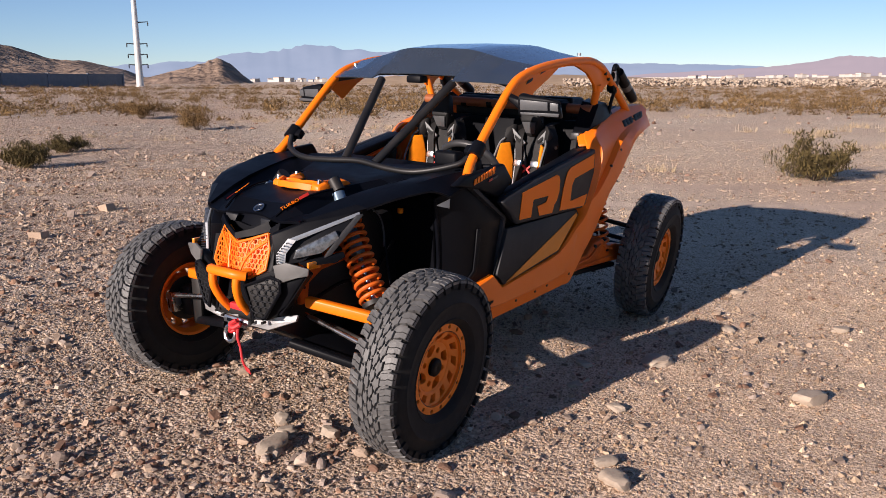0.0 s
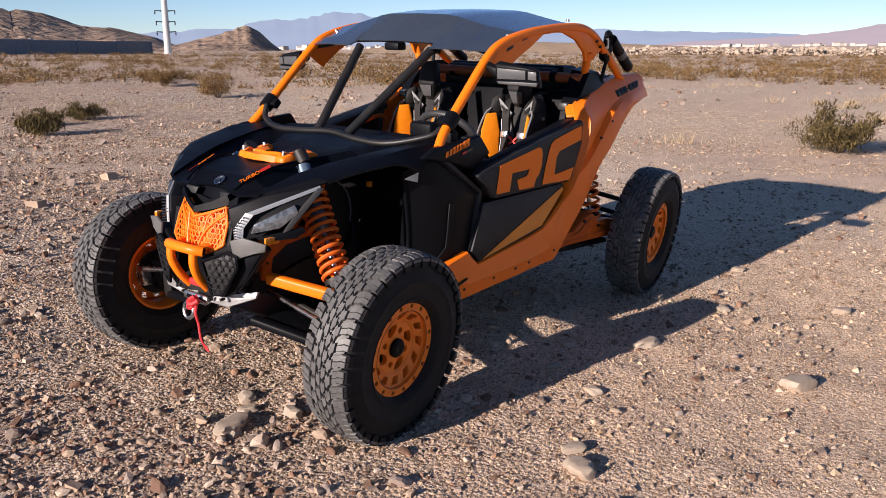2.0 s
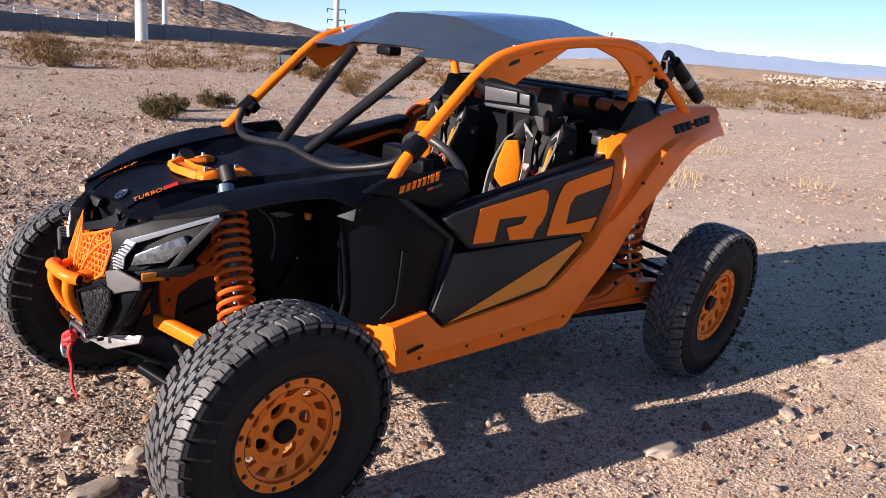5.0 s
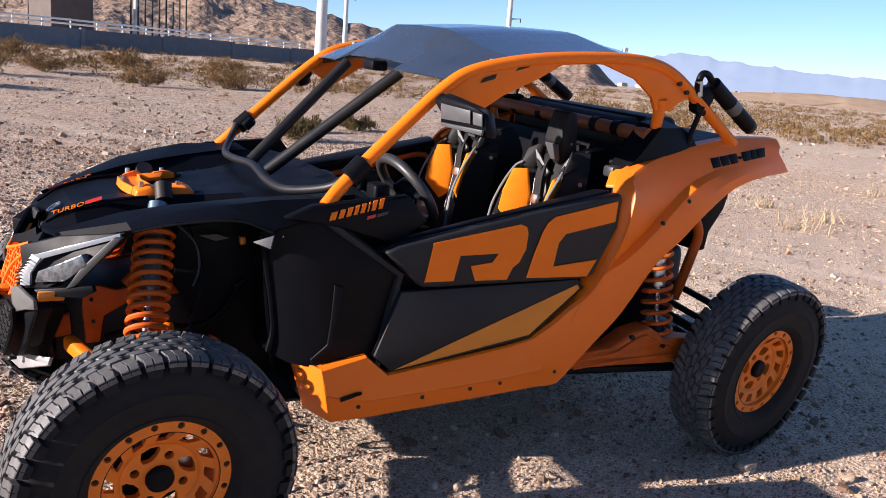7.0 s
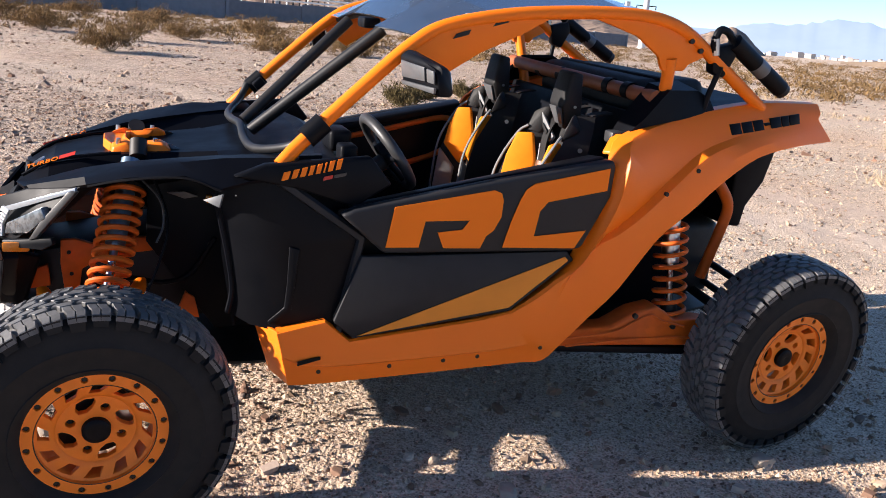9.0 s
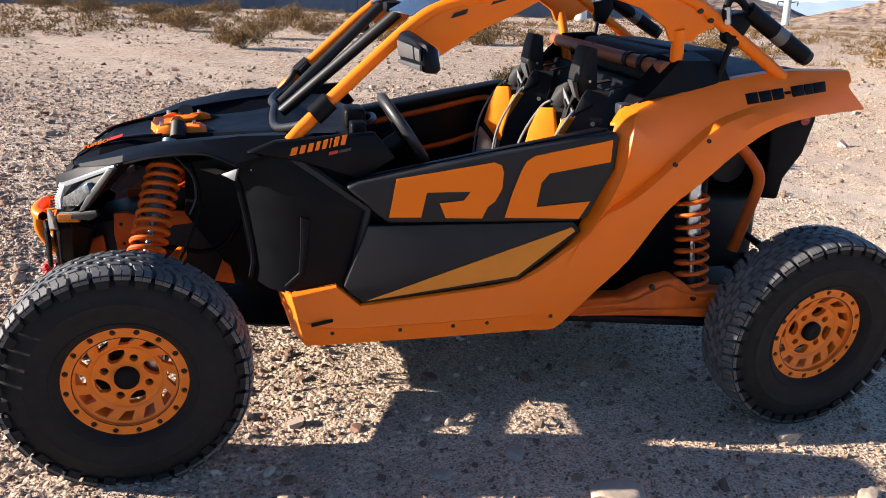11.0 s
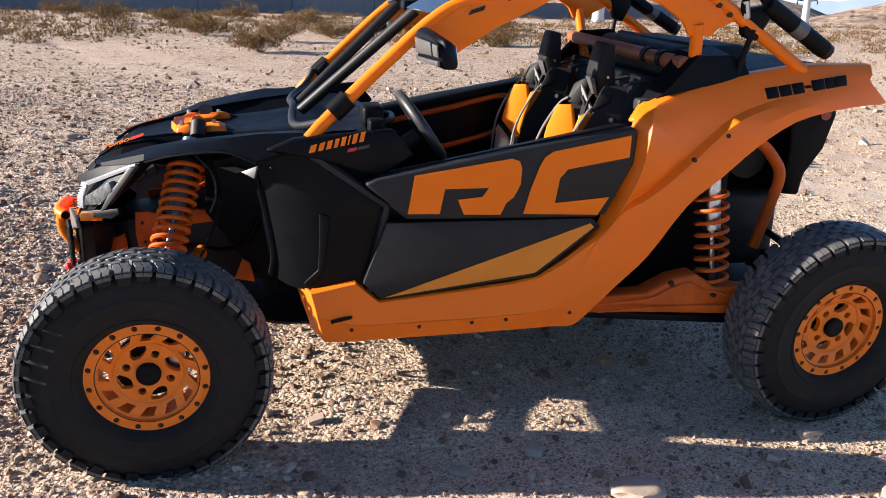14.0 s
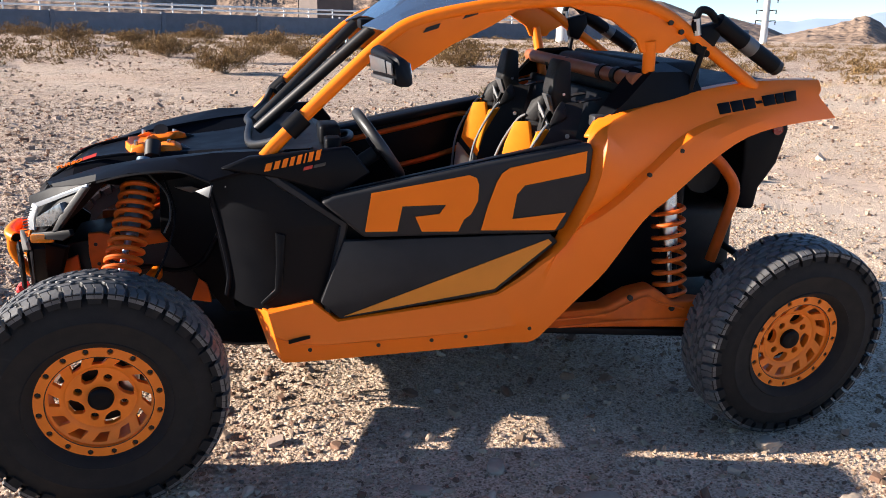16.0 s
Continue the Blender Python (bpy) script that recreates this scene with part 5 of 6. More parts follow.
part("floor_tub", shell([[(0.52, -.60, 1.06), (0.62, -.62, .70), (0.62, -.62, .40), (0.62, .62, .40), (0.62, .62, .70), (0.52, .60, 1.06)],
                         [(0.82, -.60, 1.02), (0.85, -.63, .62), (0.85, -.60, .40), (0.85, .60, .40), (0.85, .63, .62), (0.82, .60, 1.02)],
                         [(1.50, -.60, .72), (1.50, -.63, .60), (1.50, -.60, .40), (1.50, .60, .40), (1.50, .63, .60), (1.50, .60, .72)],
                         [(1.80, -.60, 1.14), (1.76, -.60, .80), (1.70, -.50, .48), (1.70, .50, .48), (1.76, .60, .80), (1.80, .60, 1.14)]], 0.012), BLACK_PLASTIC, buggy, "black cabin tub")
part("front_firewall", slab([(0.56, -.58, .40), (0.56, .58, .40), (0.50, .60, 1.08), (0.50, -.60, 1.08)], (0.02, 0, 0), 0.004), BLACK_PLASTIC, buggy, "black front firewall")
part("rear_firewall", slab([(1.72, -.56, .45), (1.72, .56, .45), (1.94, .56, 1.30), (1.94, -.56, 1.30)], (0.03, 0, 0), 0.006), BLACK_PLASTIC, buggy, "black rear firewall")
part("front_frame", slab([(-0.20, -.17, .50), (0.42, -.20, .45), (0.42, -.20, .72), (0.20, -.18, .78), (-0.20, -.17, .72)], (0, 0.34, 0), 0.01), DARK, buggy, "dark front frame box")
for s in SIDES:
    part("frame_tower", slab([(-0.110, s * .195, .765), (-0.060, s * .195, .767), (0.0, s * .195, .745), (0.10, s * .195, .768), (0.215, s * .195, .766), (0.215, s * .195, .716), (0.04, s * .195, .700), (-0.045, s * .195, .655), (-0.060, s * .195, .560), (-0.105, s * .195, .560), (-0.115, s * .195, .680)], (0, -s * 0.025, 0), 0.005), ORANGE_FRAME, buggy, "orange frame bracket")
    part("frame_tower", slab([(-0.240, s * .200, .645), (-0.155, s * .200, .680), (-0.150, s * .200, .600), (-0.240, s * .200, .590)], (0, -s * 0.02, 0), 0.004), ORANGE_FRAME, buggy, "orange lower bracket")
    part("frame_tower", slab([(0.265, s * .30, .50), (0.345, s * .32, .49), (0.330, s * .31, .565), (0.300, s * .30, .585)], (0, -s * 0.03, 0), 0.004), ORANGE_FRAME, buggy, "orange frame bracket")
    for x, z in ((-0.085, .720), (-0.20, .625), (-0.08, .64)):
        part("bracket_hole", rod((x, s * .189, z), (x, s * .199, z), 0.007, 10), DARK, buggy)
    part("brake_hose", tube([(0.15, s * .36, 1.03), (0.215, s * .40, .96), (0.225, s * .42, .88), (0.20, s * .44, .82)], 0.004, 6), GREY_TRIM, buggy, "thin grey brake hose")
    part("wiring_loom", tube([(-0.05, s * .25, .60), (0.10, s * .27, .64), (0.22, s * .28, .62), (0.32, s * .30, .66), (0.40, s * .34, .80)], 0.010, 6), BLACK_PLASTIC, buggy, "black wiring loom")
    part("knuckle", block((-0.05, s * .64 - 0.04, .28), (0.05, s * .64 + 0.04, .56), 0.02), DARK, buggy, "dark steering knuckle")
    part("axle_shaft", rod((0.0, s * .20, .46), (0.0, s * .68, .39), 0.018), DARK, buggy, "dark front axle shaft")
    part("frame_tube", tube([(0.02, s * .24, .78), (0.12, s * .24, .90), (0.14, s * .20, 1.05)], 0.02), ORANGE_FRAME, buggy, "orange shock tower tube")
    part("frame_tube", tube([(2.30, s * .46, 1.16), (2.40, s * .45, 1.055), (2.475, s * .45, .985), (2.53, s * .45, .895), (2.51, s * .44, .76), (2.47, s * .42, .57)], 0.024), ORANGE_FRAME, buggy, "orange bent rear frame tube")
    part("engine_cover", block((1.95, s * 0.28 - 0.14, 0.44), (2.33, s * 0.28 + 0.14, 1.12), 0.04, 3), BLACK_PLASTIC, buggy, "black engine cover")
    part("brake_line", tube([(0.20, s * .33, 1.02), (0.24, s * .40, .88), (0.20, s * .46, .74), (0.12, s * .56, .60)], 0.005), BLACK_PLASTIC, buggy, "thin black brake line")
part("gearbox", block((2.30, -0.26, 0.42), (2.68, 0.26, 0.78), 0.05, 3), DARK, buggy, "dark gearbox")
part("exhaust_silencer", rod((2.50, -.24, .92), (2.50, .24, .92), 0.09, 20), DARK, buggy, "dark exhaust silencer")
tail = part("tail_panel", slab([(2.605, -.36, 1.17), (2.80, -.36, 1.20), (2.825, -.36, 1.13), (2.785, -.36, .98), (2.71, -.36, .87), (2.695, -.36, .775), (2.61, -.36, .785), (2.62, -.36, .98)], (0, 0.72, 0), 0.015, 3), BLACK_PLASTIC, buggy, "black rear tail panel")
for s in SIDES:
    part("tail_lamp", rod((2.765, s * 0.35, 1.13), (2.765, s * 0.368, 1.13), 0.024, 16), RED_LAMP, tail, "red tail lamp")
part("cargo_deck", slab([(1.95, -.56, 1.215), (2.64, -.58, 1.355), (2.64, .58, 1.355), (1.95, .56, 1.215)], (0, 0, -0.03), 0.006), BLACK_PLASTIC, buggy, "black cargo deck")
for s in SIDES:
    part("shoulder_cover", shell([[(1.80, s * .57, 1.20), (1.81, s * .665, 1.225), (1.83, s * .66, 1.20)],
                                  [(1.86, s * .57, 1.30), (1.90, s * .660, 1.30), (1.92, s * .665, 1.245)],
                                  [(1.97, s * .55, 1.42), (2.00, s * .650, 1.405), (2.03, s * .668, 1.285)],
                                  [(2.12, s * .52, 1.43), (2.14, s * .630, 1.405), (2.17, s * .655, 1.315)],
                                  [(2.20, s * .50, 1.38), (2.205, s * .62, 1.375), (2.22, s * .65, 1.325)]], 0.012), BLACK_PLASTIC, buggy, "black shoulder cover", angle=0.4)
    part("harness_bracket", block((1.79, s * 0.60 - 0.03, 1.20), (1.86, s * 0.60 + 0.03, 1.245), 0.010), GREY_TRIM, buggy, "grey harness bracket")
    part("fender_cap", slab([(1.742, s * .655, 1.180), (1.76, s * .70, 1.185), (1.822, s * .665, 1.246), (1.80, s * .610, 1.235)], (0, 0, -0.012), 0.004), ORANGE_PLASTIC, buggy, "orange fender top lip")
cargo = tagged(new("cargo_bag"), "dark soft cargo bag lying behind the seats of the buggy", "bag")
cargo.matrix_world = buggy.matrix_world.copy()
bm = block((2.02, -0.40, 1.262), (2.36, 0.44, 1.415), 0.045, 4)
for v in bm.verts:
    v.co.z += 0.020 * noise.noise(v.co * 9) + (0.055 if v.co.z < 1.3 else 0.0) * max(0.0, v.co.x - 2.02)
part("bag_body", bm, SEAT, cargo, "dark fabric bag")
part("bag_strap", block((2.12, -0.402, 1.29), (2.16, 0.442, 1.428), 0.012), BLACK_PLASTIC, cargo)

# -- roof and cross tubes --
roof = part("roof_panel", shell(both([
    [(1.030, 0, 1.585), (1.030, .20, 1.582), (1.030, .268, 1.580), (0.968, .275, 1.556), (0.985, .45, 1.556), (1.010, .605, 1.550)],
    [(1.120, 0, 1.650), (1.120, .20, 1.645), (1.100, .268, 1.630), (1.085, .285, 1.620), (1.080, .45, 1.602), (1.075, .615, 1.578)],
    [(1.215, 0, 1.726), (1.210, .20, 1.722), (1.220, .268, 1.712), (1.225, .300, 1.704), (1.23, .45, 1.668), (1.26, .622, 1.640)],
    [(1.46, 0, 1.748), (1.46, .20, 1.744), (1.47, .280, 1.736), (1.47, .330, 1.726), (1.47, .48, 1.695), (1.48, .626, 1.668)],
    [(1.74, 0, 1.756), (1.74, .20, 1.752), (1.74, .300, 1.748), (1.74, .366, 1.740), (1.75, .50, 1.708), (1.76, .626, 1.682)],
    [(1.90, 0, 1.722), (1.90, .20, 1.718), (1.895, .300, 1.712), (1.89, .366, 1.706), (1.885, .50, 1.690), (1.88, .610, 1.678)]]), 0.005), ROOF, buggy, "dark folded sheet metal roof", angle=0.09)
for s in SIDES:
    for x, z in ((1.195, 1.612), (1.80, 1.690)):
        part("roof_bolt", rod((x, s * 0.60, z), (x, s * 0.60, z + 0.016), 0.011, 10), STEEL, roof, "bright roof bolt")
part("roof_bracket", block((0.99, -0.05, 1.535), (1.06, 0.05, 1.575), 0.01), BLACK_PLASTIC, roof)
part("front_cross_tube", tube([(1.05, -.615, 1.540), (1.12, -.30, 1.585), (1.12, .30, 1.585), (1.05, .615, 1.540)], 0.019, 12), TUBE_BLACK, buggy, "black front cross tube")
part("rear_cross_tube", rod((1.90, -.63, 1.650), (1.90, .63, 1.650), 0.021), ORANGE, buggy, "orange rear cross tube")
harness = part("harness_tube", rod((1.965, -.62, 1.370), (1.955, .62, 1.385), 0.030), BROWN_TUBE, buggy, "brown-orange harness tube")
for y in (-.44, -.30, .10, .30):
    part("tube_strap", rod((1.962, y - 0.02, 1.376), (1.962, y + 0.02, 1.376), 0.0335), BLACK_PLASTIC, harness, "black strap")
bar = part("intrusion_bar", tube([(0.655, -.600, 1.205), (0.610, -.560, 1.170), (0.535, -.375, 1.128), (0.520, -.20, 1.130), (0.530, 0, 1.150), (0.520, .20, 1.140), (0.535, .40, 1.135), (0.60, .565, 1.165), (0.640, .600, 1.230)], 0.0155, 12), TUBE_BLACK, buggy, "black front intrusion bar", angle=0.9)
for s, top, low in ((-1, (1.005, -.262, 1.545), (0.560, -.085, 1.142)), (1, (1.005, .235, 1.548), (0.560, .120, 1.145))):
    part("intrusion_tube", rod(top, low, 0.023), TUBE_BLACK, bar, "black sloping windscreen tube")
part("cabin_lamp", rod((1.52, -.10, 1.60), (1.60, .06, 1.60), 0.03), BLACK_PLASTIC, buggy)

# -- cabin --
part("dashboard", shell(both([
    [(0.66, 0, 1.09), (0.66, .30, 1.09), (0.66, .58, 1.10)], [(0.80, 0, 1.135), (0.80, .30, 1.135), (0.78, .58, 1.12)],
    [(0.88, 0, 1.10), (0.87, .30, 1.10), (0.84, .58, 1.08)], [(0.84, 0, .86), (0.84, .30, .86), (0.80, .58, .86)]]), 0.015), BLACK_PLASTIC, buggy, "black dashboard", angle=0.5)
part("instrument_pod", block((0.78, -0.44, 1.13), (0.86, -0.30, 1.205), 0.016, 3), BLACK_PLASTIC, buggy, "black instrument pod")
part("glove_screen", block((0.79, -0.56, 1.10), (0.850, -0.48, 1.175), 0.012, 3), BLACK_PLASTIC, buggy, "grey dash vent")
steer = group("steering_wheel", buggy, pose(1.010, -0.375, 1.118, 0, 56, 0), "black steering wheel")
ring = [(0.142 * math.cos(k * math.pi / 16), 0.170 * math.sin(k * math.pi / 16), 0) for k in range(32)]
part("steering_rim", tube(ring, 0.0195, 12, curve=False, closed=True), GREY_TRIM, steer, "padded black rim")
for a in (0.0, 1.57, 4.71):
    part("steering_spoke", rod((0, 0, -0.02), (0.138 * math.cos(a), 0.165 * math.sin(a), 0), 0.012), BLACK_PLASTIC, steer)
part("steering_boss", rod((0, 0, -0.03), (0, 0, 0.02), 0.045), BLACK_PLASTIC, steer)
part("steering_column", rod((1.000, -.375, 1.085), (0.82, -.375, 0.97), 0.03), DARK, buggy)


def build_seat(y, name_label):
    seat = group("seat", buggy, pose(0, y, 0), name_label)
    part("seat_base", bevel(slab([(1.10, -.21, .66), (1.12, .21, .66), (1.58, .20, .58), (1.58, -.20, .58)], (0, 0, -0.12), 0.03, 3), 0), SEAT, seat, "black seat cushion")
    rows = []
    for xf, wf, xc, wc, z in ((1.50, .175, 1.62, .105, .62), (1.535, .185, 1.665, .105, .80), (1.555, .180, 1.700, .105, .95), (1.590, .172, 1.722, .105, 1.06),
                              (1.655, .158, 1.742, .105, 1.155), (1.700, .138, 1.765, .095, 1.215), (1.745, .100, 1.790, .070, 1.27)):
        rows.append([(xc + 0.03, -wf - 0.015, z), (xf, -wf, z), (xf + 0.035, -wf + 0.028, z), (xc, -wc, z), (xc + 0.012, 0, z), (xc, wc, z), (xf + 0.035, wf - 0.028, z), (xf, wf, z), (xc + 0.03, wf + 0.015, z)])
    part("backrest", shell(rows, 0.030), SEAT, seat, "black bucket backrest", angle=0.7)
    for s in SIDES:
        part("orange_bolster", slab([(1.632, s * .152, 1.162), (1.686, s * .116, 1.166), (1.698, s * .100, 1.06), (1.686, s * .094, .93), (1.640, s * .114, .895), (1.572, s * .152, .985), (1.594, s * .158, 1.07)], (-0.016, -s * 0.012, 0.006), 0.007, 3), SEAT_ORANGE, seat, "orange vinyl bolster")
        part("grey_insert", slab([(1.548, s * .152, .970), (1.618, s * .122, .878), (1.60, s * .120, .74), (1.520, s * .155, .74)], (-0.012, -s * 0.012, 0.002), 0.006), SEAT_GREY, seat, "pale grey lower bolster")
        part("piping", tube([(1.512, s * .168, .76), (1.532, s * .166, .96), (1.568, s * .164, 1.065), (1.632, s * .158, 1.165), (1.665, s * .140, 1.195)], 0.0055, 7), SEAT_GREY, seat, "grey piping")
        part("centre_panel", slab([(1.702, s * .094, .93), (1.716, s * .094, 1.05), (1.722, s * .100, 1.135), (1.735, s * .045, 1.145), (1.728, s * .012, 1.05), (1.700, s * .012, .80), (1.672, s * .085, .80)], (-0.012, 0, 0.002), 0.005), CARBON, seat, "dark centre insert")
        part("shoulder_wing", hull([(1.655, s * .150, 1.175), (1.690, s * .150, 1.255), (1.735, s * .100, 1.290), (1.705, s * .105, 1.165), (1.74, s * .160, 1.22), (1.76, s * .095, 1.235)], 0.008), SEAT, seat, "black shoulder wing")
        part("belt_collar", slab([(1.738, s * .030, 1.165), (1.722, s * .118, 1.252), (1.724, s * .124, 1.222), (1.732, s * .095, 1.165), (1.735, s * .060, 1.128)], (-0.014, 0, 0.004), 0.004), SEAT_GREY, seat, "grey belt collar")
        part("collar_slot", slab([(1.714, s * .058, 1.182), (1.710, s * .098, 1.215), (1.711, s * .098, 1.195), (1.715, s * .064, 1.162)], (-0.006, 0, 0.002), 0.002), SEAT, seat, "dark belt slot")
        part("shoulder_belt", strap([(1.52, s * .045, .66), (1.655, s * .052, .86), (1.695, s * .058, 1.03), (1.708, s * .066, 1.15), (1.745, s * .074, 1.225), (1.82, s * .078, 1.270), (1.90, s * .082, 1.285)], 0.048, 0.006), SEAT, seat, "black shoulder belt")
        part("belt_edge", strap([(1.648, s * .074, .86), (1.688, s * .080, 1.03), (1.700, s * .088, 1.13)], 0.004, 0.003), WHITE_DECAL, seat, "pale stitched belt edge")
        part("belt_adjuster", block((-0.008, -0.028, -0.020), (0.008, 0.028, 0.020), 0.004, m=pose(1.690, s * .058, 1.045, 0, 12, 0)), STEEL, seat, "bright belt adjuster")
        part("belt_pad", block((-0.009, -0.030, -0.075), (0.009, 0.030, 0.075), 0.007, m=pose(1.680, s * .056, .945, 0, 12, 0)), SEAT, seat, "padded belt sleeve")
        part("seat_bolt", rod((1.735, s * .172, 1.150), (1.733, s * .178, 1.150), 0.009, 10), STEEL, seat, "bright seat bolt")
    for a in (-1, 1):
        pts = [(1.698, a * -.040, .985), (1.698, a * -.024, .985), (1.706, a * .040, 1.035), (1.706, a * .022, 1.035)]
        part("seat_mark", slab(pts, (-0.012 - 0.001 * a, 0, 0), 0), RED_DECAL, seat, "red crossed mark")
    part("headrest", hull([(1.728, -.050, 1.424), (1.728, .050, 1.424), (1.742, -.058, 1.434), (1.742, .058, 1.434), (1.782, -.052, 1.424), (1.782, .052, 1.424), (1.704, -.056, 1.305), (1.704, .056, 1.305),
                           (1.788, -.064, 1.27), (1.788, .064, 1.27), (1.745, -.032, 1.205), (1.745, .032, 1.205), (1.785, -.036, 1.210), (1.785, .036, 1.210), (1.715, -.068, 1.320), (1.715, .068, 1.320)], 0.009, 3), SEAT, seat, "black faceted headrest")
    part("headrest_facet", slab([(1.705, -.046, 1.296), (1.705, .046, 1.296), (1.731, .030, 1.228), (1.731, -.030, 1.228)], (-0.006, 0, -0.003), 0.002), GREY_VANE, seat, "grey headrest facet")
    for s in SIDES:
        part("headrest_pin", rod((1.752, s * .058, 1.300), (1.752, s * .070, 1.300), 0.006, 8), STEEL, seat, "bright headrest pin")


build_seat(-0.335, "black and orange bucket seat with harness")
build_seat(0.335, "black and orange bucket seat with harness")
part("centre_console", block((0.86, -0.09, 0.42), (1.55, 0.09, 0.72), 0.03, 3), BLACK_PLASTIC, buggy, "black centre console")
part("grab_bar", tube([(0.84, .20, 1.02), (0.96, .22, 1.04), (0.98, .42, 1.04), (0.84, .44, 1.02)], 0.015), TUBE_BLACK, buggy, "black grab bar")

# ---- stones ----
STONE = material("mixed_gravel", (0.395, 0.318, 0.258), 0.9, grain=0.4, scale=60.0, second=(0.31, 0.245, 0.20), bump=0.3, bump_scale=120.0, spec=0.2)


def stone_colours(m, stops):
    """One colour to a stone, out of a few."""
    nt, nd = m.node_tree, m.node_tree.nodes
    b = nd["Principled BSDF"]
    old = b.inputs["Base Color"].links[0].from_socket
    r = nd.new("ShaderNodeValToRGB")
    r.color_ramp.interpolation = "CONSTANT"
    r.color_ramp.elements[0].color = (*stops[0][1], 1)
    r.color_ramp.elements[1].position, r.color_ramp.elements[1].color = stops[1][0], (*stops[1][1], 1)
    for p, c in stops[2:]:
        r.color_ramp.elements.new(p).color = (*c, 1)
    nt.links.new(nd.new("ShaderNodeNewGeometry").outputs["Random Per Island"], r.inputs[0])
    x = nd.new("ShaderNodeMix")
    x.data_type, x.blend_type = "RGBA", "MULTIPLY"
    x.inputs[0].default_value = 1.0
    nt.links.new(old, x.inputs[6])
    nt.links.new(r.outputs[0], x.inputs[7])
    nt.links.new(x.outputs[2], b.inputs["Base Color"])


stone_colours(STONE, ((0.0, (0.50, 0.48, 0.49)), (0.14, (0.95, 0.88, 0.80)), (0.36, (0.74, 0.55, 0.45)), (0.46, (1.08, 1.0, 0.90)), (0.60, (0.46, 0.34, 0.29)), (0.76, (0.90, 0.88, 0.90)), (0.90, (1.34, 1.31, 1.27))))
GRIT = material("warm_grit", (0.420, 0.323, 0.230), 0.95, grain=0.3, scale=60.0, second=(0.36, 0.27, 0.20), spec=0.15)
stone_colours(GRIT, ((0.0, (0.52, 0.47, 0.45)), (0.22, (1.05, 1.0, 0.94)), (0.48, (0.78, 0.68, 0.60)), (0.66, (1.26, 1.22, 1.15)), (0.80, (0.42, 0.36, 0.33)), (0.92, (1.60, 1.57, 1.52))))
ROCK = material("desert_rock", (0.43, 0.352, 0.275), 0.9, grain=0.5, scale=25.0, second=(0.33, 0.26, 0.20), bump=0.5, bump_scale=60.0, per_object=0.12, spec=0.2)


def ball(kind):
    bm = bmesh.new()
    if kind == "pebble":
        bmesh.ops.create_cube(bm, size=1.3)
    elif kind == "grain":
        base = [bm.verts.new((math.cos(a * 1.2566), math.sin(a * 1.2566), -0.5)) for a in range(5)]
        tip = bm.verts.new((0.15, -0.1, 0.8))
        for a in range(5):
            bm.faces.new((base[a], base[(a + 1) % 5], tip))
    else:
        bmesh.ops.create_icosphere(bm, subdivisions=2 if kind == "cobble" else 1, radius=1.0)
    bmesh.ops.triangulate(bm, faces=bm.faces[:])
    v = np.array([q.co[:] for q in bm.verts])
    f = np.array([[q.index for q in g.verts] for g in bm.faces])
    bm.free()
    return v, f


def scatter(name, xs, ys, sizes, rng, label, kind="stone", lift=0.0, mat=None):
    v, f = ball(kind)
    n, k = len(xs), len(v)
    sc = np.stack([sizes * rng.uniform(0.8, 1.5, n), sizes * rng.uniform(0.7, 1.1, n), sizes * rng.uniform(0.45, 0.9, n)], -1)
    a = rng.uniform(0, 2 * np.pi, n)
    jag = {"cobble": 0.07, "stone": 0.20}.get(kind, 0.32)
    p = v[None] * (1 + rng.uniform(-jag, jag, (n, k, 1)))
    if kind in ("cobble", "stone"):
        # flat broken faces: each stone cut off by three planes of its own
        for _ in range(3):
            cutdir = rng.normal(0, 1, (n, 1, 3))
            cutdir /= np.linalg.norm(cutdir, axis=2, keepdims=True)
            over = np.maximum(0, (p * cutdir).sum(2, keepdims=True) - rng.uniform(0.45, 0.8, (n, 1, 1)))
            p = p - over * cutdir
    p = p * sc[:, None, :]
    tilt = rng.uniform(-0.6, 0.6, n)
    px = p[..., 0] * np.cos(tilt)[:, None] - p[..., 2] * np.sin(tilt)[:, None]
    pz = p[..., 0] * np.sin(tilt)[:, None] + p[..., 2] * np.cos(tilt)[:, None]
    c, s = np.cos(a)[:, None], np.sin(a)[:, None]
    X = px * c - p[..., 1] * s + xs[:, None]
    Y = px * s + p[..., 1] * c + ys[:, None]
    Z = pz + (height(xs, ys) + sizes * 0.25 + lift)[:, None]
    verts = np.stack([X, Y, Z], -1).reshape(-1, 3)
    faces = (f[None] + (np.arange(n) * k)[:, None, None]).reshape(-1, 3)
    me = bpy.data.meshes.new(name)
    me.from_pydata(verts.tolist(), [], faces.tolist())
    me.materials.append(mat or STONE)
    return tagged(new(name, me), label, "gravel", kind="stuff")


rng = np.random.RandomState(11)


def spread(n, x0, x1, y0, y1, smin, smax, power, patch=0.0, sandy=0.0):
    x, y = rng.uniform(x0, x1, n), rng.uniform(y0, y1, n)
    if patch:
        keep = value_noise(x * 0.6 + 70, y * 0.6 + 3) > -patch
        x, y = x[keep], y[keep]
    keep = (rng.rand(len(x)) > 0.85 * track_near(x, y)) & (rng.rand(len(x)) > sandy * sand_near(x, y))
    x, y = x[keep], y[keep]
    edge = np.minimum(np.minimum(x - x0, x1 - x) / (x1 - x0), np.minimum(y - y0, y1 - y) / (y1 - y0))
    edge = edge + 0.10 * value_noise(x * 1.3 + 5, y * 1.3 + 9)
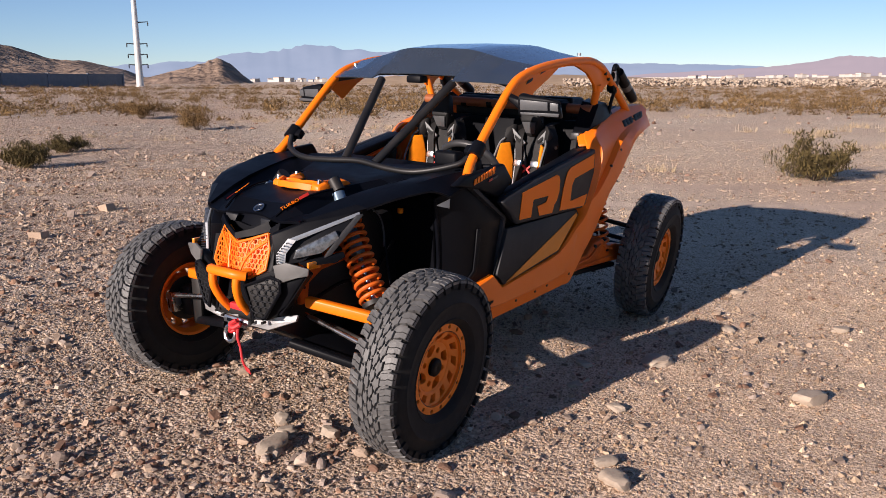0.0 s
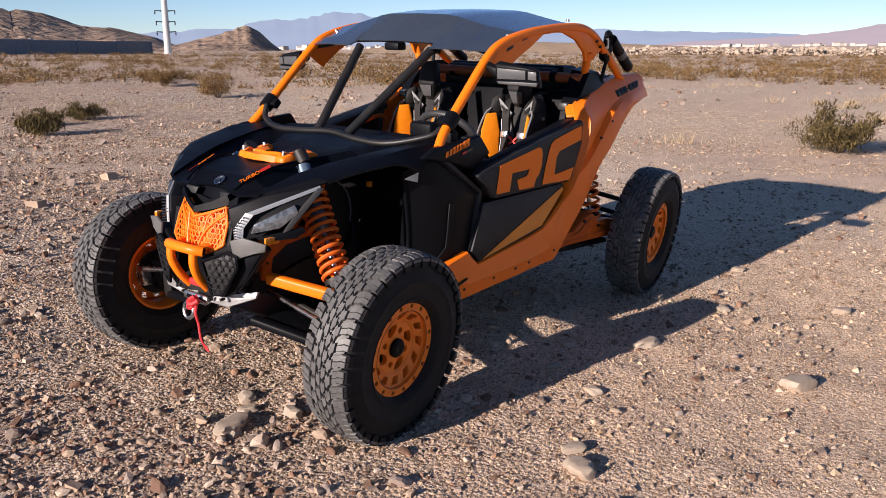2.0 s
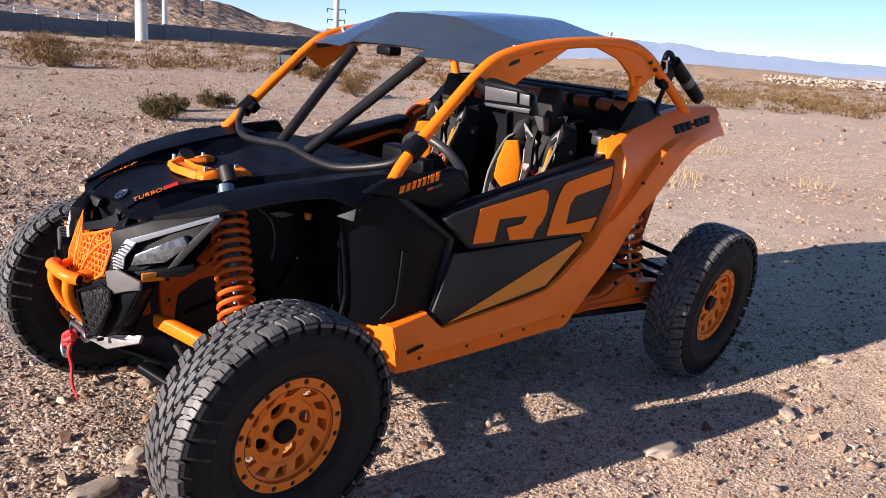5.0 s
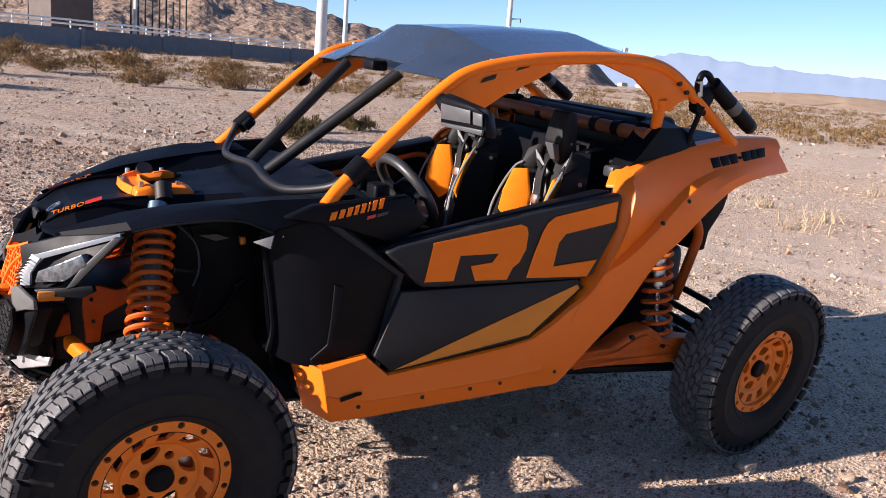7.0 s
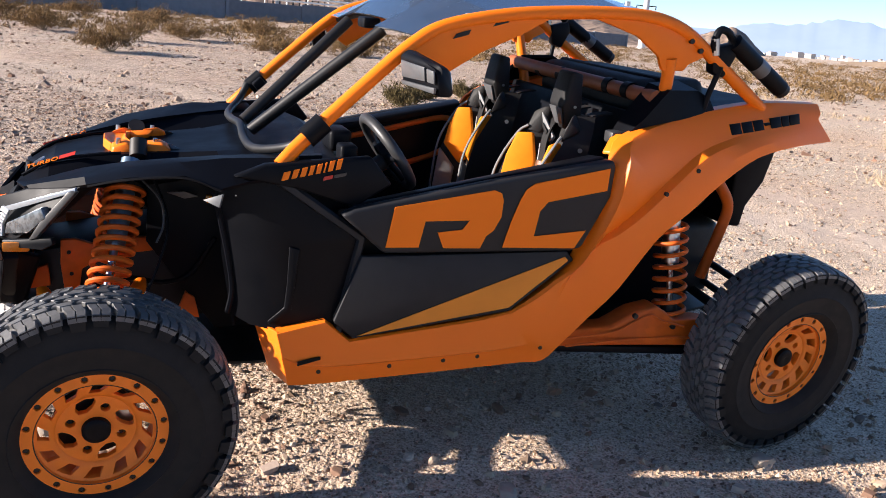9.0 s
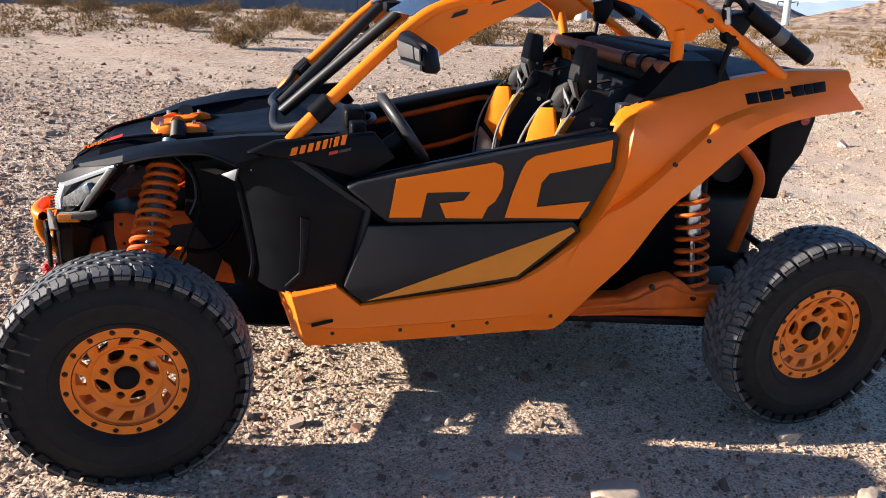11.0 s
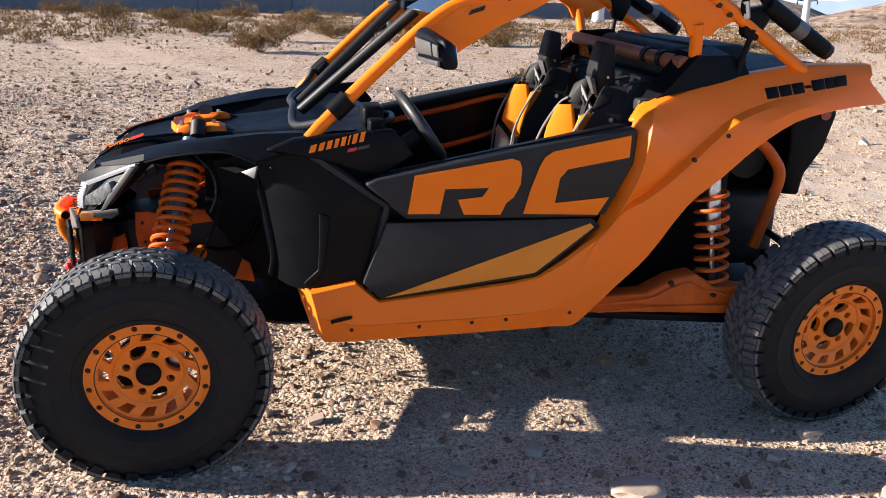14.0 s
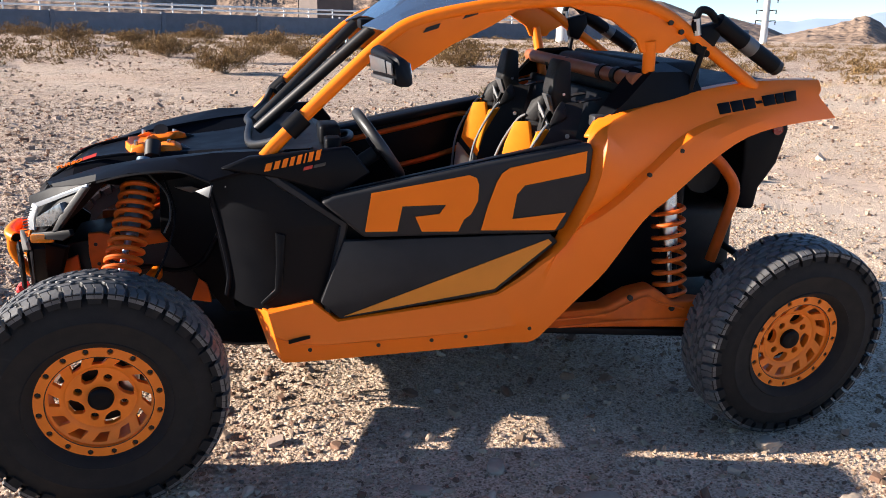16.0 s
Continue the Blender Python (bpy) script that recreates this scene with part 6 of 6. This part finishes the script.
    keep = rng.rand(len(x)) < np.clip(edge / 0.13, 0, 1)
    x, y = x[keep], y[keep]
    u = rng.rand(len(x))
    return x, y, smin * (smax / smin) ** (u ** power)


def joined(lots):
    return [np.concatenate([q[i] for q in lots]) for i in range(3)]


scatter("fine_gravel", *joined([spread(145000, -3.6, 4.6, -3.0, 3.0, 0.0030, 0.0085, 1.3), spread(42000, -6.5, 8, 0.0, 11, 0.006, 0.015, 1.3, 0.25, 0.4),
                                spread(50000, 0.0, 19, -6, 13, 0.008, 0.024, 1.6, 0.45), spread(24000, -13, 16, 5, 32, 0.012, 0.036, 1.7, 0.3), spread(9000, -12, 12, -12, 5, 0.007, 0.022, 1.5, 0.3)]), rng,
        "fine grey and tan gravel over the soil", "grain", mat=GRIT)
scatter("gravel", *joined([spread(15000, -4.0, 5.2, -3.8, 3.8, 0.006, 0.014, 2.0, 0.2), spread(15000, -4.8, 3.0, -3.2, 5.6, 0.006, 0.022, 1.9, 0.0, 0.94), spread(13000, -4.8, -0.3, -3.2, 3.2, 0.008, 0.025, 1.3, 0.0, 0.94)]), rng,
        "loose grey, tan and rust-red stones scattered over the soil")
scatter("cobbles", *joined([spread(330, -3.4, 4.0, -2.8, 4.0, 0.016, 0.036, 2.0), spread(420, -4.4, 2.0, -3.0, 4.6, 0.022, 0.045, 1.6, 0.0, 0.94)]), rng,
        "larger worn stones lying among the gravel", "cobble")
scatter("far_gravel", *joined([spread(15000, -9, 14, -7, 18, 0.012, 0.036, 2.2, 0.12, 0.4), spread(13000, -6.5, 6.5, 1.2, 14, 0.009, 0.034, 2.0, 0.0, 0.35), spread(9000, -14, 34, 2, 48, 0.018, 0.080, 2.2, 0.1)]), rng,
        "loose pale and brown stones strewn over the open ground", "pebble")


def build_rock(x, y, size, flat, seed, label):
    bm = bmesh.new()
    bmesh.ops.create_icosphere(bm, subdivisions=3, radius=1.0)
    r = random.Random(seed)
    off = Vector((r.random() * 50, r.random() * 50, r.random() * 50))
    for v in bm.verts:
        d = v.co.normalized()
        k = 1 + 0.55 * noise.noise(d * 0.9 + off) + 0.22 * noise.noise(d * 2.3 + off)
        q = d * k
        for ax, lim in ((0, 0.95), (1, 0.9), (2, 0.72)):
            q[ax] = max(-lim, min(lim, q[ax]))
        v.co = Vector((q.x * size, q.y * size * 0.75, q.z * size * flat))
    ob = part("rock", bm, ROCK, None, angle=0.55)
    ob.matrix_world = pose(x, y, float(height(x, y)) + size * flat * 0.30, 0, 0, r.random() * 360)
    return tagged(ob, label, "rock", group="loose rocks")


for i, (x, y, size, flat) in enumerate(((-0.420, -0.310, 0.100, 0.42), (-0.19, -0.14, 0.055, 0.5), (-0.27, -0.24, 0.045, 0.6), (-0.16, -0.42, 0.05, 0.7), (2.47, -0.985, 0.060, 0.6), (0.20, -1.66, 0.070, 0.6), (0.34, -1.55, 0.055, 0.5),
                                         (1.35, -0.95, 0.05, 0.4), (1.62, -1.28, 0.10, 0.30), (2.52, -1.40, 0.055, 0.5), (-1.25, -0.30, 0.06, 0.6), (1.55, -2.1, 0.09, 0.6),
                                         (0.9, -1.35, 0.05, 0.4), (-1.05, -1.45, 0.08, 0.7), (2.9, -2.0, 0.06, 0.5), (3.4, -1.2, 0.05, 0.5), (1.05, -1.05, 0.045, 0.4))):
    build_rock(x, y, size, flat, i + 3, "tan weathered rock lying on the gravel")

# ---- plants ----
LEAF = material("creosote_leaves", (0.100, 0.074, 0.028), 0.8, grain=0.5, scale=12.0, second=(0.070, 0.054, 0.021), per_island=0.45, spec=0.2)
SCRUB = material("dry_scrub", (0.200, 0.126, 0.056), 0.9, grain=0.6, scale=0.25, second=(0.105, 0.066, 0.030), per_island=0.35, spec=0.1)
STRAW = material("dry_straw", (0.42, 0.315, 0.195), 0.85, grain=0.4, scale=6.0, second=(0.38, 0.285, 0.17), per_island=0.3, spec=0.2)
TWIG = material("grey_twigs", (0.16, 0.12, 0.085), 0.9, grain=0.4, scale=40.0, spec=0.2)


def blades(name, pos, length, width, lean, mat, rng_, label="", parent=None, kind=""):
    """Many thin leaf-like triangles, each at its own place and direction."""
    n = len(pos)
    a = rng_.uniform(0, 2 * np.pi, n)
    el = rng_.uniform(lean[0], lean[1], n)
    d = np.stack([np.cos(a) * np.cos(el), np.sin(a) * np.cos(el), np.sin(el)], -1)
    b = rng_.uniform(0, 2 * np.pi, n)
    side = np.stack([np.cos(b), np.sin(b), rng_.uniform(-0.5, 0.5, n)], -1)
    ln, wd = rng_.uniform(*length, n)[:, None], rng_.uniform(*width, n)[:, None]
    v = np.stack([pos - side * wd, pos + side * wd, pos + d * ln + side * wd * 0.4, pos + d * ln - side * wd * 0.4], 1).reshape(-1, 3)
    f = np.arange(n * 4).reshape(-1, 4)
    me = bpy.data.meshes.new(name)
    me.from_pydata(v.tolist(), [], f.tolist())
    me.materials.append(mat)
    ob = new(name, me)
    ob.parent = parent
    if label:
        ob["label"] = label
    if kind:
        ob["kind"] = kind
    return ob


def build_bush(x, y, w, h, seed, mat, label):
    r = np.random.RandomState(seed)
    bush = tagged(new("desert_bush"), label, "bush", group="desert bushes")
    bush.matrix_world = pose(x, y, float(height(x, y)))
    tips, stems = [], bmesh.new()
    for i in range(26):
        a, rad = r.uniform(0, 2 * np.pi), w * 0.5 * np.sqrt(r.uniform(0.03, 1))
        tip = np.array([rad * np.cos(a), rad * np.sin(a), h * r.uniform(0.45, 1.0) * (1 - 0.45 * (rad / (w * 0.5)) ** 2)])
        midp = tip * np.array([0.4, 0.4, 0.55]) + r.uniform(-0.04, 0.04, 3)
        tube([(0.04 * np.cos(a), 0.04 * np.sin(a), -0.05), tuple(midp), tuple(tip)], lambda t: 0.010 - 0.007 * t, 5, steps=3, bm=stems)
        for k in range(5):
            t = r.uniform(0.45, 1.05)
            tips.append(tip * t + r.uniform(-0.06, 0.06, 3) * w)
    part("woody_base", stems, TWIG, bush, "thin grey stems", smooth=False)
    tips = np.array(tips)
    pos = tips[r.randint(0, len(tips), 3400)] + r.normal(0, 0.05, (3400, 3)) * np.array([w, w, h])
    pos = pos[pos[:, 2] > 0.02]
    blades("leaves", pos, (0.02 + 0.012 * w, 0.060 + 0.02 * w), (0.003 + 0.003 * w, 0.007 + 0.006 * w), (0.1, 1.45), mat, r, "small olive leaves", bush)
    return bush


for i, (x, y, w, h) in enumerate(((10.6, -0.2, 1.25, 0.74), (5.3, 12.3, 1.15, 0.58), (7.9, 15.4, 0.95, 0.45), (6.6, 14.6, 0.7, 0.3))):
    build_bush(x, y, w, h, 40 + i, LEAF, "olive green creosote bush on bare ground")
for i, (x, y, w, h) in enumerate(((-0.1, 26.0, 2.3, 1.0), (-3.1, 40.6, 3.0, 1.4), (0.5, 36.9, 2.6, 1.2), (3.2, 40.6, 2.6, 1.2), (-9.5, 51.0, 3.0, 1.5), (-6.0, 53.0, 2.6, 1.3),
                                      (6.5, 34.0, 2.4, 1.0), (16.0, 21.0, 1.5, 0.8), (10.5, 36.0, 2.6, 1.1), (2.0, 50.0, 3.0, 1.5), (7.5, 46.0, 2.8, 1.3), (13.0, 45.0, 3.0, 1.3), (-13.5, 58.0, 3.0, 1.5), (-2.0, 56.0, 3.0, 1.5), (20.0, 30.0, 2.2, 1.0))):
    build_bush(x, y, w, h, 60 + i, SCRUB, "dry yellow-green scrub bush on stony ground")

rng = np.random.RandomState(5)
n = 7600
az, rad = np.radians(rng.uniform(-35, 125, n)), 32 * (150 / 32) ** (rng.rand(n) ** 0.80)
bx, by = rad * np.cos(az), rad * np.sin(az)
keep = (value_noise(bx * 0.10 + 40, by * 0.10) + 0.25 * value_noise(bx * 0.5, by * 0.5) > -0.28 + 0.46 * np.clip((45 - rad) / 12, 0, 1))
wall_side = (by - 89.4) - 0.4717 * bx
keep &= wall_side < -3
bx, by = bx[keep], by[keep]
big = rng.rand(len(bx)) ** 1.6
bw, bh = 0.50 + 1.05 * big, 0.34 + 0.80 * big
per = 48
u = rng.normal(0, 1, (len(bx), per, 3))
u /= np.linalg.norm(u, axis=2, keepdims=True)
u *= 0.62 * rng.rand(len(bx), per, 1) ** 0.4
u[..., 2] = np.abs(u[..., 2]) * 1.25
pos = np.stack([bx[:, None] + u[..., 0] * bw[:, None], by[:, None] + u[..., 1] * bw[:, None], height(bx, by)[:, None] + u[..., 2] * bh[:, None] * 0.75], -1).reshape(-1, 3)
scrub = blades("scrub", pos, (0.06, 0.17), (0.018, 0.046), (-0.5, 1.3), SCRUB, rng, "", None, "stuff")
tagged(scrub, "low dry brown and olive desert scrub over the plain", "scrub", kind="stuff")
n = 260
gx, gy = rng.uniform(7, 34, n), rng.uniform(-6, 26, n)
keep = value_noise(gx * 0.35 + 12, gy * 0.35 + 60) > 0.22
gx, gy = gx[keep], gy[keep]
pos = np.repeat(np.stack([gx, gy, height(gx, gy)], -1), 60, 0)
pos[:, :2] += rng.normal(0, 0.13, (len(pos), 2))
straw = blades("dry_grass", pos, (0.06, 0.22), (0.003, 0.007), (0.7, 1.5), STRAW, rng, "", None, "stuff")
tagged(straw, "tufts of pale straw-coloured dry grass", "grass", kind="stuff")

# ---- wall, poles and yard behind it ----
BLOCKWORK = material("grey_block_wall", (0.17, 0.18, 0.205), 0.9, grain=0.4, scale=1.5, second=(0.12, 0.125, 0.14), bump=0.4, bump_scale=6.0, per_object=0.12)
GALV = material("galvanised_pole", (0.62, 0.62, 0.60), 0.5, metal=0.3, grain=0.3, scale=1.0)
WHITE = material("white_painted_steel", (0.78, 0.78, 0.76), 0.5, grain=0.3, scale=0.5)
wall = tagged(new("wall_north"), "long grey block boundary wall with pilasters", "wall", kind="structure")
WALL_A, WALL_B = Vector((86.0, 130.0, 0)), Vector((-110.0, 37.5, 0))
along = (WALL_B - WALL_A).normalized()
yaw = math.degrees(math.atan2(along.y, along.x))
panel_me = pil_me = None
for i in range(21):
    p = WALL_A + along * (10.3 * i + 5.15)
    z = float(height(p.x, p.y))
    if panel_me is None:
        ob = part("panel", block((-4.95, -0.10, -0.8), (4.95, 0.10, 2.05), 0.03, 1), BLOCKWORK, wall)
        panel_me = ob.data
    else:
        ob = new("panel", panel_me)
        ob.parent = wall
    ob.matrix_basis = pose(p.x, p.y, z, 0, 0, yaw)
    q = WALL_A + along * (10.3 * i)
    if pil_me is None:
        ob = part("pilaster", block((-0.22, -0.22, -0.8), (0.22, 0.22, 2.18), 0.04, 1), BLOCKWORK, wall)
        pil_me = ob.data
    else:
        ob = new("pilaster", pil_me)
        ob.parent = wall
    ob.matrix_basis = pose(q.x, q.y, float(height(q.x, q.y)), 0, 0, yaw)


def build_pole(x, y, tall, r0, arms, label):
    pole = tagged(new("power_pole"), label, "power pole", group="power poles")
    pole.matrix_world = pose(x, y, float(height(x, y)) - 0.3, 0, 0, -35)
    part("shaft", tube([(0, 0, 0), (0, 0, tall * 0.5), (0, 0, tall)], lambda t: r0 * (1 - 0.55 * t), 20, curve=False), GALV, pole, "tapered pale steel shaft")
    part("base_plate", lathe([(0, r0 * 1.5), (0.35, r0 * 1.5), (0.4, r0 * 1.1)], 20, "z"), GALV, pole)
    for z, reach, both_sides in arms:
        for s in (SIDES if both_sides else (1,)):
            part("cross_arm", tube([(s * r0 * 0.5, 0, z), (s * reach, 0, z + 0.12)], lambda t: 0.11 - 0.05 * t, 8, curve=False), DARK, pole, "dark cross arm")
            part("insulator", lathe([(z - 0.55, 0.05), (z - 0.45, 0.12), (z - 0.35, 0.06), (z - 0.2, 0.12), (z + 0.1, 0.05)], 10, "z"), DARK, pole).location = (s * reach * 0.96, 0, 0)


build_pole(86.0, 125.0, 26.0, 0.62, ((3.9, 1.6, True), (5.6, 1.6, True), (7.4, 1.7, True), (11.0, 2.1, False), (15.5, 1.8, True), (19.0, 1.8, True)), "tall pale steel power pole on the open plain")
build_pole(36.3, 89.6, 33.0, 0.70, ((22.0, 2.4, True), (25.5, 2.4, True)), "tall pale steel power pole in front of the wall")
build_pole(60.0, 138.0, 22.0, 0.50, ((12.0, 1.6, True), (14.5, 1.6, True)), "pale steel power pole behind the wall")
build_pole(25.0, 140.0, 20.0, 0.50, ((14.0, 1.6, True), (16.5, 1.6, True)), "pale steel power pole behind the wall")

rack = tagged(new("yard_rail"), "long white steel pipe rack standing behind the wall", "pipe rack")
RAIL_A = Vector((48.0, 128.0, 0))
for i in range(34):
    p = RAIL_A + along * (3.6 * i)
    part("rack_post", block((-0.07, -0.07, 0), (0.07, 0.07, 3.35), 0.01, 1, m=pose(p.x, p.y, float(height(p.x, p.y)) - 0.2, 0, 0, yaw)), WHITE, rack)
for z in (3.05, 2.55):
    a, b = RAIL_A, RAIL_A + along * 120
    part("rack_rail", tube([(a.x, a.y, float(height(a.x, a.y)) + z), (b.x, b.y, float(height(b.x, b.y)) + z)], 0.12, 8, curve=False), WHITE, rack, "white rail")
STEELY = material("rust_brown_cladding", (0.10, 0.075, 0.065), 0.7, grain=0.4, scale=1.0)
tower = tagged(new("cooling_tower"), "dark brown slatted industrial tower behind the wall", "industrial tower")
tower.matrix_world = pose(14.0, 139.0, float(height(14.0, 139.0)), 0, 0, yaw)
part("core", block((-3.4, -3.0, -0.5), (3.4, 3.0, 8.4), 0.05, 1), STEELY, tower)
for i in range(11):
    part("slat", block((-3.6 + i * 0.68, -3.25, 0), (-3.3 + i * 0.68, -3.0, 8.6), 0.02, 1), STEELY, tower)
for i in range(9):
    p = Vector((33.0, 141.0, 0)) + along * (1.3 * i)
    ob = part("dark_post", rod((0, 0, -0.5), (0, 0, 9.0 + 1.5 * math.sin(i * 2.1)), 0.13, 8), DARK)
    ob.matrix_world = pose(p.x, p.y, float(height(p.x, p.y)))
    tagged(ob, "tall dark steel post standing behind the wall", "post", group="yard posts")

# ---- hills, mountains and the town ----
HILL = material("brown_stony_hill", (0.42, 0.305, 0.225), 0.95, grain=0.9, scale=0.12, second=(0.20, 0.145, 0.110), big=0.5, big_scale=0.02, bump=1.0, bump_scale=0.14, spec=0.1)
MOUND = material("tan_spoil_bank", (0.46, 0.335, 0.225), 0.95, grain=0.5, scale=0.25, second=(0.33, 0.235, 0.155), spec=0.1)
# air haze over both far ranges is put in as a pale emission
HAZE_GLOW = material("far_mountain_haze_glow", (0.085, 0.09, 0.105), 1.0, grain=0.6, scale=0.004, second=(0.045, 0.048, 0.06), spec=0.0)
hb = HAZE_GLOW.node_tree.nodes["Principled BSDF"]
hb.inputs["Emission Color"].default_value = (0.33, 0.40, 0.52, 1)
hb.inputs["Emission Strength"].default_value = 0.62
HAZE_GLOW_ROSE = material("rose_mountain_haze_glow", (0.12, 0.085, 0.085), 1.0, grain=0.6, scale=0.004, second=(0.06, 0.045, 0.05), spec=0.0)
rb = HAZE_GLOW_ROSE.node_tree.nodes["Principled BSDF"]
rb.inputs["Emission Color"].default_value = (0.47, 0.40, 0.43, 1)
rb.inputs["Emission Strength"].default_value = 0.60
HILL.node_tree.nodes["Bump"].inputs["Distance"].default_value = 4.0


def ridge(name, dist, depth, crest, mat, rough, label, foot=-2.0, steps=220, cat="hill"):
    """A hill range that follows a crest line: (bearing, elevation) in degrees as seen from the middle of the place."""
    az = np.linspace(crest[0][0], crest[-1][0], steps)
    el = np.interp(az, [c[0] for c in crest], [c[1] for c in crest])
    k = np.array([0.25, 0.5, 0.25])
    for _ in range(3):
        el = np.convolve(np.pad(el, 1, mode="edge"), k, mode="valid")
    el = el * (1 + 0.12 * value_noise(az * 0.9 + 7, az * 0 + 3.5) + 0.09 * value_noise(az * 2.6 + 2, az * 0 + 8.5) + 0.07 * value_noise(az * 7.0, az * 0 + 1.5))
    rows = np.linspace(0, 1, 17)
    verts = []
    top = np.tan(np.radians(np.maximum(el, 0))) * (dist + depth * 0.55)
    for j, t in enumerate(rows):
        r = dist + depth * t
        prof = math.sin(math.pi * min(1.0, t / 0.55) / 2) ** 1.3 if t <= 0.55 else max(0.0, 1 - (t - 0.55) / 0.45) ** 0.8
        x, y = r * np.cos(np.radians(az)), r * np.sin(np.radians(az))
        wob = value_noise(x / (depth * 0.16) + 5, y / (depth * 0.16)) + 0.5 * value_noise(x / (depth * 0.07), y / (depth * 0.07) + 9) + 0.3 * value_noise(x / (depth * 0.03), y / (depth * 0.03) + 19)
        z = 1.2 + top * prof * (1 + rough * wob * (1.2 - prof)) + foot * (1 - prof)
        verts.append(np.stack([x, y, z], -1))
    v = np.array(verts).reshape(-1, 3)
    idx = np.arange(len(rows) * steps).reshape(len(rows), steps)
    f = np.stack([idx[:-1, :-1], idx[1:, :-1], idx[1:, 1:], idx[:-1, 1:]], -1).reshape(-1, 4)
    me = bpy.data.meshes.new(name)
    me.from_pydata(v.tolist(), [], f.tolist())
    me.polygons.foreach_set("use_smooth", np.ones(len(f), bool))
    me.materials.append(mat)
    return tagged(new(name, me), label, cat, kind="structure")


ridge("backdrop_brown_hill", 420, 420, [(54.6, 0.2), (56, 0.8), (57.7, 1.32), (59, 1.38), (60, 1.5), (62, 2.0), (64.5, 2.55), (67, 2.9), (70, 3.4), (74, 4.2), (79, 4.0), (84, 4.3), (92, 3.9), (102, 3.8), (112, 3.0), (122, 1.5), (130, 0.1)], HILL, 1.0, "brown stony desert hill behind the wall")
ridge("backdrop_small_hill", 330, 130, [(48.2, 0.0), (48.8, 0.45), (49.6, 1.15), (50.4, 1.52), (51.0, 1.45), (52.0, 1.05), (53.2, 0.7), (54.6, 0.45), (56.2, 0.1)], HILL, 0.9, "small rounded brown desert hill", steps=90)
ridge("backdrop_mountain", 3300, 1200, [(12.5, 0.25), (14, 0.50), (15.5, 0.66), (18, 0.78), (20.5, 0.92), (23, 0.85), (26, 1.0), (30, 1.15), (34, 1.5), (38.6, 1.80), (41.5, 2.0), (43.5, 2.34), (45.2, 2.36), (47, 2.0), (49.7, 1.75), (51.5, 1.35), (54, 1.15), (57, 1.05), (60, 1.2), (75, 1.4), (100, 1.2), (130, 0.6)], HAZE_GLOW, 0.55, "blue-grey desert mountain range far off, haze put in as a glow", steps=420, cat="mountain")
ridge("backdrop_rose_mountain", 3000, 1000, [(-25, 0.5), (-8, 0.6), (-2, 0.7), (2, 0.62), (5, 0.72), (7.2, 0.95), (9.6, 1.20), (10.6, 1.12), (12.2, 0.82), (14, 0.62), (16.5, 0.50), (19, 0.40), (22, 0.25), (24, 0.05)], HAZE_GLOW_ROSE, 0.55, "rose-brown desert mountain far off, haze put in as a glow", steps=260, cat="mountain")
ridge("backdrop_spoil_bank", 185, 60, [(17.5, 0.0), (20, 0.02), (23.6, 0.20), (28, 0.38), (33, 0.50), (37, 0.48), (40, 0.30), (43.5, 0.02)], MOUND, 0.8, "tan bank of spoil beyond the scrub", foot=-2.2, steps=120)

PALE = material("pale_boulder", (0.48, 0.39, 0.305), 0.9, grain=0.5, scale=2.0, second=(0.28, 0.22, 0.17), per_island=0.3, spec=0.1)
rng = np.random.RandomState(23)
n = 2600
az = np.radians(rng.uniform(2, 27, n))
rr = 150 + 14 * rng.rand(n)
pile = scatter("boulder_pile", rr * np.cos(az), rr * np.sin(az), rng.uniform(0.14, 0.40, n) * (1 + 0.8 * (rng.rand(n) > 0.93)), rng, "long pile of pale broken boulders beyond the scrub", "stone", 1.15 * rng.rand(n) ** 1.3, PALE)
pile["category"] = "boulders"

TOWN = material("white_town_wall", (0.50, 0.47, 0.43), 0.8, grain=0.3, scale=0.05, per_object=0.3)
TOWN_ROOF = material("town_roof", (0.30, 0.22, 0.18), 0.8, grain=0.3, scale=0.05, per_object=0.3)
rt = random.Random(8)
wall_me = block((-1, -1, -0.2), (1, 1, 1), 0.0)
roof_me = block((-1.04, -1.04, 0.96), (1.04, 1.04, 1.08), 0.0)
meshes = []
for nm, bm_, mat in (("building_wall", wall_me, TOWN), ("building_roof", roof_me, TOWN_ROOF)):
    me = bpy.data.meshes.new(nm)
    bm_.to_mesh(me)
    bm_.free()
    me.materials.append(mat)
    meshes.append(me)
for i in range(150):
    a = math.radians(rt.choice((rt.uniform(37.5, 48.2), rt.uniform(37.5, 46), rt.uniform(48, 60), rt.uniform(5, 20))))
    d = rt.uniform(950, 1700)
    w_, h_ = rt.uniform(1.6, 6.5), rt.choice((2.2, 2.6, 3, 3.4, 4, 6))
    b = tagged(new("building"), "small pale building in the distant desert town", "building", group="distant town")
    b.matrix_world = pose(d * math.cos(a), d * math.sin(a), float(height(d * math.cos(a), d * math.sin(a))), 0, 0, rt.uniform(0, 90)) @ Matrix.Diagonal((w_, w_ * rt.uniform(0.4, 1.0), h_, 1))
    for nm, me in zip(("wall", "roof"), meshes):
        o = new(nm, me)
        o.parent = b
lot = tagged(new("warehouse"), "long low white warehouse far across the plain", "warehouse")
lot.matrix_world = pose(1250 * math.cos(radians(19.5)), 1250 * math.sin(radians(19.5)), 0, 0, 0, 108)
part("warehouse_wall", block((-60, -20, -3), (60, 20, 1.6), 0.2, 1), TOWN, lot)
part("warehouse_roof", block((-61, -21, 1.6), (61, 21, 2.0), 0.1, 1), TOWN, lot)
